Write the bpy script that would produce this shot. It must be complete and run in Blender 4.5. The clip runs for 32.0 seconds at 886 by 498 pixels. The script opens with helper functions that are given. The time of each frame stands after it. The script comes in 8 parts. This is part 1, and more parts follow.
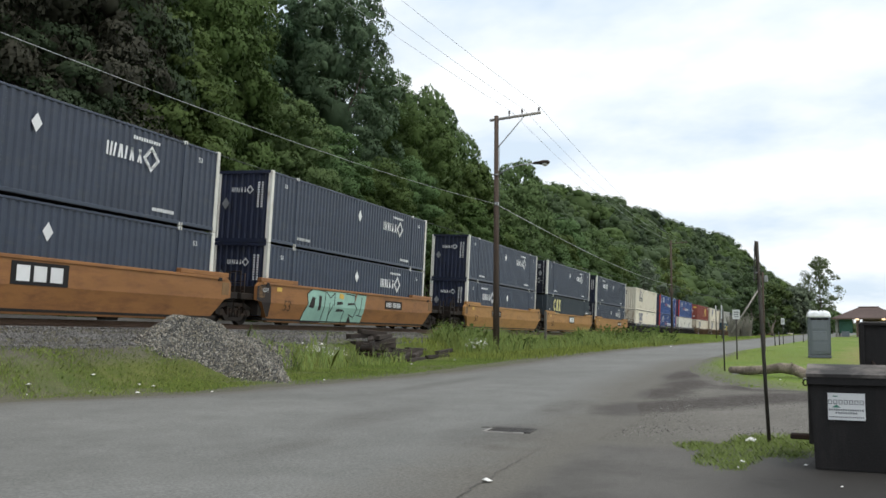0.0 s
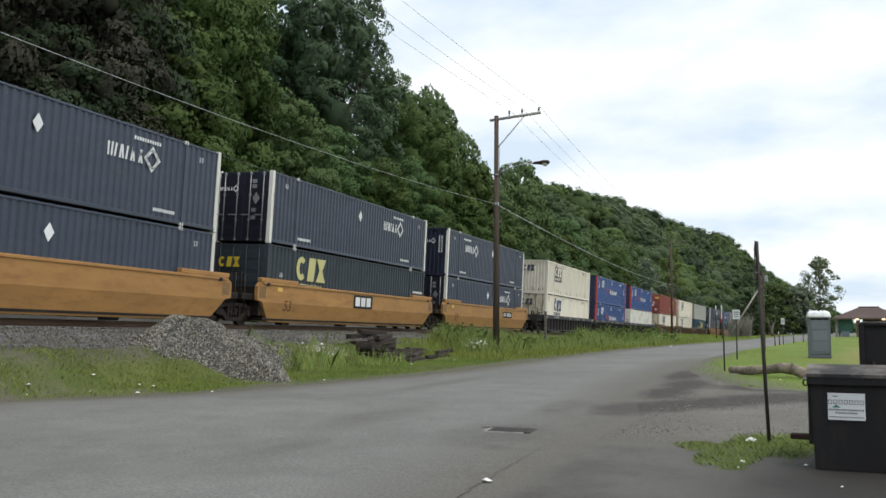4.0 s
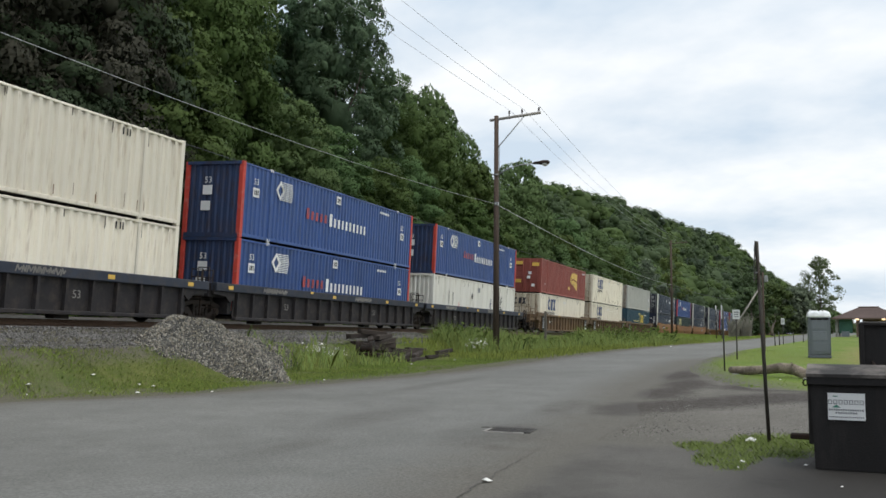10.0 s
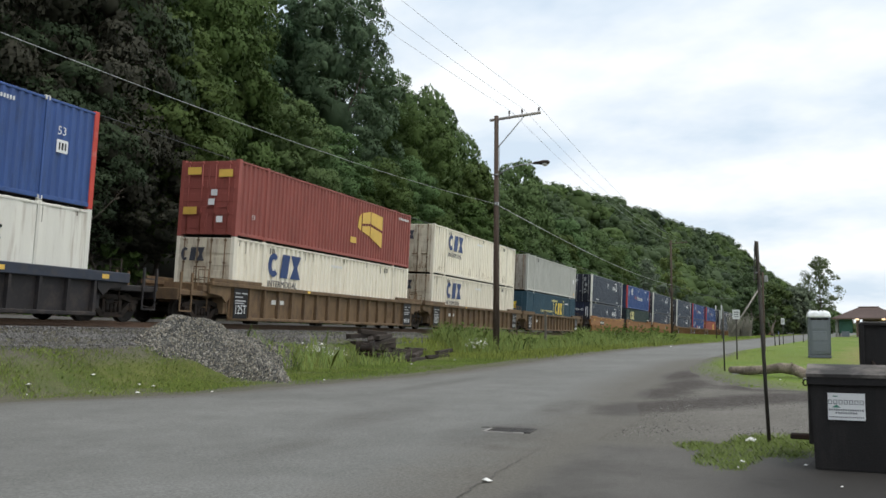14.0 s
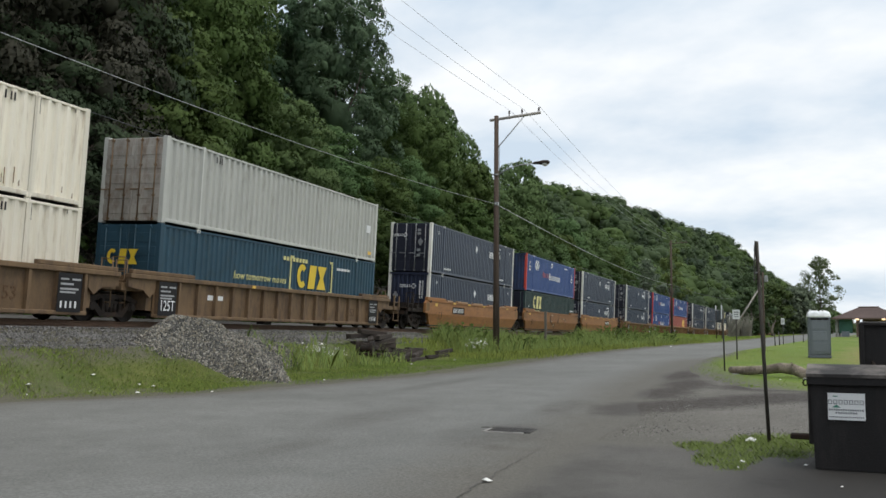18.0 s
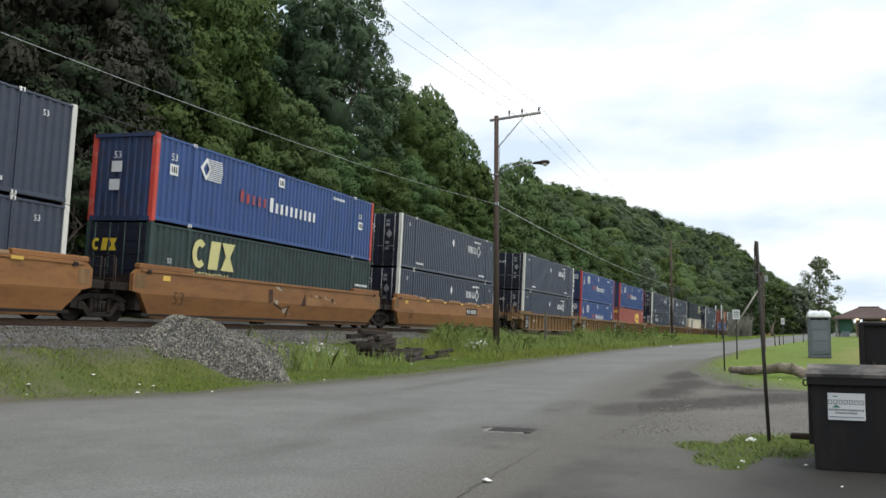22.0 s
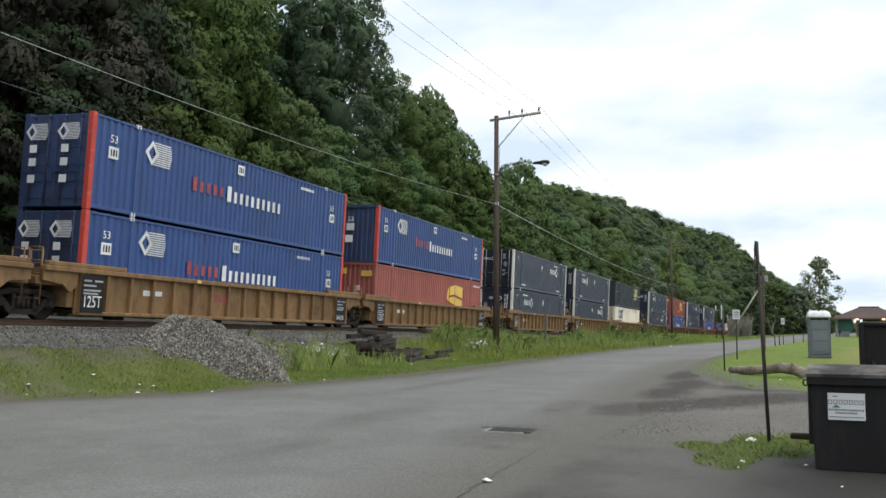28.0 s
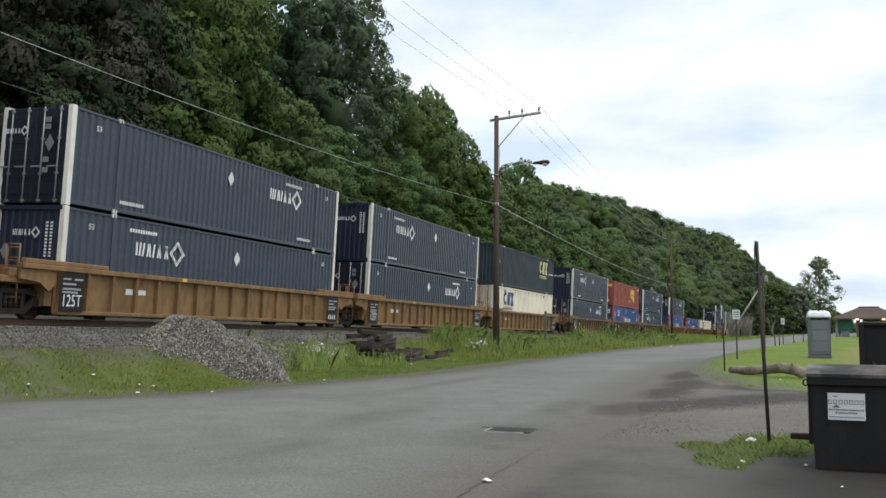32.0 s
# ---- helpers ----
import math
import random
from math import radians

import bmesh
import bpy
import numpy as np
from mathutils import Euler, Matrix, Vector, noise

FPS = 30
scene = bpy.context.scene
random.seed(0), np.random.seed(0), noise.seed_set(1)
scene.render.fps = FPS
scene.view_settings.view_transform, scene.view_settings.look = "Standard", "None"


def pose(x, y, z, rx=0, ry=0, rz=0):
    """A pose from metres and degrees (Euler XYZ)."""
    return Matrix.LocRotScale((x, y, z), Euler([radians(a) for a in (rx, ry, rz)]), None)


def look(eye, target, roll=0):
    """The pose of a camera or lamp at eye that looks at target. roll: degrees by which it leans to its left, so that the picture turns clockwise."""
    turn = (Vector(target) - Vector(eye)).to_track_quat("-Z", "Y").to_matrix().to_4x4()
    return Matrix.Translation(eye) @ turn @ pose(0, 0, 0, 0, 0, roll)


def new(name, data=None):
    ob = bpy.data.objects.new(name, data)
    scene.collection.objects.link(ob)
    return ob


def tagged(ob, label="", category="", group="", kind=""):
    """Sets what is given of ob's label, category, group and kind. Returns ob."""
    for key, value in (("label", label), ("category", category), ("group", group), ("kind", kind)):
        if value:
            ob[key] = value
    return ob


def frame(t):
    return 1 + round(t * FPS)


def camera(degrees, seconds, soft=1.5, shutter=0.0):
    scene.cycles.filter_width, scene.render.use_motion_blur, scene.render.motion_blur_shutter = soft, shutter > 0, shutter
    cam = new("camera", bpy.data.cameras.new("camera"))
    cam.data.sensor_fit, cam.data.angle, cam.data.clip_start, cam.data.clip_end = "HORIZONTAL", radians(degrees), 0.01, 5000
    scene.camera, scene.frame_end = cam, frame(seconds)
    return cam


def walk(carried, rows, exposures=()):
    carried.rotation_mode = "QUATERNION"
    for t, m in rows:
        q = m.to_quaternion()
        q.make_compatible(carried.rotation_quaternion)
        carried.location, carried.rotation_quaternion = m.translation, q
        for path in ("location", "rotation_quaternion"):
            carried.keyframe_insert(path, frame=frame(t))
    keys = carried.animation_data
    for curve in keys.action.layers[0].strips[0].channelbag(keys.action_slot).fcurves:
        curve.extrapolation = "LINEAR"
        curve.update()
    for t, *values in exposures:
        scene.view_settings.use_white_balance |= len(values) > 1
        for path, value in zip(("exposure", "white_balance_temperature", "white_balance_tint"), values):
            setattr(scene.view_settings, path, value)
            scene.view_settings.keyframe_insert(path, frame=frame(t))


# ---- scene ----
import itertools

EYE = (0.0, 0.0, 1.6)
TURN, TILT, LEAN = 20.9468, 5.5784, 0.5265
AIM = (math.cos(radians(TILT)) * math.cos(radians(TURN)), math.cos(radians(TILT)) * math.sin(radians(TURN)),
       1.6 + math.sin(radians(TILT)))
cam = camera(53.134, 32.0, soft=1.55)
STOPS = ((0, 0.14), (5.5, 0.13), (7, 0.11), (8, 0.07), (9, 0.01), (10, -0.02), (11, 0.01), (12, 0.07), (14, 0.07), (15.5, 0.03), (17, -0.02), (18, -0.03), (19, 0.06), (20, 0.14), (22, 0.17), (28, 0.17), (30, 0.14), (32, 0.14))
walk(cam, [(0.0, look(EYE, AIM, LEAN)), (32.0, look(EYE, AIM, LEAN))], STOPS)

# ---- light: bright overcast sky with thin blue gaps, a soft veiled sun ----
scene.view_settings.exposure = 0.0
world = bpy.data.worlds.new("sky")
scene.world = world
world.use_nodes = True


def build_sky():
    nt = world.node_tree
    nt.nodes.clear()
    n = nt.nodes.new
    lk = nt.links.new
    out, bg = n("ShaderNodeOutputWorld"), n("ShaderNodeBackground")
    sky = n("ShaderNodeTexSky")
    sky.sky_type, sky.sun_disc = "NISHITA", False
    sky.sun_elevation, sky.sun_rotation = radians(56), radians(170)
    sky.dust_density = 2.0
    dim = n("ShaderNodeVectorMath")
    dim.operation = "SCALE"
    dim.inputs["Scale"].default_value = 0.12
    lk(sky.outputs[0], dim.inputs[0])
    tc = n("ShaderNodeTexCoord")
    sep = n("ShaderNodeSeparateXYZ")
    lk(tc.outputs["Generated"], sep.inputs[0])
    # clouds lie on a flat layer: stretch the direction by its height
    hgt = n("ShaderNodeMath")
    hgt.operation = "ADD"
    hgt.inputs[1].default_value = 0.30
    lk(sep.outputs[2], hgt.inputs[0])
    div = n("ShaderNodeVectorMath")
    div.operation = "DIVIDE"
    comb = n("ShaderNodeCombineXYZ")
    for i in range(3):
        lk(hgt.outputs[0], comb.inputs[i])
    lk(tc.outputs["Generated"], div.inputs[0])
    lk(comb.outputs[0], div.inputs[1])
    mp = n("ShaderNodeMapping")
    mp.inputs["Rotation"].default_value = (0, 0, radians(-30))
    mp.inputs["Scale"].default_value = (3.6, 2.7, 1.2)
    mp.inputs["Location"].default_value = (2.3, 0.6, 0)
    # long bands of thinner cloud across the valley
    wave = n("ShaderNodeTexWave")
    wave.inputs["Scale"].default_value = 0.593
    wave.inputs["Phase Offset"].default_value = 2.95
    wave.inputs["Distortion"].default_value = 2.6
    wave.inputs["Detail"].default_value = 3.0
    wave.inputs["Detail Scale"].default_value = 1.2
    lk(div.outputs[0], wave.inputs[0])
    lk(div.outputs[0], mp.inputs[0])
    noi = n("ShaderNodeTexNoise")
    noi.inputs["Scale"].default_value = 0.85
    noi.inputs["Detail"].default_value = 5.0
    noi.inputs["Roughness"].default_value = 0.55
    lk(mp.outputs[0], noi.inputs[0])
    ramp = n("ShaderNodeValToRGB")
    ramp.color_ramp.elements[0].position, ramp.color_ramp.elements[1].position = 0.35, 0.65
    ramp.color_ramp.elements[0].color = (0.70, 0.82, 0.945, 1)
    ramp.color_ramp.elements[1].color = (1.10, 1.125, 1.14, 1)
    both = n("ShaderNodeMix")
    both.inputs["Factor"].default_value = 0.13
    lk(noi.outputs[0], both.inputs["A"])
    lk(wave.outputs["Fac"], both.inputs["B"])
    lk(both.outputs["Result"], ramp.inputs[0])
    # an overcast sky is about three times brighter overhead than at the horizon
    rise = n("ShaderNodeMapRange")
    rise.inputs["From Min"].default_value, rise.inputs["From Max"].default_value = 0.30, 1.0
    rise.inputs["To Min"].default_value, rise.inputs["To Max"].default_value = 0.97, 1.15
    lk(sep.outputs[2], rise.inputs[0])
    mul = n("ShaderNodeVectorMath")
    mul.operation = "SCALE"
    lk(ramp.outputs[0], mul.inputs[0])
    lk(rise.outputs[0], mul.inputs["Scale"])
    mix = n("ShaderNodeMix")
    mix.data_type = "RGBA"
    mix.inputs["Factor"].default_value = 0.93
    lk(dim.outputs[0], mix.inputs["A"])
    lk(mul.outputs[0], mix.inputs["B"])
    lk(mix.outputs["Result"], bg.inputs[0])
    bg.inputs[1].default_value = 1.0
    lk(bg.outputs[0], out.inputs[0])


build_sky()
sun_data = bpy.data.lights.new("sun", "SUN")
sun_data.energy, sun_data.angle, sun_data.color = 1.35, radians(30), (1.0, 0.92, 0.80)
sun = new("sun", sun_data)
sun.matrix_world = look((0, 0, 60), (7, 25, 8))


# ---- materials ----
def mat(name, col, rough=0.75, metal=0.0, var=0.18, scale=5.0, bump=0.15, dirt=None, amount=0.35, stretch=(1, 1, 1), shift=0.06,
        grain=60.0, spec=0.3):
    """Colour with two scales of variation, an optional dirt colour in soft stains, and fine relief."""
    m = bpy.data.materials.new(name)
    m.use_nodes = True
    nt = m.node_tree
    b = nt.nodes["Principled BSDF"]
    n, lk = nt.nodes.new, nt.links.new
    tc, oi = n("ShaderNodeTexCoord"), n("ShaderNodeObjectInfo")
    off = n("ShaderNodeMath")
    off.operation = "MULTIPLY"
    off.inputs[1].default_value = 53.0
    lk(oi.outputs["Random"], off.inputs[0])
    add = n("ShaderNodeVectorMath")
    lk(tc.outputs["Object"], add.inputs[0])
    lk(off.outputs[0], add.inputs[1])
    mp = n("ShaderNodeMapping")
    mp.inputs["Scale"].default_value = stretch
    lk(add.outputs[0], mp.inputs[0])
    big, small = n("ShaderNodeTexNoise"), n("ShaderNodeTexNoise")
    big.inputs["Scale"].default_value, big.inputs["Detail"].default_value = scale * 0.22, 5.0
    big.inputs["Roughness"].default_value = 0.62
    small.inputs["Scale"].default_value, small.inputs["Detail"].default_value = grain, 3.0
    lk(mp.outputs[0], big.inputs[0])
    lk(add.outputs[0], small.inputs[0])
    r1 = n("ShaderNodeMapRange")
    r1.inputs["From Min"].default_value, r1.inputs["From Max"].default_value = 0.3, 0.7
    r1.inputs["To Min"].default_value, r1.inputs["To Max"].default_value = 1 - var, 1 + var
    lk(big.outputs[0], r1.inputs[0])
    r2 = n("ShaderNodeMapRange")
    r2.inputs["From Min"].default_value, r2.inputs["From Max"].default_value = 0.25, 0.75
    r2.inputs["To Min"].default_value, r2.inputs["To Max"].default_value = 1 - var * 0.7, 1 + var * 0.7
    lk(small.outputs[0], r2.inputs[0])
    mm = n("ShaderNodeMath")
    mm.operation = "MULTIPLY"
    lk(r1.outputs[0], mm.inputs[0])
    lk(r2.outputs[0], mm.inputs[1])
    hsv = n("ShaderNodeHueSaturation")
    hsv.inputs["Color"].default_value = (*col, 1)
    rv = n("ShaderNodeMapRange")
    rv.inputs["To Min"].default_value, rv.inputs["To Max"].default_value = 1 - shift * 2, 1 + shift * 2
    lk(oi.outputs["Random"], rv.inputs[0])
    mv = n("ShaderNodeMath")
    mv.operation = "MULTIPLY"
    lk(mm.outputs[0], mv.inputs[0])
    lk(rv.outputs[0], mv.inputs[1])
    lk(mv.outputs[0], hsv.inputs["Value"])
    colour = hsv.outputs[0]
    if dirt:
        dn = n("ShaderNodeTexNoise")
        dn.inputs["Scale"].default_value, dn.inputs["Detail"].default_value = scale * 0.5, 4.0
        dn.inputs["Roughness"].default_value = 0.7
        lk(mp.outputs[0], dn.inputs[0])
        dr = n("ShaderNodeValToRGB")
        dr.color_ramp.elements[0].position = 0.62 - amount * 0.4
        dr.color_ramp.elements[1].position = 0.80 - amount * 0.2
        lk(dn.outputs[0], dr.inputs[0])
        dm = n("ShaderNodeMath")
        dm.operation = "MULTIPLY"
        dm.inputs[1].default_value = min(1.0, 0.45 + amount)
        lk(dr.outputs[0], dm.inputs[0])
        mx = n("ShaderNodeMix")
        mx.data_type = "RGBA"
        lk(dm.outputs[0], mx.inputs["Factor"])
        lk(colour, mx.inputs["A"])
        mx.inputs["B"].default_value = (*dirt, 1)
        colour = mx.outputs["Result"]
    lk(colour, b.inputs["Base Color"])
    b.inputs["Roughness"].default_value = rough
    b.inputs["Metallic"].default_value = metal
    b.inputs["Specular IOR Level"].default_value = spec
    if bump:
        bp = n("ShaderNodeBump")
        bp.inputs["Strength"].default_value = bump
        bp.inputs["Distance"].default_value = 0.02
        lk(small.outputs[0], bp.inputs["Height"])
        lk(bp.outputs[0], b.inputs["Normal"])
    return m


def leaf_mat(name, col, spread=0.5, glow=0.14):
    """Foliage: every leaf differs a little in tone, and lets some light through."""
    m = bpy.data.materials.new(name)
    m.use_nodes = True
    nt = m.node_tree
    b = nt.nodes["Principled BSDF"]
    n, lk = nt.nodes.new, nt.links.new
    geo, oi = n("ShaderNodeNewGeometry"), n("ShaderNodeObjectInfo")
    tc, noi = n("ShaderNodeTexCoord"), n("ShaderNodeTexNoise")
    noi.inputs["Scale"].default_value = 0.35
    lk(tc.outputs["Object"], noi.inputs[0])
    ad = n("ShaderNodeMath")
    ad.operation = "ADD"
    lk(geo.outputs["Random Per Island"], ad.inputs[0])
    lk(noi.outputs[0], ad.inputs[1])
    r = n("ShaderNodeMapRange")
    r.inputs["From Min"].default_value, r.inputs["From Max"].default_value = 0.3, 1.7
    r.inputs["To Min"].default_value, r.inputs["To Max"].default_value = 1 - spread, 1 + spread
    lk(ad.outputs[0], r.inputs[0])
    hue = n("ShaderNodeMapRange")
    hue.inputs["To Min"].default_value, hue.inputs["To Max"].default_value = 0.485, 0.512
    lk(oi.outputs["Random"], hue.inputs[0])
    hsv = n("ShaderNodeHueSaturation")
    hsv.inputs["Color"].default_value = (*col, 1)
    lk(r.outputs[0], hsv.inputs["Value"])
    lk(hue.outputs[0], hsv.inputs["Hue"])
    lk(hsv.outputs[0], b.inputs["Base Color"])
    b.inputs["Roughness"].default_value = 0.65
    b.inputs["Specular IOR Level"].default_value = 0.12
    tr, ms = n("ShaderNodeBsdfTranslucent"), n("ShaderNodeMixShader")
    lk(hsv.outputs[0], tr.inputs[0])
    ms.inputs[0].default_value = glow
    lk(b.outputs[0], ms.inputs[1])
    lk(tr.outputs[0], ms.inputs[2])
    lk(ms.outputs[0], nt.nodes["Material Output"].inputs[0])
    return m


def ground_mat(name, a, bcol, c=None, s1=0.35, s2=3.0, grain=45.0, rough=0.9, bump=0.5, attr=None, attr_col=None, stones=0.0, fade=None, fleck=0.75):
    """Ground: two tones in patches at two scales, grit, and a third colour laid in by a mask."""
    m = bpy.data.materials.new(name)
    m.use_nodes = True
    nt = m.node_tree
    b = nt.nodes["Principled BSDF"]
    n, lk = nt.nodes.new, nt.links.new
    tc = n("ShaderNodeTexCoord")
    n1, n2, n3 = n("ShaderNodeTexNoise"), n("ShaderNodeTexNoise"), n("ShaderNodeTexNoise")
    for nn, s, d in ((n1, s1, 6), (n2, s2, 6), (n3, grain, 3)):
        nn.inputs["Scale"].default_value, nn.inputs["Detail"].default_value = s, d
        lk(tc.outputs["Object"], nn.inputs[0])
    n2.inputs["Detail"].default_value, n2.inputs["Roughness"].default_value = 12.0, 0.68
    av = n("ShaderNodeMath")
    lk(n1.outputs[0], av.inputs[0])
    lk(n2.outputs[0], av.inputs[1])
    rp = n("ShaderNodeMapRange")
    rp.inputs["From Min"].default_value, rp.inputs["From Max"].default_value = 0.78, 1.22
    lk(av.outputs[0], rp.inputs[0])
    mx = n("ShaderNodeMix")
    mx.data_type = "RGBA"
    lk(rp.outputs[0], mx.inputs["Factor"])
    mx.inputs["A"].default_value, mx.inputs["B"].default_value = (*a, 1), (*bcol, 1)
    colour = mx.outputs["Result"]
    if fade:
        # worn edges run into the neighbouring surface
        at = n("ShaderNodeAttribute")
        at.attribute_name = "fade"
        w = n("ShaderNodeMath")
        lk(at.outputs["Fac"], w.inputs[0])
        lk(n2.outputs[0], w.inputs[1])
        wr = n("ShaderNodeMapRange")
        wr.inputs["From Min"].default_value, wr.inputs["From Max"].default_value = 0.70, 1.35
        lk(w.outputs[0], wr.inputs[0])
        mxf = n("ShaderNodeMix")
        mxf.data_type = "RGBA"
        lk(wr.outputs[0], mxf.inputs["Factor"])
        lk(colour, mxf.inputs["A"])
        mxf.inputs["B"].default_value = (*fade, 1)
        colour = mxf.outputs["Result"]
    if attr:
        at = n("ShaderNodeAttribute")
        at.attribute_name = attr
        w = n("ShaderNodeMath")
        lk(at.outputs["Fac"], w.inputs[0])
        lk(n2.outputs[0], w.inputs[1])
        wr = n("ShaderNodeMapRange")
        wr.inputs["From Min"].default_value, wr.inputs["From Max"].default_value = 0.62, 1.32
        lk(w.outputs[0], wr.inputs[0])
        mx2 = n("ShaderNodeMix")
        mx2.data_type = "RGBA"
        lk(wr.outputs[0], mx2.inputs["Factor"])
        lk(colour, mx2.inputs["A"])
        mx2.inputs["B"].default_value = (*attr_col, 1)
        colour = mx2.outputs["Result"]
    if c:
        # scattered flecks of a third tone
        vo = n("ShaderNodeTexVoronoi")
        vo.inputs["Scale"].default_value = stones or 25.0
        lk(tc.outputs["Object"], vo.inputs[0])
        vr = n("ShaderNodeSeparateColor")
        lk(vo.outputs["Color"], vr.inputs[0])
        fr = n("ShaderNodeMapRange")
        fr.inputs["From Min"].default_value, fr.inputs["From Max"].default_value = 0.55, 1.0
        fr.inputs["To Max"].default_value = fleck
        lk(vr.outputs[0], fr.inputs[0])
        mx3 = n("ShaderNodeMix")
        mx3.data_type = "RGBA"
        lk(fr.outputs[0], mx3.inputs["Factor"])
        lk(colour, mx3.inputs["A"])
        mx3.inputs["B"].default_value = (*c, 1)
        colour = mx3.outputs["Result"]
    g = n("ShaderNodeMapRange")
    g.inputs["From Min"].default_value, g.inputs["From Max"].default_value = 0.25, 0.75
    g.inputs["To Min"].default_value, g.inputs["To Max"].default_value = 0.72, 1.28
    lk(n3.outputs[0], g.inputs[0])
    hs = n("ShaderNodeHueSaturation")
    lk(colour, hs.inputs["Color"])
    lk(g.outputs[0], hs.inputs["Value"])
    lk(hs.outputs[0], b.inputs["Base Color"])
    b.inputs["Roughness"].default_value = rough
    b.inputs["Specular IOR Level"].default_value = 0.2
    bp = n("ShaderNodeBump")
    bp.inputs["Strength"].default_value, bp.inputs["Distance"].default_value = bump, 0.03
    lk(n3.outputs[0], bp.inputs["Height"])
    lk(bp.outputs[0], b.inputs["Normal"])
    return m


EDGE_TONE = (0.118, 0.111, 0.097)
RUST = (0.10, 0.05, 0.028)
M = {}
M["navy"] = mat("navy_paint", (0.031, 0.043, 0.073), 0.38, spec=0.58, var=0.14, dirt=(0.055, 0.062, 0.07), amount=0.2, stretch=(0.6, 0.6, 1.6))
# navy darkened for container ends and doors: their shade is put into the colour
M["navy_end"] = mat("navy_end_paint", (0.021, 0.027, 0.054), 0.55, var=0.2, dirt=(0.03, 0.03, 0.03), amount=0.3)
M["navy_door_shade"] = mat("navy_door_paint", (0.018, 0.02, 0.034), 0.5, var=0.2)
M["teal"] = mat("teal_paint", (0.026, 0.066, 0.098), 0.5, var=0.15, dirt=(0.03, 0.05, 0.05), amount=0.2)
M["green"] = mat("dark_green_paint", (0.040, 0.066, 0.065), 0.55, var=0.16, dirt=(0.03, 0.03, 0.025), amount=0.3)
M["slate"] = mat("dark_slate_paint", (0.038, 0.05, 0.062), 0.55, var=0.15, dirt=(0.03, 0.035, 0.035), amount=0.25)
M["blue"] = mat("royal_blue_paint", (0.034, 0.083, 0.262), 0.42, var=0.16, dirt=(0.026, 0.055, 0.15), amount=0.34, stretch=(1.6, 1.6, 0.3), spec=0.45)
M["white"] = mat("cream_white_paint", (0.78, 0.73, 0.62), 0.5, var=0.08, scale=8.0, dirt=(0.36, 0.26, 0.17), amount=0.2, stretch=(1.5, 1.5, 0.14))
M["bare_white"] = mat("scuffed_white_paint", (0.76, 0.745, 0.68), 0.5, var=0.09, scale=4.0, dirt=(0.30, 0.22, 0.16), amount=0.2, stretch=(2.2, 2.2, 0.2))
M["grey"] = mat("light_grey_paint", (0.50, 0.505, 0.475), 0.5, var=0.08, dirt=(0.26, 0.25, 0.22), amount=0.2, stretch=(1.5, 1.5, 0.4))
M["red"] = mat("faded_red_paint", (0.285, 0.080, 0.066), 0.5, var=0.12, dirt=(0.18, 0.05, 0.04), amount=0.25, stretch=(1, 1, 0.4))
M["salmon"] = mat("sun_faded_red_paint", (0.36, 0.12, 0.10), 0.6, var=0.12, dirt=(0.25, 0.07, 0.06), amount=0.25, stretch=(1, 1, 0.4))
M["white_door"] = mat("stained_cream_paint", (0.60, 0.55, 0.44), 0.6, var=0.12, dirt=(0.22, 0.13, 0.075), amount=0.36, stretch=(2, 2, 0.4))
M["grey_door"] = mat("stained_grey_paint", (0.33, 0.31, 0.28), 0.65, var=0.15, dirt=(0.15, 0.095, 0.065), amount=0.42, stretch=(1.5, 1.5, 0.6))
M["post_white"] = mat("white_post_paint", (0.74, 0.73, 0.67), 0.5, var=0.06, dirt=(0.35, 0.26, 0.17), amount=0.2, stretch=(2, 2, 0.5))
M["post_red"] = mat("red_post_paint", (0.55, 0.07, 0.05), 0.5, var=0.12, dirt=(0.5, 0.3, 0.27), amount=0.15)
M["mark_white"] = mat("white_marking", (0.76, 0.77, 0.78), 0.5, var=0.05, bump=0.0)
M["mark_red"] = mat("red_marking", (0.60, 0.075, 0.06), 0.5, var=0.2, bump=0.0)
M["mark_faded_red"] = mat("faded_red_marking", (0.42, 0.07, 0.065), 0.5, var=0.25, scale=9.0, dirt=(0.10, 0.075, 0.15), amount=0.5, bump=0.0)
M["mark_yellow"] = mat("yellow_marking", (0.75, 0.55, 0.05), 0.5, var=0.08, bump=0.0)
M["mark_pale_yellow"] = mat("faded_yellow_marking", (0.62, 0.58, 0.26), 0.5, var=0.08, bump=0.0)
M["mark_gold"] = mat("gold_marking", (0.72, 0.47, 0.10), 0.5, var=0.12, bump=0.0)
M["old_post"] = mat("weathered_post_wood", (0.135, 0.122, 0.105), 0.85, var=0.25, scale=9.0, stretch=(4, 4, 0.5))
M["chip"] = mat("chipped_primer", (0.50, 0.42, 0.32), 0.6, var=0.3, scale=9.0, dirt=(0.20, 0.10, 0.05), amount=0.4)
M["worn_orange"] = mat("worn_yellow_paint", (0.34, 0.18, 0.075), 0.6, var=0.2, dirt=(0.24, 0.11, 0.045), amount=0.4)
M["rust_dark"] = mat("dark_rusty_gash", (0.075, 0.042, 0.026), 0.8, var=0.3, dirt=(0.03, 0.022, 0.02), amount=0.4)
M["mark_blue"] = mat("navy_marking", (0.028, 0.055, 0.165), 0.5, var=0.1, bump=0.0)
M["mark_slate"] = mat("worn_slate_marking", (0.060, 0.066, 0.085), 0.6, var=0.2, dirt=(0.4, 0.37, 0.3), amount=0.12, bump=0.0)
M["mark_black"] = mat("black_marking", (0.012, 0.011, 0.012), 0.6, var=0.1, bump=0.0)
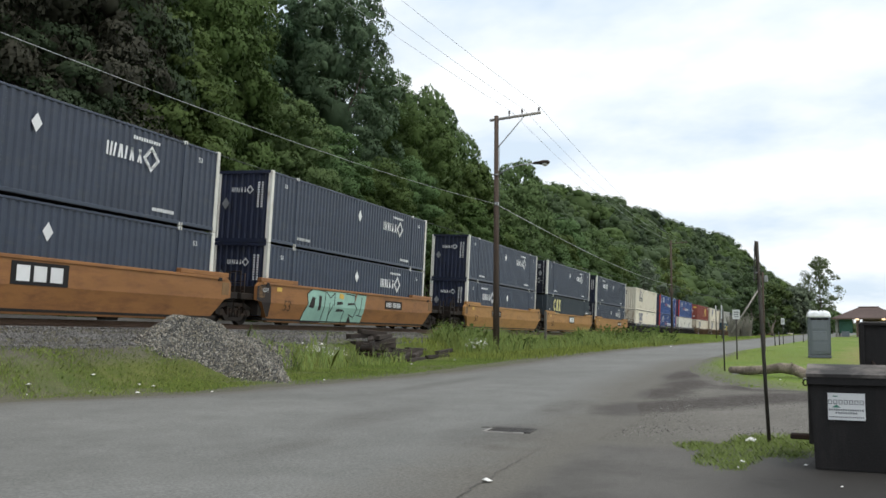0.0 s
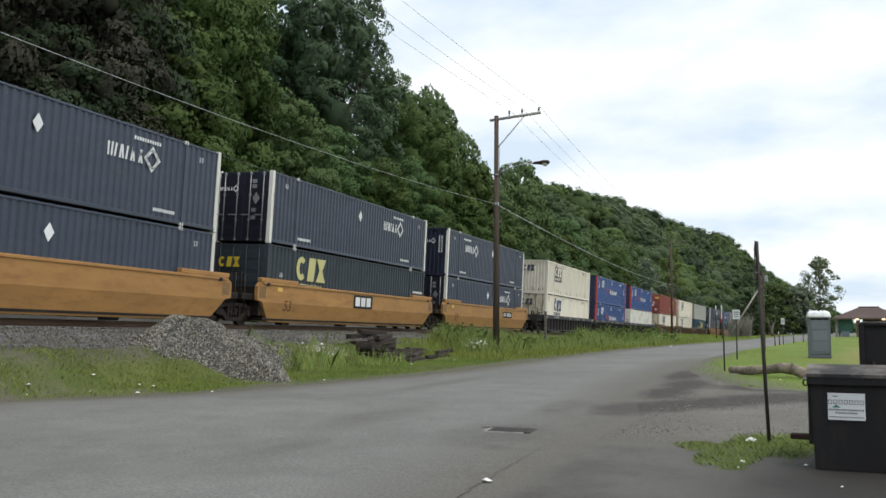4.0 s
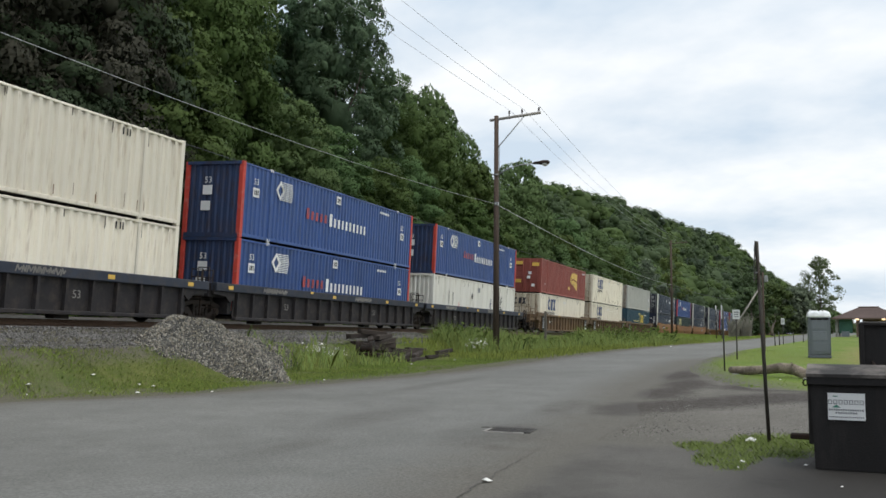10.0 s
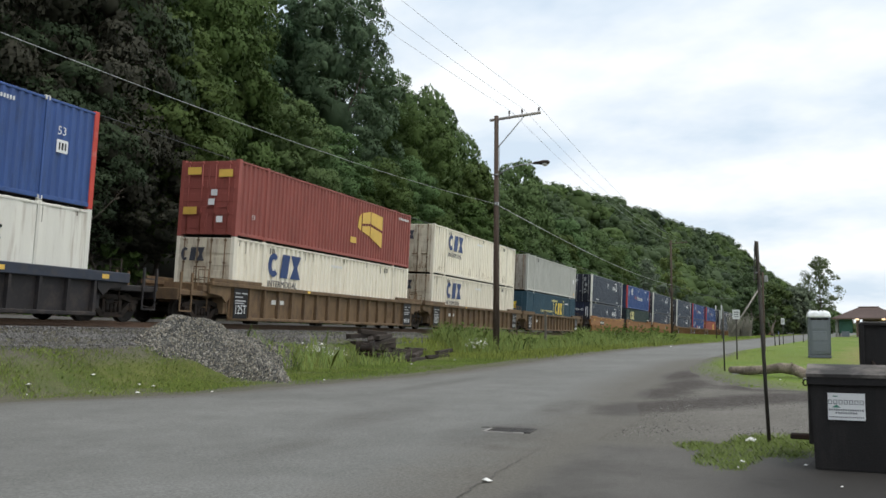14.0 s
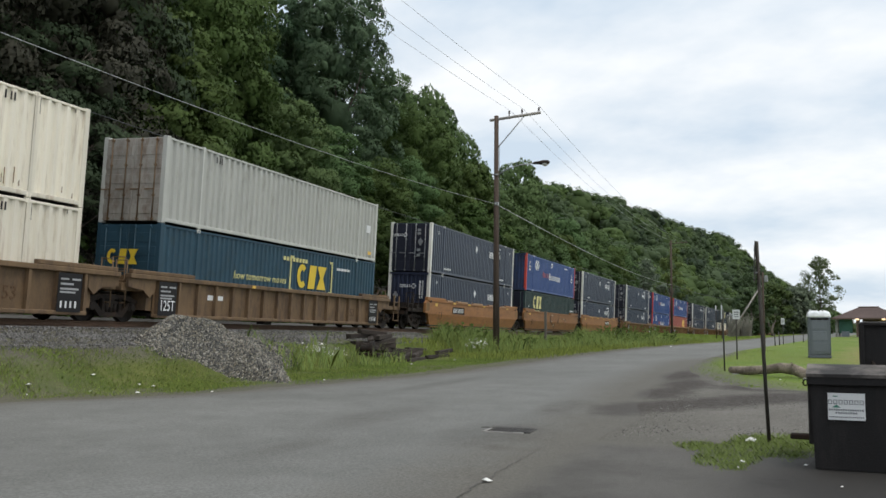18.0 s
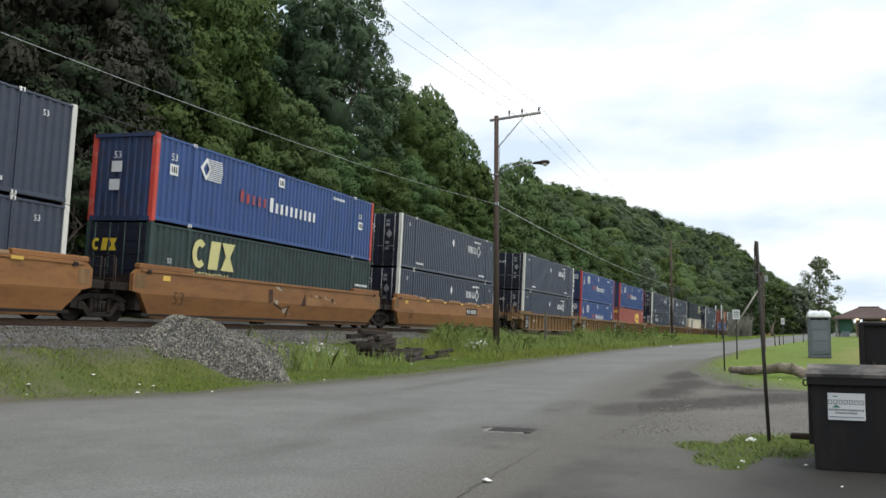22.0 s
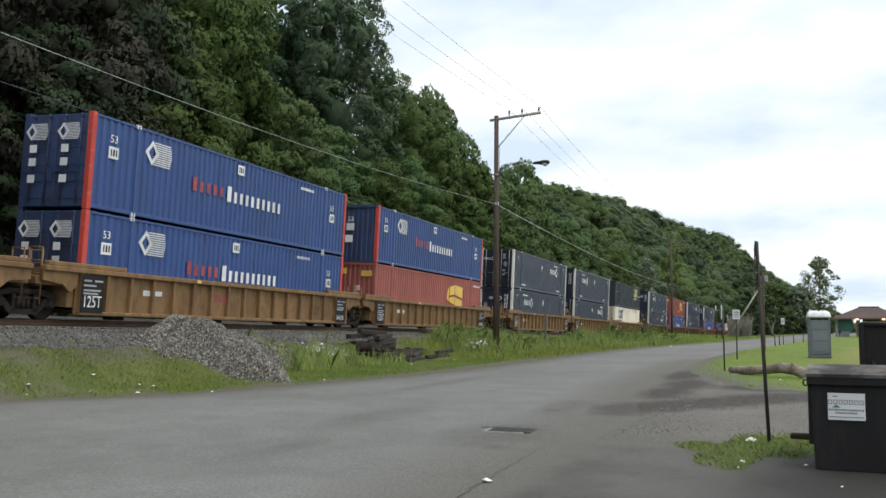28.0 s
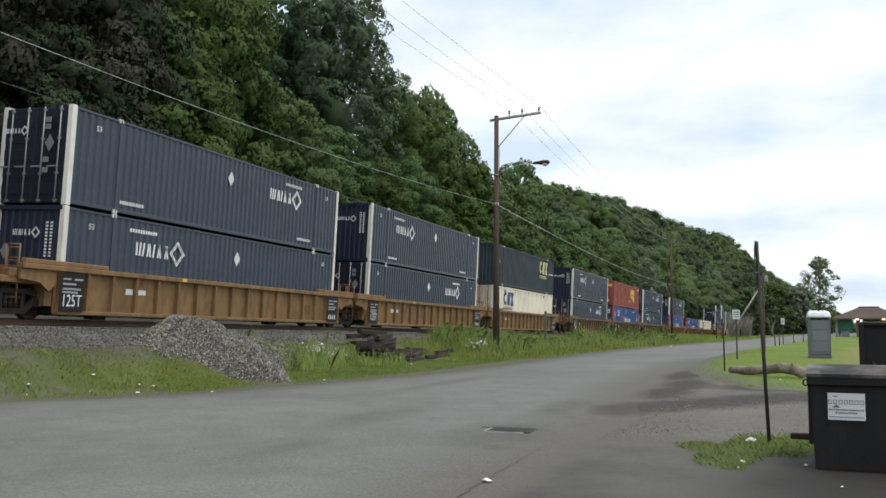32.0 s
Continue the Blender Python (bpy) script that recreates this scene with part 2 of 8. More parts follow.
M["mark_mint"] = mat("mint_spray_paint", (0.30, 0.50, 0.42), 0.5, var=0.15, bump=0.0)
M["orange"] = mat("orange_car_paint", (0.285, 0.132, 0.048), 0.55, var=0.13, dirt=(0.165, 0.074, 0.036), amount=0.36, stretch=(0.4, 1, 1.4))
M["orange_bright"] = mat("yellow_orange_car_paint", (0.40, 0.212, 0.072), 0.6, var=0.13, dirt=(0.25, 0.125, 0.05), amount=0.34, stretch=(0.4, 1, 1.4))
M["tan"] = mat("faded_tan_car_paint", (0.228, 0.136, 0.062), 0.65, var=0.18, dirt=(0.125, 0.072, 0.038), amount=0.45, stretch=(1.4, 1, 0.5))
M["brown"] = mat("dusty_brown_car_paint", (0.168, 0.110, 0.062), 0.7, var=0.18, dirt=(0.085, 0.058, 0.042), amount=0.45, stretch=(1.4, 1, 0.5))
M["coal"] = mat("dark_grey_car_paint", (0.027, 0.025, 0.027), 0.7, var=0.22, dirt=(0.065, 0.052, 0.046), amount=0.38)
M["coal_blue"] = mat("dull_blue_car_paint", (0.036, 0.043, 0.062), 0.65, var=0.2, dirt=(0.07, 0.062, 0.056), amount=0.3)
M["iron"] = mat("grimy_iron", (0.026, 0.021, 0.018), 0.8, 0.2, var=0.25, dirt=(0.06, 0.035, 0.022), amount=0.35)
M["under"] = mat("greasy_black_steel", (0.022, 0.019, 0.017), 0.7, 0.2, var=0.3, dirt=(0.05, 0.035, 0.025), amount=0.3)
M["grime_dark"] = mat("dark_grimy_steel", (0.035, 0.028, 0.026), 0.8, var=0.25, bump=0.0)
M["faint_print"] = mat("worn_brown_print", (0.105, 0.060, 0.032), 0.7, var=0.15, bump=0.0)
M["pale_tan"] = mat("bare_tan_steel", (0.40, 0.26, 0.16), 0.6, var=0.15, dirt=(0.22, 0.12, 0.06), amount=0.3)
M["rail"] = mat("worn_rail_steel", (0.16, 0.10, 0.07), 0.45, 0.6, var=0.2)
M["tie"] = mat("weathered_tie_timber", (0.075, 0.057, 0.046), 0.9, var=0.35, dirt=(0.16, 0.12, 0.10), amount=0.3, stretch=(0.5, 3, 3))
M["old_tie"] = mat("black_creosote_timber", (0.042, 0.034, 0.029), 0.95, var=0.45, dirt=(0.10, 0.08, 0.066), amount=0.3, stretch=(0.5, 3, 3), bump=0.6)
M["crack"] = mat("packed_dark_grit", (0.080, 0.077, 0.072), 0.95, var=0.3)
M["rust_run"] = mat("rust_run", (0.17, 0.095, 0.05), 0.9, var=0.4, scale=20.0, dirt=(0.36, 0.27, 0.18), amount=0.5, bump=0.0)
M["grime_run"] = mat("dark_grime_run", (0.10, 0.085, 0.07), 0.9, var=0.4, scale=20.0, dirt=(0.30, 0.27, 0.22), amount=0.5, bump=0.0)
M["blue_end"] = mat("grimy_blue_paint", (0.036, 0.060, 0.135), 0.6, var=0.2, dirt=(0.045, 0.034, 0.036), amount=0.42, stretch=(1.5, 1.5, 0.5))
M["bark"] = mat("grey_brown_bark", (0.12, 0.102, 0.085), 0.95, var=0.35, bump=0.6, grain=18.0)
M["dead"] = mat("dead_grey_wood", (0.17, 0.145, 0.12), 0.95, var=0.3, bump=0.5)
M["dry_stem"] = mat("grey_dry_stems", (0.13, 0.13, 0.105), 0.9, var=0.3)
M["pole"] = mat("creosoted_pole_wood", (0.085, 0.062, 0.050), 0.9, var=0.3, dirt=(0.17, 0.13, 0.11), amount=0.3, stretch=(6, 6, 0.3), bump=0.5)
M["galv"] = mat("galvanised_steel", (0.32, 0.33, 0.34), 0.5, 0.5, var=0.12)
M["wire"] = mat("weathered_wire", (0.40, 0.41, 0.43), 0.6, 0.2, var=0.1)
M["wire_dark"] = mat("black_wire", (0.07, 0.075, 0.08), 0.6, var=0.1)
M["glass"] = mat("lamp_lens", (0.5, 0.5, 0.48), 0.2, var=0.05, bump=0)
M["ceramic"] = mat("brown_insulator", (0.05, 0.03, 0.025), 0.3, var=0.1, bump=0)
M["stone"] = mat("crushed_stone", (0.30, 0.30, 0.28), 0.9, var=0.3)
M["black_plastic"] = mat("black_painted_steel", (0.0142, 0.0132, 0.0134), 0.5, spec=0.22, var=0.25, dirt=(0.030, 0.027, 0.025), amount=0.32, stretch=(2, 2, 0.5))
M["lid"] = mat("dusty_black_lid", (0.030, 0.028, 0.027), 0.75, var=0.3, scale=4.0, dirt=(0.19, 0.17, 0.155), amount=0.55)
M["label"] = mat("white_label", (0.66, 0.67, 0.67), 0.5, var=0.05, bump=0)
M["label_grey"] = mat("grey_print", (0.16, 0.17, 0.18), 0.6, var=0.05, bump=0)
M["label_green"] = mat("green_print", (0.06, 0.22, 0.16), 0.6, var=0.05, bump=0)
M["pot_grey"] = mat("grey_moulded_plastic", (0.155, 0.175, 0.20), 0.55, var=0.08, dirt=(0.10, 0.11, 0.12), amount=0.2)
M["pot_white"] = mat("white_moulded_plastic", (0.72, 0.74, 0.76), 0.5, var=0.05)
M["post_steel"] = mat("dark_green_steel_post", (0.062, 0.058, 0.050), 0.6, 0.3, var=0.2, dirt=RUST, amount=0.2)
M["sign_back"] = mat("sign_aluminium", (0.42, 0.42, 0.43), 0.5, 0.4, var=0.1)
M["sign_white"] = mat("white_sign_face", (0.66, 0.68, 0.70), 0.5, var=0.05)
M["driftwood"] = mat("weathered_log", (0.24, 0.20, 0.16), 0.95, var=0.4, dirt=(0.08, 0.06, 0.05), amount=0.4, stretch=(0.6, 4, 4), bump=0.8, grain=25.0)
M["board"] = mat("grey_weathered_board", (0.30, 0.28, 0.26), 0.9, var=0.15)
M["roof"] = mat("red_brown_shingles", (0.085, 0.060, 0.054), 0.85, var=0.2, grain=12.0)
M["pav_green"] = mat("green_painted_panel", (0.05, 0.13, 0.10), 0.7, var=0.15)
M["pav_wall"] = mat("brown_painted_wall", (0.13, 0.09, 0.075), 0.8, var=0.15)
M["paper"] = mat("litter_paper", (0.75, 0.75, 0.72), 0.8, var=0.1)
M["petal"] = mat("white_petals", (0.74, 0.74, 0.70), 0.8, var=0.1, bump=0)
M["concrete"] = mat("worn_concrete", (0.26, 0.25, 0.235), 0.9, var=0.2, dirt=(0.13, 0.12, 0.11), amount=0.3)
M["soot"] = mat("old_iron_grate", (0.07, 0.065, 0.06), 0.7, 0.4, var=0.3)
M["glow"] = bpy.data.materials.new("warm_lamp")
M["glow"].use_nodes = True
M["glow"].node_tree.nodes["Principled BSDF"].inputs["Emission Color"].default_value = (1.0, 0.62, 0.22, 1)
M["glow"].node_tree.nodes["Principled BSDF"].inputs["Emission Strength"].default_value = 1.25
M["leaf_mid"] = leaf_mat("mid_green_leaves", (0.092, 0.148, 0.055), 0.16, 0.2)
M["leaf_light"] = leaf_mat("light_green_leaves", (0.074, 0.117, 0.034), 0.16, 0.2)
M["leaf_dark"] = leaf_mat("dark_green_leaves", (0.082, 0.133, 0.074), 0.14, 0.2)
M["leaf_dry"] = leaf_mat("dull_olive_leaves", (0.049, 0.050, 0.036), 0.2, 0.14)
M["leaf_deep"] = leaf_mat("deep_green_leaves", (0.044, 0.066, 0.034), 0.2, 0.14)
M["leaf_far"] = leaf_mat("far_wood_leaves", (0.066, 0.100, 0.045), 0.12, 0.28)
M["leaf_far_dark"] = leaf_mat("far_dark_leaves", (0.044, 0.068, 0.037), 0.12, 0.28)
M["leaf_far_light"] = leaf_mat("far_light_leaves", (0.085, 0.124, 0.044), 0.12, 0.28)
M["leaf_olive"] = leaf_mat("olive_leaves", (0.125, 0.16, 0.080), 0.25, 0.35)
M["leaf_yellow"] = leaf_mat("yellow_green_leaves", (0.115, 0.155, 0.045), 0.3, 0.2)
M["leaf_silver"] = leaf_mat("silvery_leaves", (0.15, 0.19, 0.13), 0.35, 0.2)
M["grass"] = leaf_mat("grass_blades", (0.155, 0.205, 0.045), 0.5, 0.3)
M["grass_pale"] = leaf_mat("pale_grass_blades", (0.185, 0.24, 0.065), 0.5, 0.35)
M["lawn"] = leaf_mat("lawn_blades", (0.20, 0.275, 0.055), 0.3, 0.4)
M["weed"] = leaf_mat("weed_leaves", (0.165, 0.238, 0.072), 0.5, 0.3)
M["ground"] = ground_mat("rough_grass_ground", (0.070, 0.096, 0.024), (0.130, 0.138, 0.040), attr="bare", attr_col=(0.110, 0.103, 0.080), s1=0.3, s2=2.2, grain=30)
M["lawn_ground"] = ground_mat("mown_lawn", (0.112, 0.182, 0.027), (0.165, 0.198, 0.045), s1=0.08, s2=0.5, grain=22, attr="dry", attr_col=(0.265, 0.215, 0.090), fade=EDGE_TONE)
M["asphalt"] = ground_mat("worn_asphalt", (0.138, 0.139, 0.131), (0.184, 0.185, 0.176), s1=0.16, s2=1.3, grain=30, rough=0.8, bump=0.25, attr="stain", attr_col=(0.066, 0.060, 0.054), fade=EDGE_TONE)
M["apron"] = ground_mat("dark_patched_asphalt", (0.074, 0.070, 0.064), (0.116, 0.110, 0.102), s1=0.3, s2=1.2, grain=60, rough=0.8, bump=0.3, attr="stain", attr_col=(0.036, 0.034, 0.032), fade=EDGE_TONE)
M["lot"] = ground_mat("gravelly_dirt", (0.116, 0.109, 0.096), (0.166, 0.157, 0.140), (0.25, 0.24, 0.22), s1=0.3, s2=1.8, grain=30, bump=0.7, attr="stain", attr_col=(0.052, 0.045, 0.040), stones=24.0, fade=EDGE_TONE, fleck=0.25)
M["ballast"] = ground_mat("crushed_stone_ballast", (0.096, 0.094, 0.090), (0.145, 0.141, 0.136), (0.23, 0.225, 0.22), s1=0.5, s2=4.0, grain=34, bump=1.0, stones=30.0, fleck=0.5)
M["pile"] = ground_mat("grey_gravel", (0.05, 0.05, 0.047), (0.08, 0.08, 0.074), (0.20, 0.195, 0.175), s1=0.6, s2=5.0, grain=25, bump=1.0, stones=16.0)


# ---- mesh helpers ----
class Build:
    """Collects vertices and faces of one mesh."""

    def __init__(self):
        self.v, self.f, self.s = [], [], []

    def add(self, verts, faces, smooth=False):
        o = len(self.v)
        self.v += [tuple(p) for p in verts]
        self.f += [tuple(i + o for i in q) for q in faces]
        self.s += [smooth] * len(faces)
        return self

    def box(self, x0, x1, y0, y1, z0, z1, c=0.0):
        """A box; c chamfers its twelve edges."""
        if c <= 0:
            v = [(x, y, z) for x in (x0, x1) for y in (y0, y1) for z in (z0, z1)]
            return self.add(v, [(0, 1, 3, 2), (4, 6, 7, 5), (0, 4, 5, 1), (2, 3, 7, 6), (0, 2, 6, 4), (1, 5, 7, 3)])
        ring = [(x0 + c, y0), (x1 - c, y0), (x1, y0 + c), (x1, y1 - c), (x1 - c, y1), (x0 + c, y1), (x0, y1 - c), (x0, y0 + c)]
        inner = [(x0 + c, y0 + c), (x1 - c, y0 + c), (x1 - c, y0 + c), (x1 - c, y1 - c), (x1 - c, y1 - c), (x0 + c, y1 - c), (x0 + c, y1 - c), (x0 + c, y0 + c)]
        v = [(*p, z0) for p in inner] + [(*p, z0 + c) for p in ring] + [(*p, z1 - c) for p in ring] + [(*p, z1) for p in inner]
        f = [tuple(range(7, -1, -1)), tuple(range(24, 32))]
        for k in range(3):
            for i in range(8):
                j = (i + 1) % 8
                f.append((k * 8 + i, k * 8 + j, k * 8 + 8 + j, k * 8 + 8 + i))
        return self.add(v, f)

    def prism(self, pts, y0, y1):
        """A polygon in the xz plane, drawn out from y0 to y1."""
        n = len(pts)
        v = [(x, y0, z) for x, z in pts] + [(x, y1, z) for x, z in pts]
        f = [tuple(range(n)), tuple(range(2 * n - 1, n - 1, -1))]
        f += [(i, i + n, (i + 1) % n + n, (i + 1) % n) for i in range(n)]
        return self.add(v, f)

    def tube(self, pts, r, n=8, r2=None, cap=True):
        """A round bar along a line of points, tapering to r2."""
        pts = [Vector(p) for p in pts]
        r2 = r if r2 is None else r2
        v, f, k = [], [], len(pts)
        for i, p in enumerate(pts):
            d = (pts[min(i + 1, k - 1)] - pts[max(i - 1, 0)]).normalized()
            a = d.orthogonal().normalized() if abs(d.z) > 0.9 else d.cross(Vector((0, 0, 1))).normalized()
            b = d.cross(a)
            rr = r + (r2 - r) * i / max(k - 1, 1)
            v += [p + rr * (a * math.cos(2 * math.pi * j / n) + b * math.sin(2 * math.pi * j / n)) for j in range(n)]
        for i in range(k - 1):
            for j in range(n):
                f.append((i * n + j, i * n + (j + 1) % n, i * n + n + (j + 1) % n, i * n + n + j))
        self.add(v, f, True)
        if cap:
            o = len(self.v) - len(v)
            self.f += [tuple(o + j for j in range(n - 1, -1, -1)), tuple(o + (k - 1) * n + j for j in range(n))]
            self.s += [False, False]
        return self

    def lathe(self, prof, n=16, at=(0, 0, 0), axis="z"):
        """A profile of (radius, height) turned about an axis."""
        v, f = [], []
        for r, h in prof:
            for j in range(n):
                a = 2 * math.pi * j / n
                p = (r * math.cos(a), r * math.sin(a), h)
                if axis == "y":
                    p = (p[0], p[2], p[1])
                v.append((p[0] + at[0], p[1] + at[1], p[2] + at[2]))
        for i in range(len(prof) - 1):
            for j in range(n):
                f.append((i * n + j, i * n + (j + 1) % n, i * n + n + (j + 1) % n, i * n + n + j))
        f += [tuple(range(n - 1, -1, -1)), tuple((len(prof) - 1) * n + j for j in range(n))]
        return self.add(v, f, False)

    def mesh(self, name, material=None):
        me = bpy.data.meshes.new(name)
        me.from_pydata(self.v, [], self.f)
        me.polygons.foreach_set("use_smooth", self.s)
        if material:
            me.materials.append(material)
        me.update()
        bm = bmesh.new()
        bm.from_mesh(me)
        bmesh.ops.recalc_face_normals(bm, faces=bm.faces)
        bm.to_mesh(me)
        bm.free()
        return me


def raw_mesh(name, verts, quads, material, smooth=False, normals=None):
    """A mesh of many quads from arrays."""
    me = bpy.data.meshes.new(name)
    verts, quads = np.asarray(verts, np.float32), np.asarray(quads, np.int32)
    k = quads.shape[1]
    me.vertices.add(len(verts))
    me.vertices.foreach_set("co", verts.ravel())
    me.loops.add(quads.size)
    me.loops.foreach_set("vertex_index", quads.ravel())
    me.polygons.add(len(quads))
    me.polygons.foreach_set("loop_start", np.arange(0, quads.size, k, dtype=np.int32))
    me.polygons.foreach_set("loop_total", np.full(len(quads), k, np.int32))
    me.polygons.foreach_set("use_smooth", np.full(len(quads), smooth))
    me.materials.append(material)
    me.update(calc_edges=True)
    if normals is not None:
        me.polygons.foreach_set("use_smooth", np.ones(len(quads), bool))
        me.normals_split_custom_set_from_vertices(normals.tolist())
    return me


def part(name, shape, material, parent, label="", m=None):
    """Links a Build or a ready mesh as one part under a thing or a part."""
    me = shape.mesh(name, material) if isinstance(shape, Build) else shape
    ob = new(name, me)
    ob.parent = parent
    if m is not None:
        ob.matrix_basis = m
    return tagged(ob, label)


def thing(name, label, category, group="", m=None, kind=""):
    ob = new(name)
    ob.empty_display_size = 0.2
    if m is not None:
        ob.matrix_basis = m
    return tagged(ob, label, category, group, kind)


def text_mesh(body, size, material, depth=0.004, shear=0.0):
    """Lettering as a thin mesh in the xz plane that faces -y, its left foot at the origin."""
    cu = bpy.data.curves.new("lettering", "FONT")
    cu.body, cu.size, cu.extrude, cu.shear, cu.resolution_u = body, size, depth, shear, 2
    ob = bpy.data.objects.new("lettering", cu)
    me = bpy.data.meshes.new_from_object(ob)
    me.transform(Matrix.Rotation(radians(90), 4, "X"))
    me.materials.clear()
    me.materials.append(material)
    bpy.data.objects.remove(ob)
    bpy.data.curves.remove(cu)
    return me


# ---- plan: a track on a wide right-hand curve, a road beside it ----
BEND, S_MID, TRACK_Y, RAIL_Z, CANT = 0.000299957, 30.0, 20.138, 1.958, 0.0413448


def on_track(s, right=0.0):
    """World x, y and heading of a place s metres along the track and so far to its right (towards the road)."""
    d = s - S_MID
    th = -BEND * d
    x, y = S_MID + math.sin(BEND * d) / BEND, TRACK_Y - (1 - math.cos(BEND * d)) / BEND
    return x + right * math.sin(th), y - right * math.cos(th), th


def car_pose(s):
    x, y, th = on_track(s)
    return Matrix.Translation((x, y, RAIL_Z)) @ Matrix.Rotation(th, 4, "Z") @ Matrix.Rotation(CANT, 4, "X")


def lateral(x, y):
    a = np.clip(BEND * (np.asarray(x, float) - S_MID), -0.9, 0.9)
    return TRACK_Y - (1 - np.sqrt(1 - a * a)) / BEND - np.asarray(y, float)


def base_height(x, y):
    a = 0.014 * np.clip(x, -30.0, 210.0)
    b = 1.35 + 0.10 * np.maximum(0, lateral(x, y) - 7)
    k = 0.4
    h = np.clip(0.5 + 0.5 * (b - a) / k, 0, 1)
    return b * (1 - h) + a * h - k * h * (1 - h)


def ground_height(x, y):
    x, y = np.asarray(x, float), np.asarray(y, float)
    l, b = lateral(x, y), base_height(x, y)
    t = np.clip((5.4 - l) / 2.2, 0, 1)
    t = t * t * (3 - 2 * t)
    z = b + np.maximum(1.25 - b, 0) * t
    # a low bank of mown grass beside the track, farther along
    e, f, g = np.clip((x - 78) / 24, 0, 1), np.clip((12.5 - l) / 8, 0, 1), np.clip((l - 2.4) / 1.4, 0, 1)
    z = z + 0.80 * e * e * (3 - 2 * e) * f * f * (3 - 2 * f) * g
    u = np.clip((3.2 - l) / 1.3, 0, 1)
    z = z + (1.70 - z) * u
    # the wooded hill behind the track
    v = np.clip(-l - 6.0, 0, None)
    hill = np.where(v < 52, 0.62 * v, 32.2 + 6 * (1 - np.exp(-(v - 52) / 20)))
    # the height of the ridge rises and falls along the valley
    grow = np.interp(x, [150, 200, 262, 318, 371, 440, 500, 573, 650, 720, 800, 900], [0.62, 0.70, 0.94, 1.27, 1.40, 1.39, 1.48, 1.58, 1.33, 1.05, 0.6, 0.1])
    return z + hill * grow


def gz(x, y):
    return float(ground_height(x, y))


def sheet(name, xs, ys_of, material, lift, mask=None, attr="stain", fade=None):
    """A sheet draped on the ground: for each x a row of y places."""
    rows = [[(x, y) for y in ys_of(x)] for x in xs]
    k = len(rows[0])
    p = np.array([q for r in rows for q in r])
    z = ground_height(p[:, 0], p[:, 1]) + lift
    quads = [(i * k + j, i * k + k + j, i * k + k + j + 1, i * k + j + 1) for i in range(len(rows) - 1) for j in range(k - 1)]
    me = raw_mesh(name, np.column_stack([p, z]), quads, material, True)
    if mask is not None:
        a = me.attributes.new(attr, "FLOAT", "POINT")
        a.data.foreach_set("value", np.asarray(mask(p[:, 0], p[:, 1]), np.float32))
    if fade is not None:
        a = me.attributes.new("fade", "FLOAT", "POINT")
        a.data.foreach_set("value", np.asarray(fade(p[:, 0], p[:, 1]), np.float32))
    return new(name, me)


LEFT_EDGE = [(-60, 14.9), (8, 14.9), (13.6, 14.5), (14.6, 13.5), (15.8, 12.6), (17.5, 12.05), (19.5, 11.6), (21.6, 11.2), (23.8, 10.6), (27.2, 10.2), (32, 9.98),
             (41, 9.85), (54, 9.3), (68.7, 7.9), (83.9, 5.6), (116, 2.3), (160, -2.6), (260, -16), (420, -42)]
RIGHT_EDGE = [(-60, 2.5), (8, 2.6), (15.1, 2.6), (22.4, 3.35), (30.6, 3.65), (44.1, 3.6), (57.4, 2.8), (90.7, -0.8), (105.7, -2.6), (140, -7.5), (200, -17),
              (260, -28), (420, -60)]


def edge(line, x):
    return np.interp(x, [p[0] for p in line], [p[1] for p in line])


def rough(x, y, s=1.0, seed=0.0):
    return np.array([noise.noise((a * s + seed, b * s - seed, seed)) for a, b in zip(np.ravel(x), np.ravel(y))])


def blobs(spots, strength=0.68):
    """A mask that is one inside soft ellipses (x, y, rx, ry)."""
    def f(x, y):
        w = np.zeros_like(x)
        for cx, cy, rx, ry in spots:
            w = np.maximum(w, 1 - ((x - cx) / rx) ** 2 - ((y - cy) / ry) ** 2)
        return np.clip(w * 1.15, 0, 1) * strength + 0.12 * rough(x, y, 0.7)
    return f


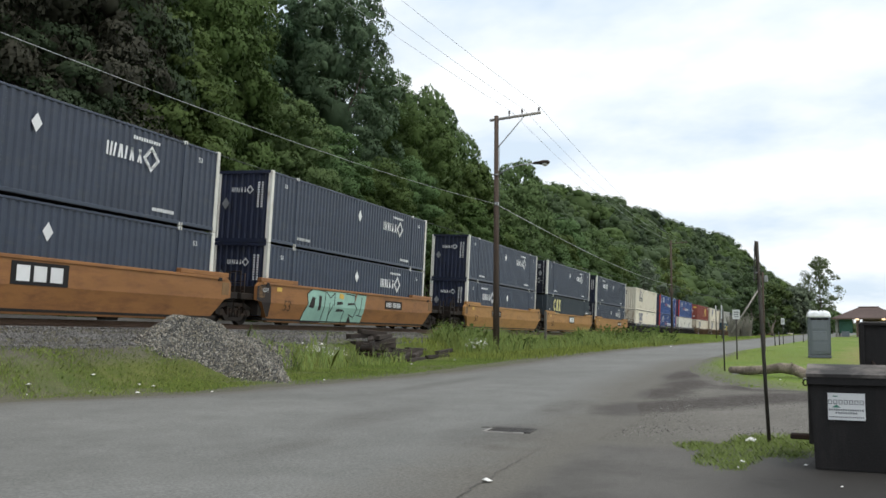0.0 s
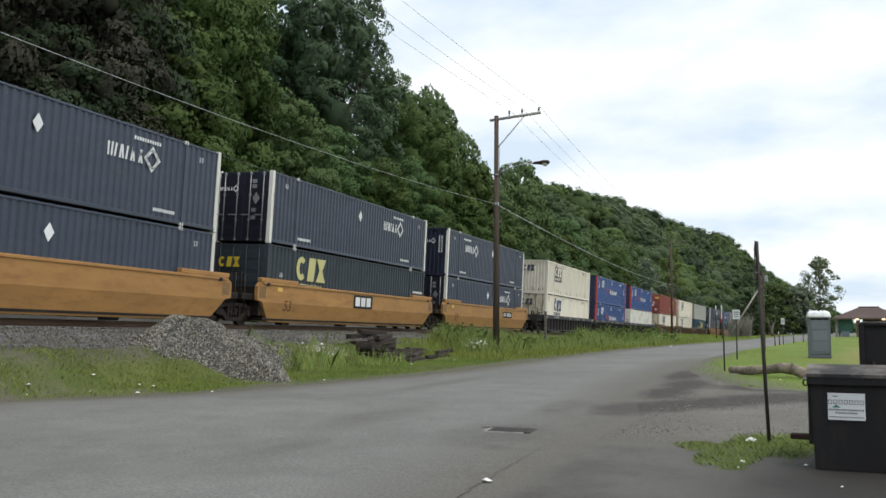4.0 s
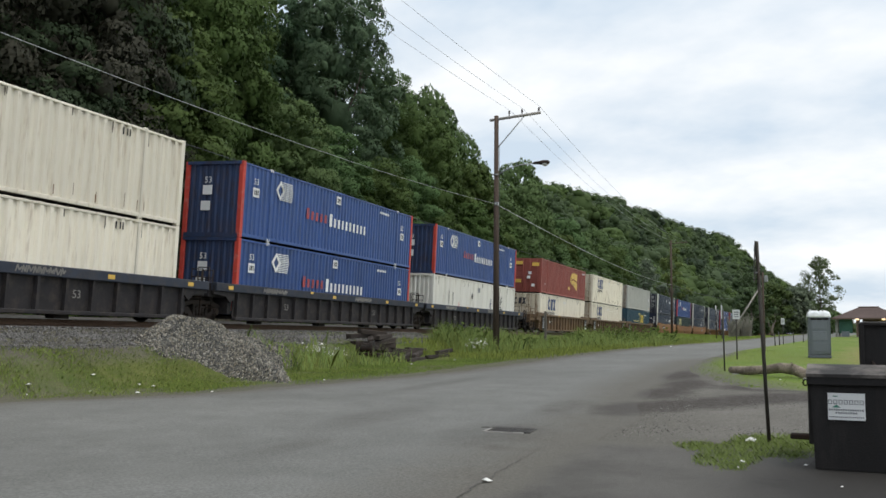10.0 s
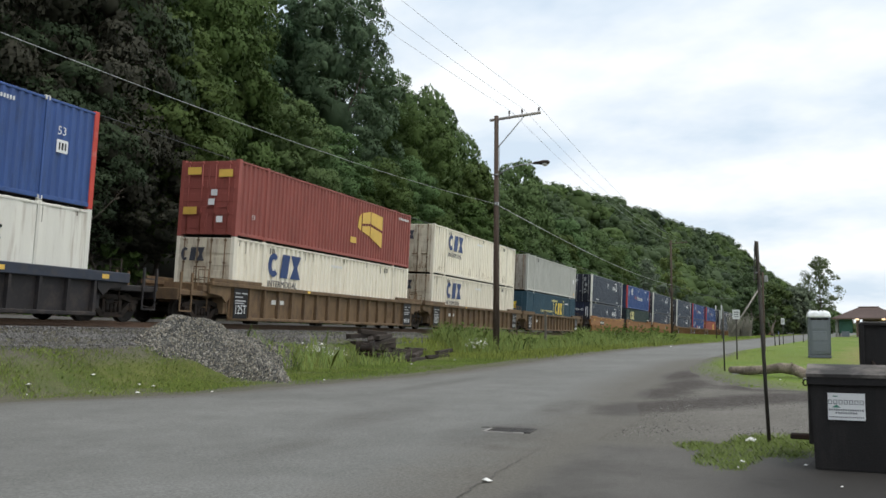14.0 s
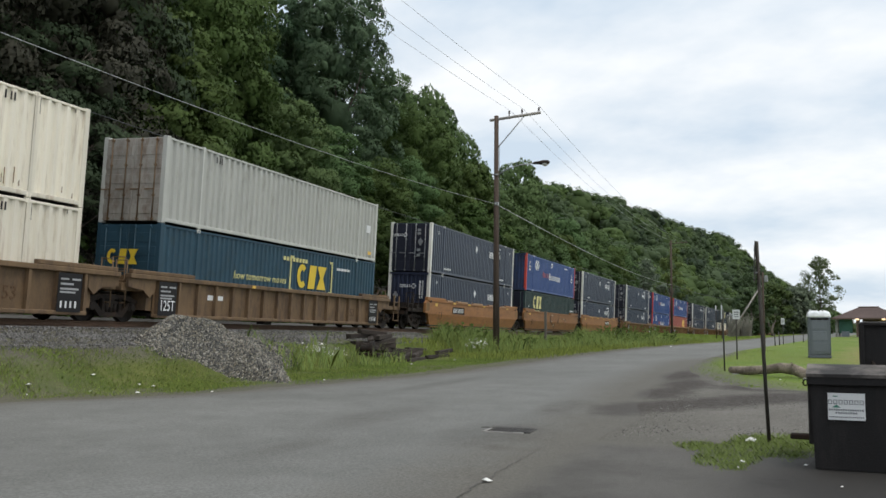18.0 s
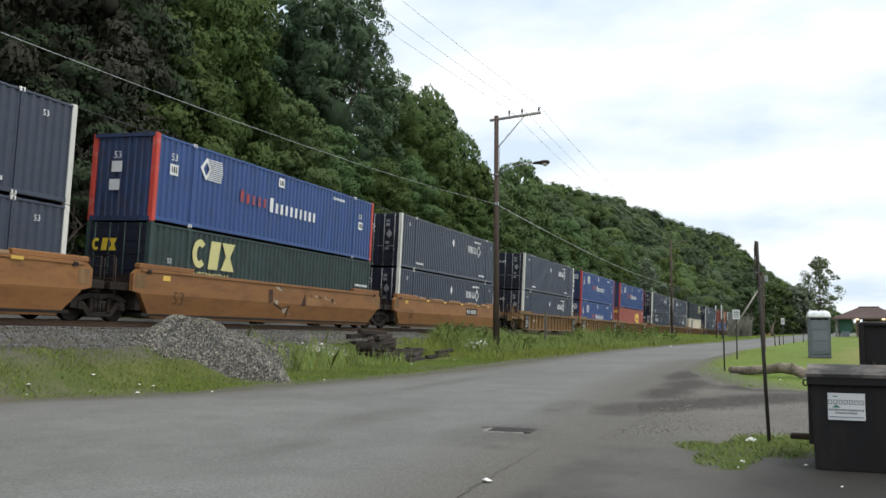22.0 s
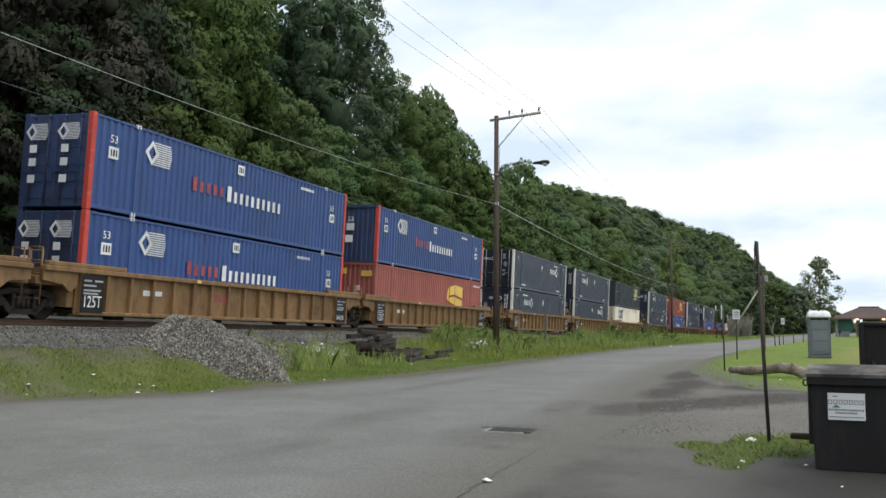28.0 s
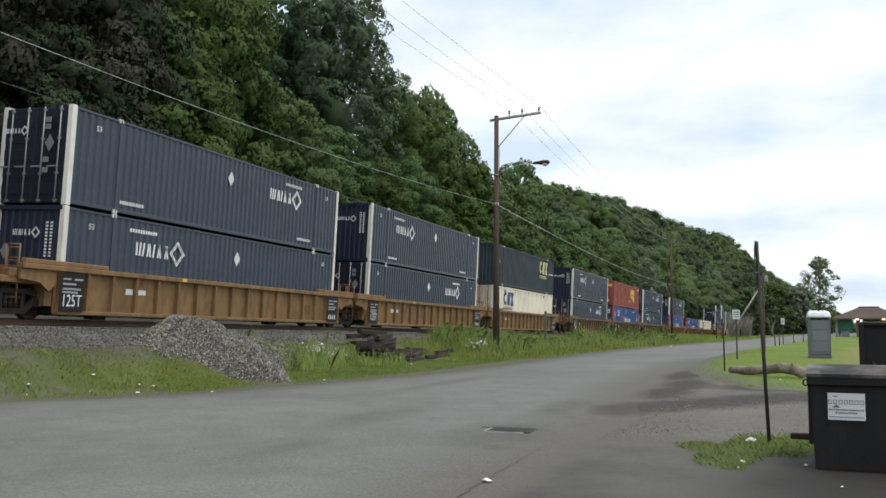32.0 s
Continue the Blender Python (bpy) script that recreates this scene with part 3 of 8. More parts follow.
def build_ground():
    s = np.concatenate([np.arange(-60, 0, 4), np.arange(0, 70, 0.7), np.arange(70, 160, 2), np.arange(160, 420, 10), [430, 480, 560, 700, 900, 1200]])
    lat = np.concatenate([np.arange(-130, -10, 8), np.arange(-10, -4, 1.0), np.arange(-4, 9, 0.3), np.arange(9, 30, 1.2), [31, 36, 44, 60, 90, 140, 220, 400]])
    P = []
    for a in s:
        x, y, th = on_track(a)
        P.append(np.column_stack([x + lat * math.sin(th), y - lat * math.cos(th)]))
    P = np.array(P).reshape(-1, 2)
    z = ground_height(P[:, 0], P[:, 1])
    l = lateral(P[:, 0], P[:, 1])
    z = z + np.where((l > 3) & (l < 7), 0.05, 0.0) * rough(P[:, 0], P[:, 1], 0.8) * 2
    k = len(lat)
    quads = [(i * k + j, i * k + j + 1, i * k + k + j + 1, i * k + k + j) for i in range(len(s) - 1) for j in range(k - 1)]
    me = raw_mesh("ground", np.column_stack([P, z]), quads, M["ground"], True)
    a = me.attributes.new("bare", "FLOAT", "POINT")
    gap = P[:, 1] - edge(LEFT_EDGE, P[:, 0])
    bare = np.clip(1.3 - np.abs(gap) / 2.8, 0, 1) * (0.75 - 0.6 * np.clip((P[:, 0] - 76) / 10, 0, 1))
    bare = np.maximum(bare, np.clip((-l - 3) / 2, 0, 1) * 0.8)
    bare = np.maximum(bare, np.clip((4.5 - l) / 0.7, 0, 1) * np.clip((34 - P[:, 0]) / 4, 0, 1) * 0.8)
    a.data.foreach_set("value", bare.astype(np.float32))
    tagged(new("ground", me), "rough green grass bank and soil beside the track", "ground", kind="structure")
    # the sheets on it
    xs = np.concatenate([np.arange(-60, 6, 3), np.arange(6, 60, 0.5), np.arange(60, 130, 2), np.arange(130, 421, 10)])
    wet = blobs([(14, 6.5, 3.0, 0.8), (22, 8.5, 5, 0.5), (12.5, 3.9, 2.2, 1.1), (10, 6, 1.6, 0.5), (17, 4.0, 2.5, 0.6)], 0.36)
    mud = blobs([(16.9, 2.8, 1.7, 0.8), (17.6, 2.4, 1.5, 1.1), (18.5, 1.8, 1.6, 1.1), (19.4, 1.2, 1.7, 1.1), (20.3, 0.6, 1.7, 1.1), (21.2, -0.1, 1.7, 1.1), (21.9, -1.0, 1.6, 1.1),
                 (21.4, 2.6, 2.6, 0.8), (24.6, 2.4, 2.8, 0.8), (24.0, 0.6, 1.8, 1.4), (24.2, -1.0, 1.7, 1.4), (29.0, 2.9, 4.0, 0.8), (21, -2.6, 2.0, 1.3), (25, -3.0, 1.8, 1.6)], 0.9)
    damp = lambda x, y: np.maximum(wet(x, y), mud(x, y))
    road = sheet("road", xs, lambda x: np.linspace(edge(RIGHT_EDGE, x) - 0.25 + 0.08 * math.sin(x * 1.13) * (x < 27), edge(LEFT_EDGE, x) + 0.12 * math.sin(x * 1.7) + 0.1 * math.sin(x * 4.1), 40), M["asphalt"], 0.022, damp,
                 fade=lambda x, y: np.maximum(np.clip(1 - (y - edge(RIGHT_EDGE, x)) / 2.2, 0, 1) * np.clip((48 - x) / 8, 0, 1), np.clip(1 - (edge(LEFT_EDGE, x) - y) / 1.3, 0, 1)))
    tagged(road, "worn grey asphalt road with faint stains", "road", kind="structure")
    xs2 = np.arange(11.2, 39.2, 0.4)
    lot = sheet("gravel_lot", xs2, lambda x: np.linspace(-24, edge(RIGHT_EDGE, x) + 0.5 + 0.2 * math.sin(x * 2.1), 90), M["lot"], 0.0185, mud,
                fade=lambda x, y: np.maximum(np.clip(1.2 - (edge(RIGHT_EDGE, x) - y) / 1.6, 0, 1), np.clip(1 - (x - 12.3) / 1.3, 0, 1)))
    tagged(lot, "brown-grey gravel lot with damp dark patches", "lot", kind="structure")
    xs3 = np.concatenate([np.arange(-40, 2, 3), np.arange(2, 12.4, 0.3)])
    # the apron goes darker in soft blobs round the dumpster and towards the road
    seam = blobs([(9.4, -0.7, 2.6, 1.5), (10.5, -1.8, 1.8, 1.8), (7, 1.6, 1.5, 0.6), (8.2, -1.6, 1.6, 1.2)], 0.9)
    ap = sheet("apron", xs3, lambda x: np.linspace(-24, edge(RIGHT_EDGE, x) + 0.10 * math.sin(x * 1.3) - 0.02, 70), M["apron"], 0.028, seam,
               fade=lambda x, y: np.maximum(np.clip(1 - (edge(RIGHT_EDGE, x) - y) / 0.5, 0, 1), np.clip(1 - (12.3 - x) / 0.9, 0, 1)))
    tagged(ap, "darker patched asphalt of the yard entrance", "pavement", kind="structure")

    def lawn_side(x):
        top = edge(RIGHT_EDGE, x) - 0.30 + 0.22 * min(max((x - 36) / 3, 0), 1) - 0.06 * math.sin(x * 0.9)
        if x < 36:
            top = min(top, 3.3 - (36 - x) ** 2 * 0.016)
        return top + 0.06 * math.sin(x * 2.3) - np.array([150, 60, 30, 18, 12, 8, 5, 3, 2, 1.3, 0.8, 0.4, 0.15, 0.0])
    lw = sheet("lawn", np.concatenate([np.arange(23.4, 60, 0.5), np.arange(60, 240, 4)]), lawn_side, M["lawn_ground"], 0.0205, blobs([(48, -4.8, 14, 3.0), (62, -5.8, 16, 2.8), (90, -10, 24, 4)], 0.9), "dry",
               fade=lambda x, y: np.clip(1 - (np.minimum(edge(RIGHT_EDGE, x) - 0.35, np.where(x < 36, 3.3 - (36 - x) ** 2 * 0.016, 99)) - y) / (1.0 + 0.12 * np.clip(40 - x, 0, 14)), 0, 1) * np.clip((60 - x) / 10, 0, 1))
    tagged(lw, "bright mown grass of the park", "lawn", kind="structure")


build_ground()


def build_track():
    s = np.concatenate([np.arange(-60, 90, 1.0), np.arange(90, 420, 6)])
    prof = [(-7.0, 1.66), (-5.8, 2.16), (-4.6, 2.18), (-3.2, 1.86), (-1.75, 1.70), (-1.3, 1.735), (1.3, 1.735), (1.75, 1.71), (2.5, 1.42), (3.35, 1.08), (3.6, 0.98)]
    v = []
    for a in s:
        for r, z in prof:
            x, y, th = on_track(a, r)
            w = noise.noise((a * 0.7, r * 1.3, 3.0)) * 0.05
            if r > 3:
                r2 = r + noise.noise((a * 0.35, 1.0, 7.0)) * 0.7
                x, y, th = on_track(a, r2)
                z = min(z, gz(x, y)) - 0.02
            elif r > 1.8:
                z = max(z, gz(x, y) + 0.03)
            v.append((x, y, z + w - CANT * r * 0.5 * (abs(r) < 2)))
    k = len(prof)
    quads = [(i * k + j, i * k + j + 1, i * k + k + j + 1, i * k + k + j) for i in range(len(s) - 1) for j in range(k - 1)]
    tagged(new("ballast", raw_mesh("ballast", v, quads, M["ballast"])), "grey crushed stone ballast under the track", "ballast", kind="structure")
    # rails: a head, web and foot swept along the curve
    rp = [(-0.07, 0), (0.07, 0), (0.07, 0.02), (0.012, 0.045), (0.012, 0.13), (0.037, 0.145), (0.037, 0.18), (-0.037, 0.18), (-0.037, 0.145), (-0.012, 0.13),
          (-0.012, 0.045), (-0.07, 0.02)]
    for side in (-0.755, 0.755):
        v, q, n = [], [], len(rp)
        st = np.concatenate([np.arange(-60, 120, 6.0), np.arange(120, 421, 15)])
        for a in st:
            m = car_pose(a)
            v += [tuple(m @ Vector((0, side + o, z - 0.18))) for o, z in rp]
        for i in range(len(st) - 1):
            q += [(i * n + j, i * n + (j + 1) % n, i * n + n + (j + 1) % n, i * n + n + j) for j in range(n)]
        tagged(new("rail", raw_mesh("rail", v, q, M["rail"])), "rusty steel rail with a worn bright head", "rail", "rails of the track", "structure")
    tie_v, tie_q = [], []
    box = Build().box(-0.115, 0.115, -1.3, 1.3, -0.35, -0.185)
    for i in range(330):
        m = car_pose(-10 + i * 0.55) @ pose(0, 0, 0, 0, 0, random.uniform(-1, 1))
        o = len(tie_v)
        tie_v += [tuple(m @ Vector(p)) for p in box.v]
        tie_q += [tuple(k + o for k in f) for f in box.f]
    tagged(new("railway_ties", raw_mesh("railway_ties", tie_v, tie_q, M["tie"])), "dark weathered timber ties set in ballast", "ties", kind="stuff")


build_track()


# ---- the train ----
CL, CW, CH, POST = 16.154, 2.59, 2.872, 1.98


def corrugated(b, x0, x1, z0, z1, y, out, pitch=0.29, depth=0.05):
    """A ribbed panel in the xz plane at y; out is the sign of its outer side."""
    n = max(1, round((x1 - x0) / pitch))
    p = (x1 - x0) / n
    xs, ds = [], []
    for i in range(n):
        a = x0 + i * p
        xs += [a, a + 0.34 * p, a + 0.5 * p, a + 0.84 * p]
        ds += [0, 0, depth, depth]
    xs.append(x1), ds.append(0)
    v = [(x, y - out * d, z) for x, d in zip(xs, ds) for z in (z0, z1)]
    b.add(v, [(2 * i, 2 * i + 2, 2 * i + 3, 2 * i + 1) for i in range(len(xs) - 1)])


def container_meshes(key, paint, posts, door_paint, pitch=0.29):
    """The shared meshes of one kind of 53-foot container; its foot centre is the origin, its long side runs along x."""
    h, w = CL / 2, CW / 2
    me = {}
    for out in (-1, 1):
        b = Build()
        for x0, x1 in ((-h + 0.16, -h + POST - 0.06), (-h + POST + 0.06, h - POST - 0.06), (h - POST + 0.06, h - 0.16)):
            corrugated(b, x0, x1, 0.17, CH - 0.11, out * (w - 0.012), out, pitch, 0.05 if pitch < 0.3 else 0.075 if pitch < 0.5 else 0.022)
        me["wall", out] = b.mesh("side_wall", paint)
    me["bottom_rail"] = Build().box(-h + 0.15, h - 0.15, 0, 0.09, 0.05, 0.17, 0.012).mesh("bottom_rail", paint)
    me["top_rail"] = Build().box(-h + 0.15, h - 0.15, 0, 0.07, CH - 0.11, CH - 0.035, 0.012).mesh("top_rail", paint)
    me["mid_post"] = Build().box(-0.04, 0.04, -0.012, 0.1, 0.02, CH - 0.01, 0.01).mesh("mid_post", paint)
    b = Build().box(-h + 0.1, h - 0.1, -w + 0.05, w - 0.05, CH - 0.06, CH - 0.03)
    for k in range(27):
        b.box(-h + 0.35 + k * 0.58, -h + 0.55 + k * 0.58, -w + 0.1, w - 0.1, CH - 0.03, CH - 0.012)
    me["roof"] = b.mesh("roof", paint)
    me["floor"] = Build().box(-h + 0.1, h - 0.1, -w + 0.05, w - 0.05, 0.04, 0.12).mesh("floor", M["under"])
    b = Build()
    b.box(-0.09, 0.09, -0.09, 0.09, 0, CH, 0.012)
    me["corner_post"] = b.mesh("corner_post", posts)
    me["back_post"] = b.mesh("corner_post", posts if key in ("navy", "blue", "teal") else paint)
    me["door_post"] = b.mesh("corner_post", door_paint)
    me["casting"] = Build().box(-0.09, 0.09, -0.006, 0.07, -0.12, 0.004, 0.01).mesh("casting", M["post_white"] if key in ("navy", "blue", "teal", "slate") else posts)
    # the blind end: vertical ribs between a sill and a header
    b = Build()
    b.box(-0.06, 0.03, -w + 0.09, w - 0.09, 0.0, 0.16)
    b.box(-0.06, 0.03, -w + 0.09, w - 0.09, CH - 0.12, CH)
    t = Build()
    corrugated(t, -w + 0.09, w - 0.09, 0.16, CH - 0.12, 0.0, -1, 0.26, 0.045)
    b.add([(y, x, z) for x, y, z in t.v], t.f)
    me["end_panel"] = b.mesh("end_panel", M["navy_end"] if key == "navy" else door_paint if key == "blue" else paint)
    # one leaf of the doors, facing -x, hinged side at y = 0
    dw = w - 0.10
    b = Build().box(-0.03, 0.03, 0.0, dw - 0.005, 0.06, CH - 0.07, 0.01)
    for z in (0.45, 0.95, 1.45, 1.95, 2.4):
        b.box(-0.045, -0.025, 0.06, dw - 0.06, z - 0.16, z + 0.16, 0.008)
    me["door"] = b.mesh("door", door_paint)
    b = Build().tube([(-0.075, 0, 0.05), (-0.075, 0, CH - 0.05)], 0.022, 8)
    for z in (0.12, 0.9, 1.9, CH - 0.14):
        b.box(-0.10, -0.03, -0.045, 0.045, z - 0.03, z + 0.03)
    b.box(-0.10, -0.07, 0.0, 0.36, 1.08, 1.12)
    me["locking_bar"] = b.mesh("locking_bar", M["galv"] if key == "navy" else (M["blue_end"] if key == "blue" else M["brown"] if key in ("white", "grey") else posts))
    return me


KINDS = {
    "navy": container_meshes("navy", M["navy"], M["post_white"], M["navy_door_shade"]),
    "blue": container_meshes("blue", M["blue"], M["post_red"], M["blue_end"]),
    "white": container_meshes("white", M["white"], M["white"], M["white_door"], 0.36),
    "bare": container_meshes("bare", M["bare_white"], M["bare_white"], M["bare_white"], 0.85),
    "red": container_meshes("red", M["red"], M["red"], M["red"]),
    "salmon": container_meshes("salmon", M["salmon"], M["salmon"], M["salmon"]),
    "grey": container_meshes("grey", M["grey"], M["grey"], M["grey_door"], 0.36),
    "teal": container_meshes("teal", M["teal"], M["teal"], M["teal"]),
    "green": container_meshes("green", M["green"], M["green"], M["navy_door_shade"]),
    "slate": container_meshes("slate", M["slate"], M["slate"], M["slate"]),
}
LABELS = {
    "navy": "dark navy ribbed steel shipping container with white corner posts",
    "blue": "royal blue ribbed shipping container with red end posts",
    "white": "cream white ribbed container with a navy mark and rust streaks",
    "bare": "scuffed plain white container with graffiti scrawls",
    "red": "faded red ribbed shipping container with a gold shield mark",
    "salmon": "sun-faded red ribbed container with a gold shield mark",
    "grey": "plain light grey ribbed container with dirty doors",
    "teal": "teal ribbed container with a bracketed yellow mark",
    "green": "dark green ribbed container with a yellow mark",
    "slate": "dark slate ribbed container with a yellow mark",
}


def bar_rows(cells, material, name="marking"):
    """Plain bars in the xz plane; each cell is x, z, width, height."""
    b = Build()
    for x, z, w, h in cells:
        b.box(x, x + w, -0.004, 0.004, z, z + h)
    return b.mesh(name, material)


def word(n, w, h, gap=0.28, tall=0):
    """n upright blocks that stand for a word; the first may be taller."""
    p = w / n
    return [(i * p, 0, p * (1 - gap), h * (1.35 if i < tall else 1)) for i in range(n)]


def strokes(b, lines, t):
    for (x0, z0), (x1, z1) in lines:
        d = Vector((x1 - x0, z1 - z0)).normalized() * t / 2
        n = Vector((-d.y, d.x))
        b.prism([(x0 - n.x, z0 - n.y), (x1 - n.x, z1 - n.y), (x1 + n.x, z1 + n.y), (x0 + n.x, z0 + n.y)], -0.004, 0.004)


def ring(b, cx, cz, rx, rz, t, n=4, a0=0.0, start=0, stop=None):
    """A flat polygon ring, or part of it."""
    stop = n if stop is None else stop
    P = [(cx + rx * math.cos(a0 + 2 * math.pi * i / n), cz + rz * math.sin(a0 + 2 * math.pi * i / n)) for i in range(n + 1)]
    Q = [(cx + (rx - t) * math.cos(a0 + 2 * math.pi * i / n), cz + (rz - t) * math.sin(a0 + 2 * math.pi * i / n)) for i in range(n + 1)]
    for i in range(start, stop):
        b.prism([P[i], P[i + 1], Q[i + 1], Q[i]], -0.004, 0.004)


def lozenge_mark(k=1.0):
    """Four slanted blocks and a four-cornered ring with knobbed corners."""
    b = Build()
    for x, k in ((0.02, 0), (0.16, 0.03), (0.30, 0.06), (0.52, 0.05), (0.66, -0.05), (0.80, 0.05), (1.02, 0.08), (1.16, -0.08), (1.38, 0.1), (1.52, -0.1)):
        b.prism([(x, 0.02), (x + 0.075, 0.02), (x + 0.075 + k, 0.44), (x + k, 0.44)], -0.004, 0.004)
    ring(b, 2.04, 0.23, 0.40, 0.42, 0.15)
    ring(b, 2.04, 0.23, 0.30, 0.32, 0.04, 8)
    return b


def block_mark(w, h):
    """Three heavy blocks: an open ring, a stepped block and an hourglass."""
    b = Build()
    u = w / 3.15
    ring(b, u * 0.5, h / 2, u * 0.5, h / 2, u * 0.30, 16, 0.0, 2, 14)
    x = u * 1.10
    b.prism([(x + 0.22 * u, h), (x + u * 0.92, h), (x + u * 0.74, 0), (x + 0.04 * u, 0)], -0.005, 0.005)
    x = u * 2.12
    b.prism([(x, h), (x + u, h), (x + u * 0.66, h * 0.5), (x + u, 0), (x, 0), (x + u * 0.34, h * 0.5)], -0.005, 0.005)
    return b


def hexagon_mark():
    b = Build()
    ring(b, 0.36, 0.42, 0.34, 0.40, 0.16)
    for i in range(11):
        z = 0.05 + i * 0.07
        x0 = 0.36 + 0.34 * (1 - abs(z + 0.02 - 0.42) / 0.40) + 0.06 - 0.16
        b.box(max(0.45, x0), 1.33 - 0.25 * abs(z - 0.4), -0.004, 0.004, z, z + 0.036)
    return b


def shield_mark():
    b = Build()
    b.prism([(0, 0.75), (0.35, 0.62), (0.35, 1.45), (0.1, 1.25)], -0.004, 0.004)
    b.prism([(0.45, 0.60), (1.3, 0.45), (1.3, 0.95), (0.45, 0.85)], -0.004, 0.004)
    b.prism([(0.45, 0.97), (1.3, 1.07), (1.3, 1.65), (0.45, 1.48)], -0.004, 0.004)
    b.prism([(1.38, 0.40), (2.7, 0.0), (2.7, 0.75), (1.38, 0.93)], -0.004, 0.004)
    b.prism([(1.38, 1.07), (2.7, 0.87), (2.7, 1.55), (1.38, 1.65)], -0.004, 0.004)
    return b


def scribble(seed, w, h, t):
    """A sprayed scrawl: crooked strokes piled up in a column."""
    rn = random.Random(seed)
    b = Build()
    for i in range(4):
        z = h * i / 4
        p = (rn.uniform(0, w), z)
        for j in range(4):
            q = (rn.uniform(0, w), z + h / 4 * rn.uniform(0.0, 1.1))
            if abs(q[0] - p[0]) + abs(q[1] - p[1]) > 0.05:
                strokes(b, [(p, q)], t)
            p = q
    return b


def long_scrawl():
    """Faded looping letters without words, sprayed along a chord."""
    rn = random.Random(12)
    b = Build()
    x = 0.0
    for i in range(9):
        w = rn.uniform(0.16, 0.26)
        P = [(x, rn.uniform(0, 0.05)), (x + w * 0.3, 0.22), (x + w * 0.6, rn.uniform(0.02, 0.1)), (x + w, rn.uniform(0.16, 0.23))]
        strokes(b, list(zip(P[:-1], P[1:])), 0.045)
        x += w
    return b


def runs(seed, n, length, top=False):
    """Thin runs of rust down a long side, under the top rail or above the bottom rail."""
    rn = random.Random(seed)
    cells = []
    for i in range(n):
        h = rn.uniform(0.12, 0.6) * rn.uniform(0.4, 1.0)
        cells.append((rn.uniform(0.3, length - 0.3), CH - 0.12 - h if top else 0.19 + rn.uniform(0, 0.12), rn.uniform(0.012, 0.035), h))
    return cells


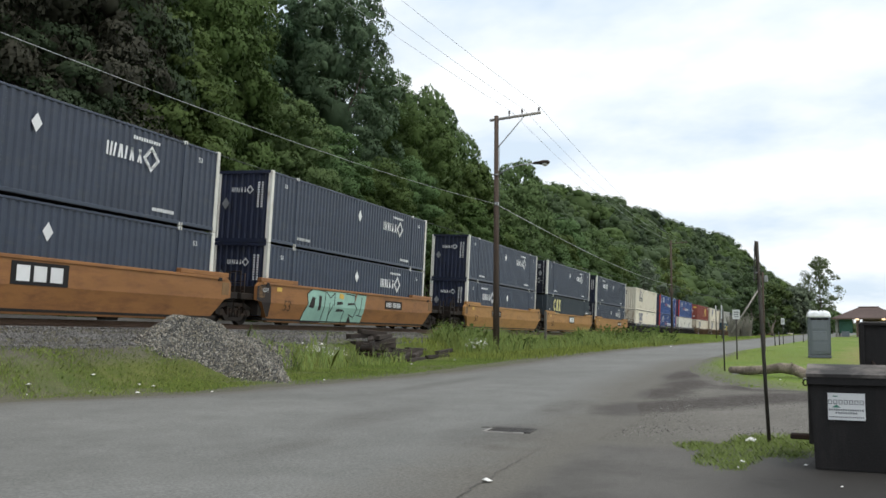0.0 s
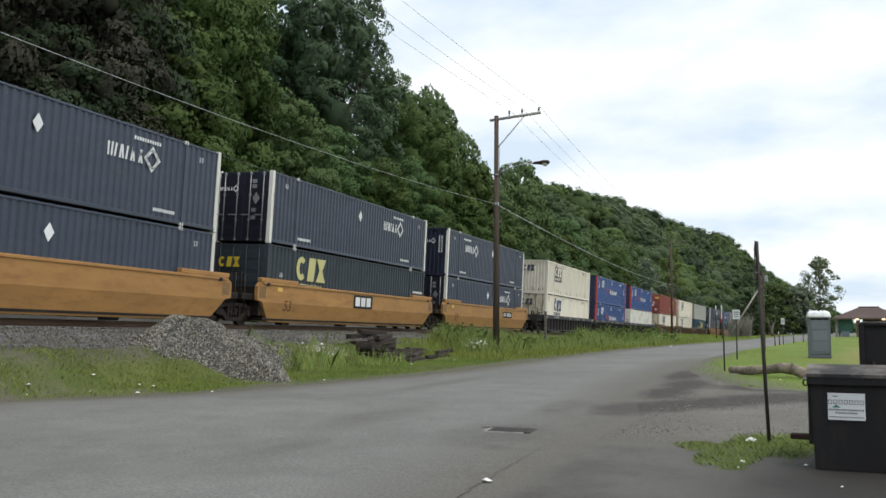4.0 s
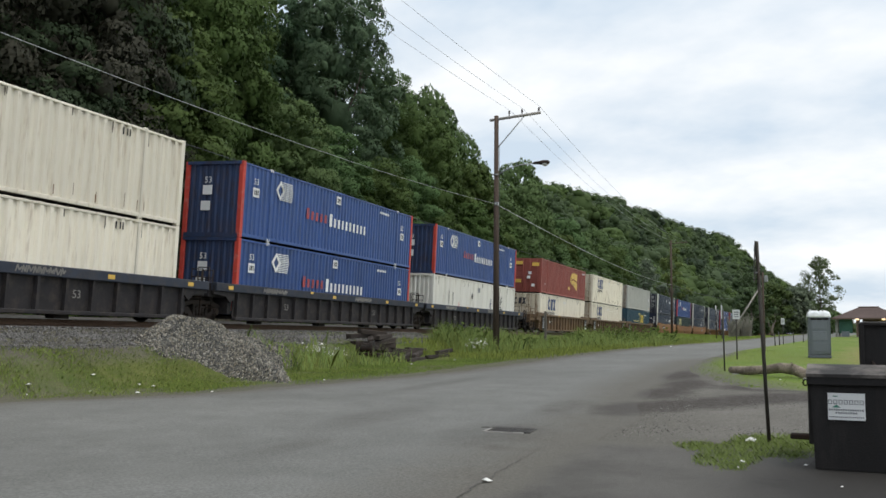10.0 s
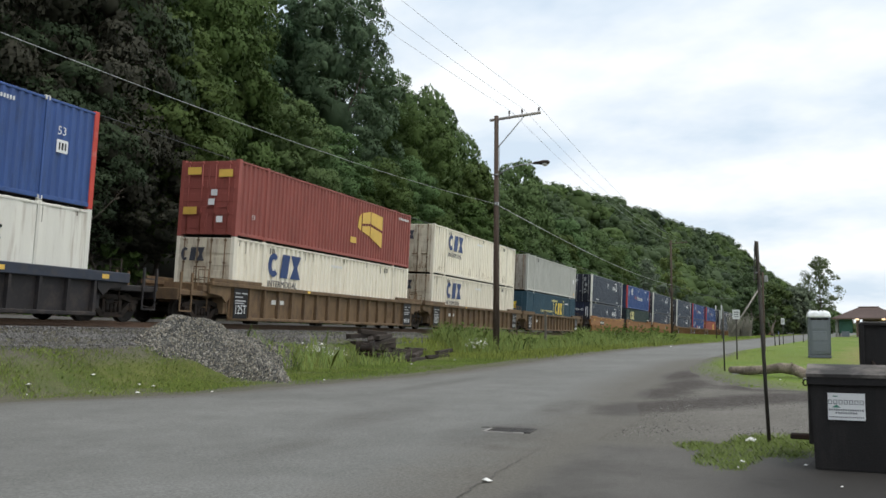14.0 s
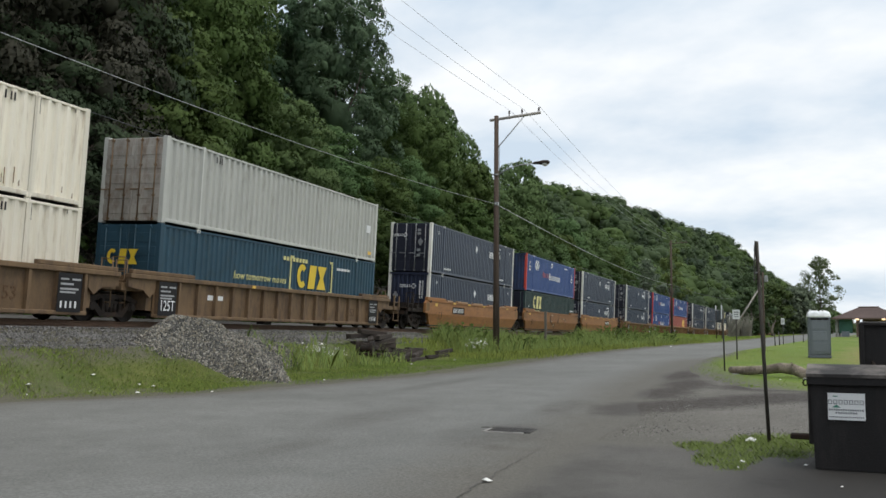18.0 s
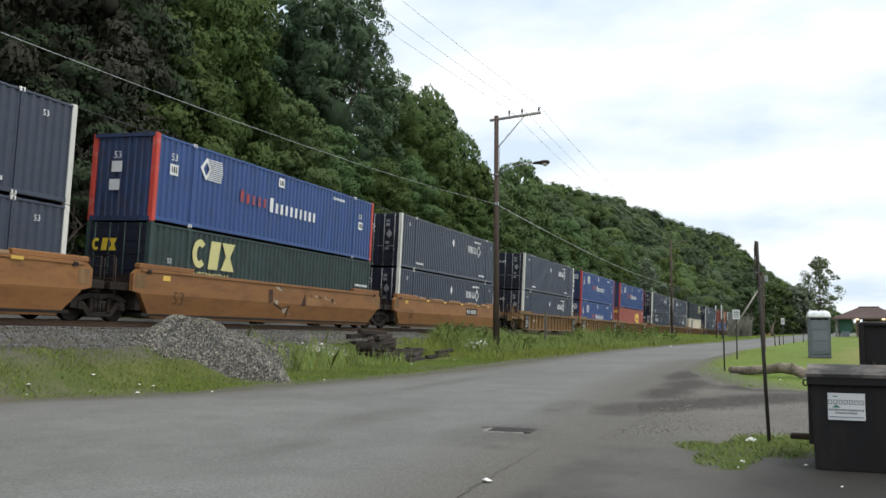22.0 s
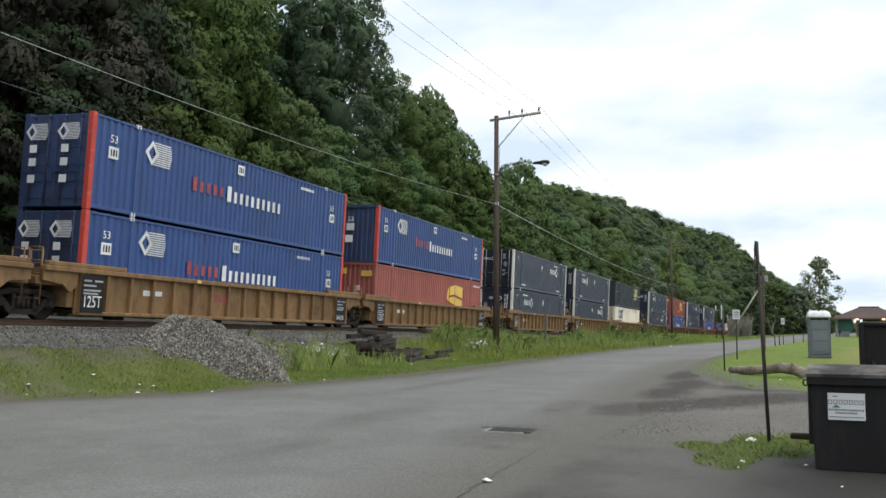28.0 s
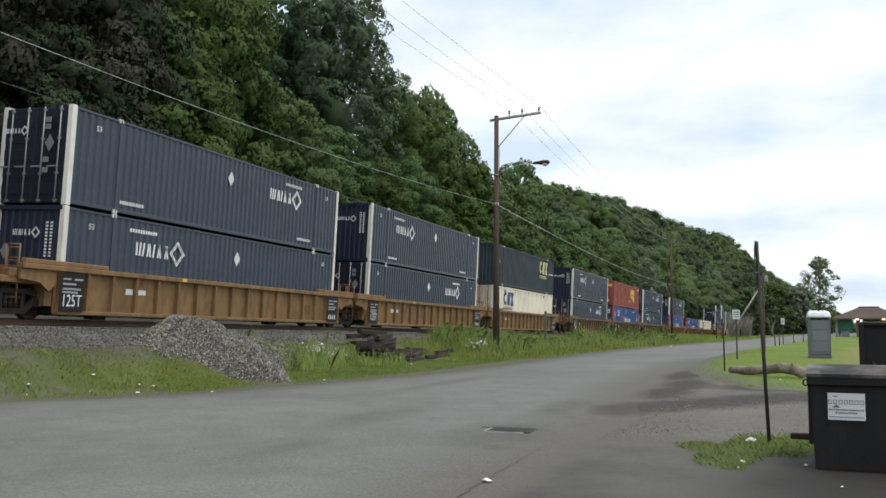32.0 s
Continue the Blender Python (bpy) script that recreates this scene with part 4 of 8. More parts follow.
SIGNS = {
    "rust_low": bar_rows(runs(3, 26, CL), M["rust_run"], "rust_runs"),
    "rust_low_other": bar_rows(runs(8, 20, CL), M["rust_run"], "rust_runs"),
    "rust_high": bar_rows(runs(5, 14, CL, True), M["grime_run"], "grime_runs"),
    "rust_end": bar_rows(runs(6, 12, CW) + runs(7, 5, CW, True), M["rust_run"], "rust_runs"),
    "lozenge": lozenge_mark().mesh("brand_mark", M["mark_white"]),
    "diamond": Build().prism([(0, -0.27), (0.19, 0), (0, 0.27), (-0.19, 0)], -0.004, 0.004).mesh("diamond_mark", M["mark_white"]),
    "holder": Build().prism([(0, -0.27), (0.19, 0), (0, 0.27), (-0.19, 0)], -0.004, 0.004).mesh("placard_holder", M["galv"]),
    "small_line": bar_rows(word(11, 1.1, 0.11, 0.4), M["mark_white"], "small_print"),
    "number": bar_rows(word(11, 1.3, 0.11, 0.4), M["mark_white"], "number_bars"),
    "size": text_mesh("53", 0.34, M["mark_white"]),
    "size_small": text_mesh("53", 0.24, M["mark_white"]),
    "block_navy": block_mark(2.5, 0.95).mesh("brand_mark", M["mark_blue"]),
    "block_black": block_mark(1.05, 0.5).mesh("brand_mark", M["mark_slate"]),
    "block_yellow": block_mark(2.5, 1.0).mesh("brand_mark", M["mark_yellow"]),
    "block_pale": block_mark(2.5, 1.0).mesh("brand_mark", M["mark_pale_yellow"]),
    "intermodal": text_mesh("INTERMODAL", 0.362, M["mark_slate"]),
    "plate_back": bar_rows([(0, 0, 2.5, 1.27)], M["mark_slate"], "mark_plate"),
    "block_light": block_mark(2.24, 0.76).mesh("brand_mark", M["white"]),
    "word_light": text_mesh("INTERMODAL", 0.345, M["white"]),
    "word_pale": text_mesh("INTERMODAL", 0.36, M["mark_pale_yellow"]),
    "slogan": text_mesh("how tomorrow moves", 0.40, M["mark_pale_yellow"], shear=0.15),
    "brackets": bar_rows([(0, 0, 0.10, 1.45), (0, 0, 0.28, 0.10), (0, 1.35, 0.28, 0.10), (3.55, 0, 0.10, 1.45), (3.37, 0, 0.28, 0.10), (3.37, 1.35, 0.28, 0.10)], M["mark_pale_yellow"], "bracket_mark"),
    "hexagon": hexagon_mark().mesh("brand_mark", M["mark_white"]),
    "red_block": bar_rows([(0.02, 0, 0.19, 0.36)], M["mark_faded_red"], "brand_block"),
    "red_tall": bar_rows([(0.02, 0, 0.22, 0.46)], M["mark_faded_red"], "brand_block"),
    "white_block": bar_rows([(0.04, 0, 0.17, 0.40)], M["mark_white"], "brand_block"),
    "white_tall": bar_rows([(0.02, 0, 0.24, 0.56)], M["mark_white"], "brand_block"),
    "dim_plate": bar_rows([(0, 0, 0.42, 0.30)], M["galv"], "plate"),
    "white_plate": bar_rows([(0, 0, 0.42, 0.36)], M["mark_white"], "plate"),
    "black_plate_bars": bar_rows([(0.08, 0.08, 0.05, 0.2), (0.18, 0.08, 0.07, 0.2), (0.3, 0.08, 0.05, 0.2)], M["mark_black"], "number_bars"),
    "shield": shield_mark().mesh("shield_mark", M["mark_gold"]),
    "gold_bar": bar_rows([(0, 0, 0.6, 0.28)], M["mark_gold"], "gold_patch"),
    "rivets": bar_rows([(0.12, 2.45, 0.05, 0.22), (0.42, 2.45, 0.05, 0.22), (0.3, 2.45, 0.05, 0.22)], M["mark_black"], "slot_marks"),
    "slot": bar_rows([(0, 0, 0.055, 0.78)], M["mark_black"], "slot_mark"),
    "black_diamond": Build().prism([(0, -0.24), (0.17, 0), (0, 0.24), (-0.17, 0)], -0.004, 0.004).mesh("diamond_mark", M["mark_black"]),
    "tag": scribble(5, 0.42, 1.1, 0.05).mesh("scrawl", M["mark_black"]),
    "tag_small": scribble(8, 0.26, 0.75, 0.045).mesh("scrawl", M["mark_blue"]),
    "red_scrawl": bar_rows([(0, 0, 0.3, 0.1), (0.4, -0.06, 0.06, 0.4), (0.6, 0, 0.25, 0.12), (1.0, -0.1, 0.08, 0.25)], M["mark_red"], "scrawl"),
    "small_yellow": bar_rows(word(8, 2.0, 0.16, 0.3), M["mark_pale_yellow"], "small_print"),
}


def sign(ob, key, x, z, y=None, m=None, label=""):
    """Puts a mark on the near long side: x from the near end, z up from the foot."""
    part(SIGNS[key].name.split(".")[0], SIGNS[key], None, ob, label, m or pose(-CL / 2 + x, (-CW / 2 - 0.006 if y is None else y), z))


def end_sign(ob, key, y, z, out=0.055, k=1.0):
    """Puts a mark on the end that faces the camera's way; y from its far corner."""
    m = Matrix.Translation((-CL / 2 - out, CW / 2 - y, z)) @ Matrix.Rotation(radians(-90), 4, "Z") @ Matrix.Scale(k, 4)
    part(SIGNS[key].name.split(".")[0], SIGNS[key], None, ob, "", m)


def container(kind, doors, style):
    me = KINDS[kind]
    ob = thing("shipping_container", LABELS[kind], "container", "containers on the train")
    part("roof", me["roof"], None, ob)
    part("floor", me["floor"], None, ob)
    for y in (-1, 1):
        turn = 0 if y < 0 else 180
        part("side_wall", me["wall", y], None, ob)
        part("bottom_rail", me["bottom_rail"], None, ob, m=pose(0, y * CW / 2, 0, rz=turn))
        part("top_rail", me["top_rail"], None, ob, m=pose(0, y * CW / 2, 0, rz=turn))
        for x in (-1, 1):
            part("mid_post", me["mid_post"], None, ob, m=pose(x * (CL / 2 - POST), y * CW / 2, 0, rz=turn))
    for x in (-1, 1):
        for y in (-1, 1):
            part("corner_post", me["door_post"] if kind == "blue" and doors and x < 0 < y else me["corner_post"] if x < 0 or kind == "navy" else me["back_post"], None, ob, m=pose(x * (CL / 2 - 0.085), y * (CW / 2 - 0.085), 0))
            px = x * (CL / 2 - POST)
            part("casting", me["casting"], None, ob, m=pose(px, y * (CW / 2 + 0.004), CH, rz=0 if y < 0 else 180))
            part("casting", me["casting"], None, ob, m=pose(px, y * (CW / 2 + 0.004), 0.125, rz=0 if y < 0 else 180))
    for end, has in ((-1, doors), (1, not doors)):
        turn = pose(end * (CL / 2 - 0.03), 0, 0, rz=0 if end < 0 else 180)
        if not has:
            part("end_panel", me["end_panel"], None, ob, m=turn)
            continue
        for side in (0, 1):
            d = part("door", me["door"], None, ob, m=turn @ pose(0, 0.004 if side else -CW / 2 + 0.10, 0))
            for y in (0.28, 0.88):
                part("locking_bar", me["locking_bar"], None, d, "upright steel locking bar", pose(0, y, 0))
    if kind == "navy":
        right = style == "R"
        lx = 10.45 if right else 3.0
        sign(ob, "lozenge", lx, 1.70)
        sign(ob, "diamond", 7.8 if right else 8.5, 2.05)
        sign(ob, "number", 11.6 if right else 2.7, 2.42)
        sign(ob, "small_line", 2.15, 0.32)
        sign(ob, "small_line", 12.7, 0.32)
        sign(ob, "size_small", 0.95, 2.3)
        sign(ob, "size_small", 14.9, 2.3)
        if doors:
            end_sign(ob, "lozenge", 0.25, 2.05, 0.13, 0.36)
            end_sign(ob, "holder", 1.95, 1.75, 0.13, 0.9)
            for z in (2.35, 2.15, 1.2, 0.9):
                end_sign(ob, "dim_plate", 1.75, z, 0.13, 0.5)
        else:
            end_sign(ob, "lozenge", 0.75, 2.0, 0.02, 0.42)
            end_sign(ob, "holder", 0.5, 1.55, 0.02, 0.9)
            for y in (2.05, 2.22):
                part("number_bars", SIGNS["number"], None, ob, "", Matrix.Translation((-CL / 2 - 0.02, CW / 2 - y, 1.4)) @ Matrix.Rotation(radians(-90), 4, "Z") @ Matrix.Rotation(radians(-90), 4, "Y") @ Matrix.Scale(0.8, 4))
    elif kind == "blue":
        sign(ob, "hexagon", 2.3, 1.72)
        for k in range(5):
            sign(ob, "red_block" if k else "red_tall", 4.8 + 0.39 * k, 1.30)
        for k in range(10):
            sign(ob, "white_block" if k else "white_tall", 6.85 + 0.375 * k - (0 if k else 0.03), 1.20)
        sign(ob, "white_plate", 7.4, 2.28)
        sign(ob, "size", 0.75, 2.1)
        sign(ob, "white_plate", 0.72, 1.62)
        sign(ob, "size", 14.6, 1.9)
        sign(ob, "white_plate", 14.6, 1.40)
        for x, z in ((7.4, 2.28), (0.72, 1.62), (14.6, 1.40)):
            sign(ob, "black_plate_bars", x, z, y=-CW / 2 - 0.011)
        sign(ob, "small_line", 12.0, 2.45)
        if doors:
            for y in (0.2, 1.4):
                end_sign(ob, "hexagon", y, 2.0, 0.13, 0.65)
                for z in (1.65, 1.25, 0.75):
                    end_sign(ob, "white_plate", y + 0.2, z, 0.13, 0.65)
        else:
            end_sign(ob, "size", 0.9, 2.05, 0.02)
            end_sign(ob, "white_plate", 0.85, 1.6, 0.02)
            end_sign(ob, "white_plate", 0.8, 1.0, 0.02)
    elif kind == "white":
        if style == "plate":
            sign(ob, "plate_back", 2.2, 1.22, y=-CW / 2 - 0.003)
            sign(ob, "block_light", 2.32, 1.66, y=-CW / 2 - 0.009)
            sign(ob, "word_light", 2.32, 1.30, y=-CW / 2 - 0.009)
        else:
            sign(ob, "block_navy", 2.35, 1.56)
            sign(ob, "intermodal", 2.35, 1.17)
        sign(ob, "rivets", 2.3, 0)
        sign(ob, "rivets", 13.0, 0)
        end_sign(ob, "block_black", 0.35, 1.95, 0.13 if doors else 0.02)
        sign(ob, "rust_low" if doors else "rust_low_other", 0, 0, m=pose(-CL / 2, -CW / 2 + 0.008, 0))
        sign(ob, "rust_high", 0, 0, m=pose(-CL / 2, -CW / 2 + 0.008, 0))
        end_sign(ob, "rust_end", 0.0, 0.0, 0.085 if doors else 0.012)
        sign(ob, "small_line", 7.5, 2.3)
    elif kind in ("red", "salmon"):
        sign(ob, "shield", 9.9, 0.75, label="gold shield mark")
        sign(ob, "gold_bar", 9.2, 0.72)
        sign(ob, "number", 14.6, 2.45)
        sign(ob, "size_small", 1.0, 0.75)
        for y, z in ((0.4, 2.3), (1.8, 2.2), (0.3, 0.8)):
            end_sign(ob, "gold_bar", y, z, 0.13 if doors else 0.02)
        for y, z in ((1.5, 1.5), (1.4, 1.15), (1.8, 0.5)):
            end_sign(ob, "white_plate", y, z, 0.13 if doors else 0.02, 0.65)
    elif kind == "teal":
        sign(ob, "slogan", 4.2, 1.35)
        sign(ob, "brackets", 8.15, 1.08)
        sign(ob, "block_yellow", 8.75, 1.25)
        sign(ob, "number", 12.2, 2.2)
        sign(ob, "small_yellow", 7.6, 2.3)
        end_sign(ob, "block_yellow", 0.6, 1.5, 0.13 if doors else 0.02, 0.5)
    elif kind in ("green", "slate"):
        x = 2.2 if kind == "green" or style == "low" else 11.6
        sign(ob, "block_pale", x, 1.56)
        sign(ob, "word_pale", x, 1.18)
        sign(ob, "size_small", 0.9, 1.6)
        sign(ob, "number", 14.6, 1.6)
        end_sign(ob, "block_yellow", 0.4, 1.9, 0.13 if doors else 0.02, 0.4)
    elif kind == "bare":
        for key, x, z in (("slot", 2.5, 1.25), ("slot", 3.2, 1.2), ("tag_small", 10.4, 1.1), ("tag_small", 11.5, 1.1), ("tag", 12.6, 0.95)):
            sign(ob, key, x, z)
        sign(ob, "red_scrawl", 3.85, 1.0)
        sign(ob, "rust_high", 0, 0, m=pose(-CL / 2, -CW / 2 + 0.008, 0))
        sign(ob, "black_diamond", 6.7, 1.85)
        sign(ob, "dim_plate", 7.8, 2.15)
    elif kind == "grey":
        sign(ob, "white_plate", 15.0, 1.35)
        sign(ob, "rivets", 2.6, 0)
        sign(ob, "gold_bar", 15.3, 0.5, m=pose(CL / 2 - 0.9, -CW / 2 - 0.006, 0.3) @ Matrix.Scale(0.6, 4))
    return ob


# the cars: every unit hangs between two trucks
GAP_A, GAP_B = 19.645, 23.424


def wheel_meshes():
    b = Build()
    for y in (-0.755, 0.755):
        o = 1 if y > 0 else -1
        prof = [(0.10, -0.09), (0.12, -0.06), (0.34, -0.05), (0.40, -0.065), (0.455, -0.065), (0.455, 0.04), (0.485, 0.05), (0.485, 0.075), (0.40, 0.075), (0.36, 0.0), (0.12, 0.0), (0.10, 0.05)]
        b.lathe([(r, -o * h) for r, h in prof], 16, (0, y, 0), "y")
    b.tube([(0, -0.95, 0), (0, 0.95, 0)], 0.085, 10)
    return b.mesh("wheelset", M["under"])


def frame_mesh():
    """A cast side frame: sloping truss over two bearings."""
    b = Build()
    y0, y1 = -0.07, 0.07
    b.prism([(-1.15, 0.62), (-1.12, 0.70), (-0.55, 0.84), (0.55, 0.84), (1.12, 0.70), (1.15, 0.62), (0.95, 0.58), (0.5, 0.70), (-0.5, 0.70), (-0.95, 0.58)], y0, y1)
    b.prism([(-0.95, 0.60), (-0.70, 0.60), (-0.38, 0.30), (0.38, 0.30), (0.70, 0.60), (0.95, 0.60), (0.48, 0.16), (-0.48, 0.16)], y0, y1)
    for x in (-0.42, 0.30):
        b.box(x, x + 0.12, y0, y1, 0.24, 0.74)
    for x in (-0.89, 0.89):
        b.box(x - 0.15, x + 0.15, y0 - 0.04, y1, 0.34, 0.60, 0.03)
        b.lathe([(0.11, -0.14), (0.12, -0.05)], 12, (x, 0, 0.46), "y")
    for x in (-0.17, 0.0, 0.17):
        b.tube([(x, 0, 0.30), (x, 0, 0.56)], 0.07, 8)
    b.box(-0.26, 0.26, y0, y1, 0.56, 0.64)
    return b.mesh("side_frame", M["iron"])


WHEELS, SIDE_FRAME = wheel_meshes(), frame_mesh()
BOLSTER = Build().box(-0.2, 0.2, -1.0, 1.0, 0.56, 0.82, 0.03).box(-0.35, 0.35, -0.35, 0.35, 0.80, 0.90).box(-0.95, 0.95, -0.5, -0.4, 0.3, 0.42).box(-0.95, 0.95, 0.4, 0.5, 0.3, 0.42).mesh("bolster", M["under"])
spinners = []


def truck(car, x):
    t = part("truck", BOLSTER, None, car, "grimy cast steel railway truck", pose(x, 0, 0))
    for y in (-1.02, 1.02):
        part("side_frame", SIDE_FRAME, None, t, m=pose(0, y, 0, rz=0 if y < 0 else 180))
    for dx in (-0.89, 0.89):
        w = part("wheelset", WHEELS, None, t, m=pose(dx, 0, 0.46))
        spinners.append((w, dx))


def car_meshes(style, paint, band, dark):
    """The shared meshes of one make of well car."""
    me = {}
    for side in (-1, 1):
        y0, y1 = (-1.50, -1.36) if side < 0 else (1.36, 1.50)
        b = Build()
        if style == "smooth":
            b.prism([(-8.95, 0.99), (-8.6, 0.92), (8.6, 0.92), (8.95, 0.99), (8.95, 1.52), (8.7, 1.70), (-8.7, 1.70), (-8.95, 1.52)], y0, y1)
            o = -0.035 if side < 0 else 0.035
            # below a long crease the side leans in under the car
            low = [(-8.6, 0.918), (-8.05, 0.34), (-7.85, 0.16), (7.85, 0.16), (8.05, 0.34), (8.6, 0.918)]
            face, back = (y0, y1) if side < 0 else (y1, y0)
            v = [(x, face - side * 0.17 * (0.918 - z) / 0.75, z) for x, z in low] + [(x, back - side * 0.17, z) for x, z in low]
            b.add(v, [(0, 1, 2, 3, 4, 5), (11, 10, 9, 8, 7, 6)] + [(i, i + 6, (i + 1) % 6 + 6, (i + 1) % 6) for i in range(6)])
            b.box(-8.6, 8.6, min(y0, y0 + o), max(y1, y1 + o), 1.60, 1.705, 0.015)
            for x in (-8.75, 6.0):
                b.box(x, x + 2.75, y0 - 0.03, y1 + 0.03, 1.70, 1.86, 0.02)
        else:
            top = 1.52 if style == "ribbed" else 1.50
            b.prism([(-8.35, 0.22), (8.35, 0.22), (8.35, top - 0.1), (-8.35, top - 0.1)], y0 + (0.10 if side < 0 else 0.0), y1 - (0.0 if side < 0 else 0.10))
            b.prism([(-8.35, 1.0), (-8.35, top - 0.1), (-9.6, top - 0.1), (-9.6, 1.1), (-8.9, 1.02), (-8.6, 0.8)], y0 + 0.03, y1 - 0.03)
            b.prism([(8.35, 1.0), (8.35, top - 0.1), (9.6, top - 0.1), (9.6, 1.1), (8.9, 1.02), (8.6, 0.8)], y0 + 0.03, y1 - 0.03)
        me["side", side] = b.mesh("side_panel", paint)
        if style != "smooth":
            hh = 0.15 if style == "ribbed" else 0.30
            bb = Build().box(-9.6, 9.6, y0 - 0.06, y1 + 0.06, top - hh, top, 0.02)
            if style == "ribbed":
                for x in (-9.5, 6.4):
                    bb.box(x, x + 3.1, y0 - 0.02, y1 + 0.02, top, top + 0.13, 0.02)
            me["chord", side] = bb.mesh("top_chord", band)
            me["sill", side] = Build().box(-8.3, 8.3, y0 - 0.05, y1 + 0.05, 0.18, 0.30, 0.02).mesh("bottom_sill", paint)
    if style != "smooth":
        top = 1.37 if style == "ribbed" else 1.2
        me["rib"] = Build().prism([(-0.06, 0.28), (0.06, 0.28), (0.045, top), (-0.045, top)], -0.075, 0.075).mesh("rib", paint)
    me["floor"] = Build().box(-8.3, 8.3, -1.36, 1.36, 0.22, 0.32).mesh("well_floor", M["under"])
    b = Build()
    b.box(-0.75, 0.55, -1.30, 1.30, 0.98, 1.22, 0.02)
    b.prism([(0.35, 0.4), (0.6, 0.4), (0.6, 1.5), (0.35, 1.5)], -1.34, 1.34)
    b.box(-1.3, 0.4, -0.28, 0.28, 0.72, 1.05, 0.02)
    me["platform"] = b.mesh("end_platform", dark)
    b = Build()
    for y in (-1.28, -0.86):
        b.tube([(0, y, 0.45), (0, y, 1.95)], 0.022, 6)
    for z in (0.6, 0.95, 1.3, 1.65, 1.92):
        b.tube([(0, -1.28, z), (0, -0.86, z)], 0.018, 6)
    me["ladder"] = b.mesh("ladder", paint if style == "ribbed" else M["iron"])
    b = Build()
    b.box(-1.5, 0, -0.10, 0.10, 0.78, 0.98, 0.02).box(-1.75, -1.4, -0.16, 0.16, 0.74, 1.02, 0.04)
    b.tube([(-0.9, -0.35, 0.72), (-1.3, -0.38, 0.48), (-1.7, -0.3, 0.55)], 0.03, 6)
    me["coupler"] = b.mesh("coupler", M["under"])
    b = Build()
    b.box(-1.0, 1.0, -0.9, 0.9, 0.86, 1.08, 0.04).box(-1.0, 1.0, -0.3, 0.3, 1.08, 1.30, 0.05)
    me["joint"] = b.mesh("articulation", M["under"])
    me["gear"] = Build().box(-0.28, 0.28, -1.2, -0.85, 0.06, 0.24, 0.02).mesh("brake_gear", M["under"])
    b = Build().tube([(0.42, -0.78, 0.9), (0.42, -0.78, 2.05)], 0.025, 6).tube([(0.42, -0.30, 0.9), (0.42, -0.30, 2.05)], 0.025, 6).tube([(0.42, -0.78, 2.05), (0.42, -0.30, 2.05)], 0.022, 6)
    b.tube([(0.42, -0.78, 1.6), (0.42, -0.30, 1.6)], 0.02, 6)
    me["handrail"] = b.mesh("handrail", dark)
    b = Build().box(-2.2, -0.55, -1.32, 1.32, 0.98, 1.16, 0.02).box(-2.2, -2.1, -1.32, 1.32, 0.80, 1.20, 0.02)
    b.box(-1.5, -1.42, -1.34, -1.2, 1.14, 1.42).box(-0.9, -0.6, -1.34, -1.1, 1.14, 1.36, 0.02)
    me["deck"] = b.mesh("end_deck", dark)
    b = Build()
    for x in (-2.12, -1.52):
        b.box(x - 0.045, x + 0.045, -1.37, -1.30, 1.0, 1.74, 0.01)
        b.box(x - 0.022, x + 0.022, -1.37, -1.33, 0.42, 1.0)
    b.box(-2.12, -1.52, -1.37, -1.33, 0.42, 0.465).box(-2.12, -1.52, -1.365, -1.335, 1.38, 1.42)
    me["step_frame"] = b.mesh("step_frame", dark)
    me["corner"] = Build().box(-0.22, 0.22, -1.507, -1.49, 1.08, 1.52, 0.004).mesh("corner_plate", M["tan"])
    return me


def bent_text():
    me = text_mesh("53", 0.62, M["faint_print"])
    for v in me.vertices:
        v.co.y += 0.17 * max(0.0, 0.918 - 0.62 - v.co.z) / 0.75
    return me


GUIDE = Build().box(0, 1, -1.545, -1.38, 1.69, 1.79, 0.012).mesh("guide", M["pale_tan"])
SLOT = Build().box(0, 0.2, -1.545, -1.49, 1.56, 1.68).mesh("slot", M["mark_black"])
CARS = {
    "orange": ("smooth", car_meshes("smooth", M["orange"], M["orange"], M["iron"])),
    "bright": ("smooth", car_meshes("smooth", M["orange_bright"], M["orange_bright"], M["iron"])),
    "coal": ("dark", car_meshes("dark", M["coal"], M["coal_blue"], M["coal"])),
    "brown": ("ribbed", car_meshes("ribbed", M["brown"], M["brown"], M["brown"])),
    "tan": ("ribbed", car_meshes("ribbed", M["tan"], M["tan"], M["tan"])),
}
CAR_LABELS = {
    "orange": "weathered orange steel well car with smooth sides",
    "bright": "yellow-orange steel well car with smooth sides",
    "coal": "dark grey ribbed well car with a blue top chord",
    "brown": "dusty brown well car with ribbed sides",
    "tan": "faded tan well car with ribbed sides",
}
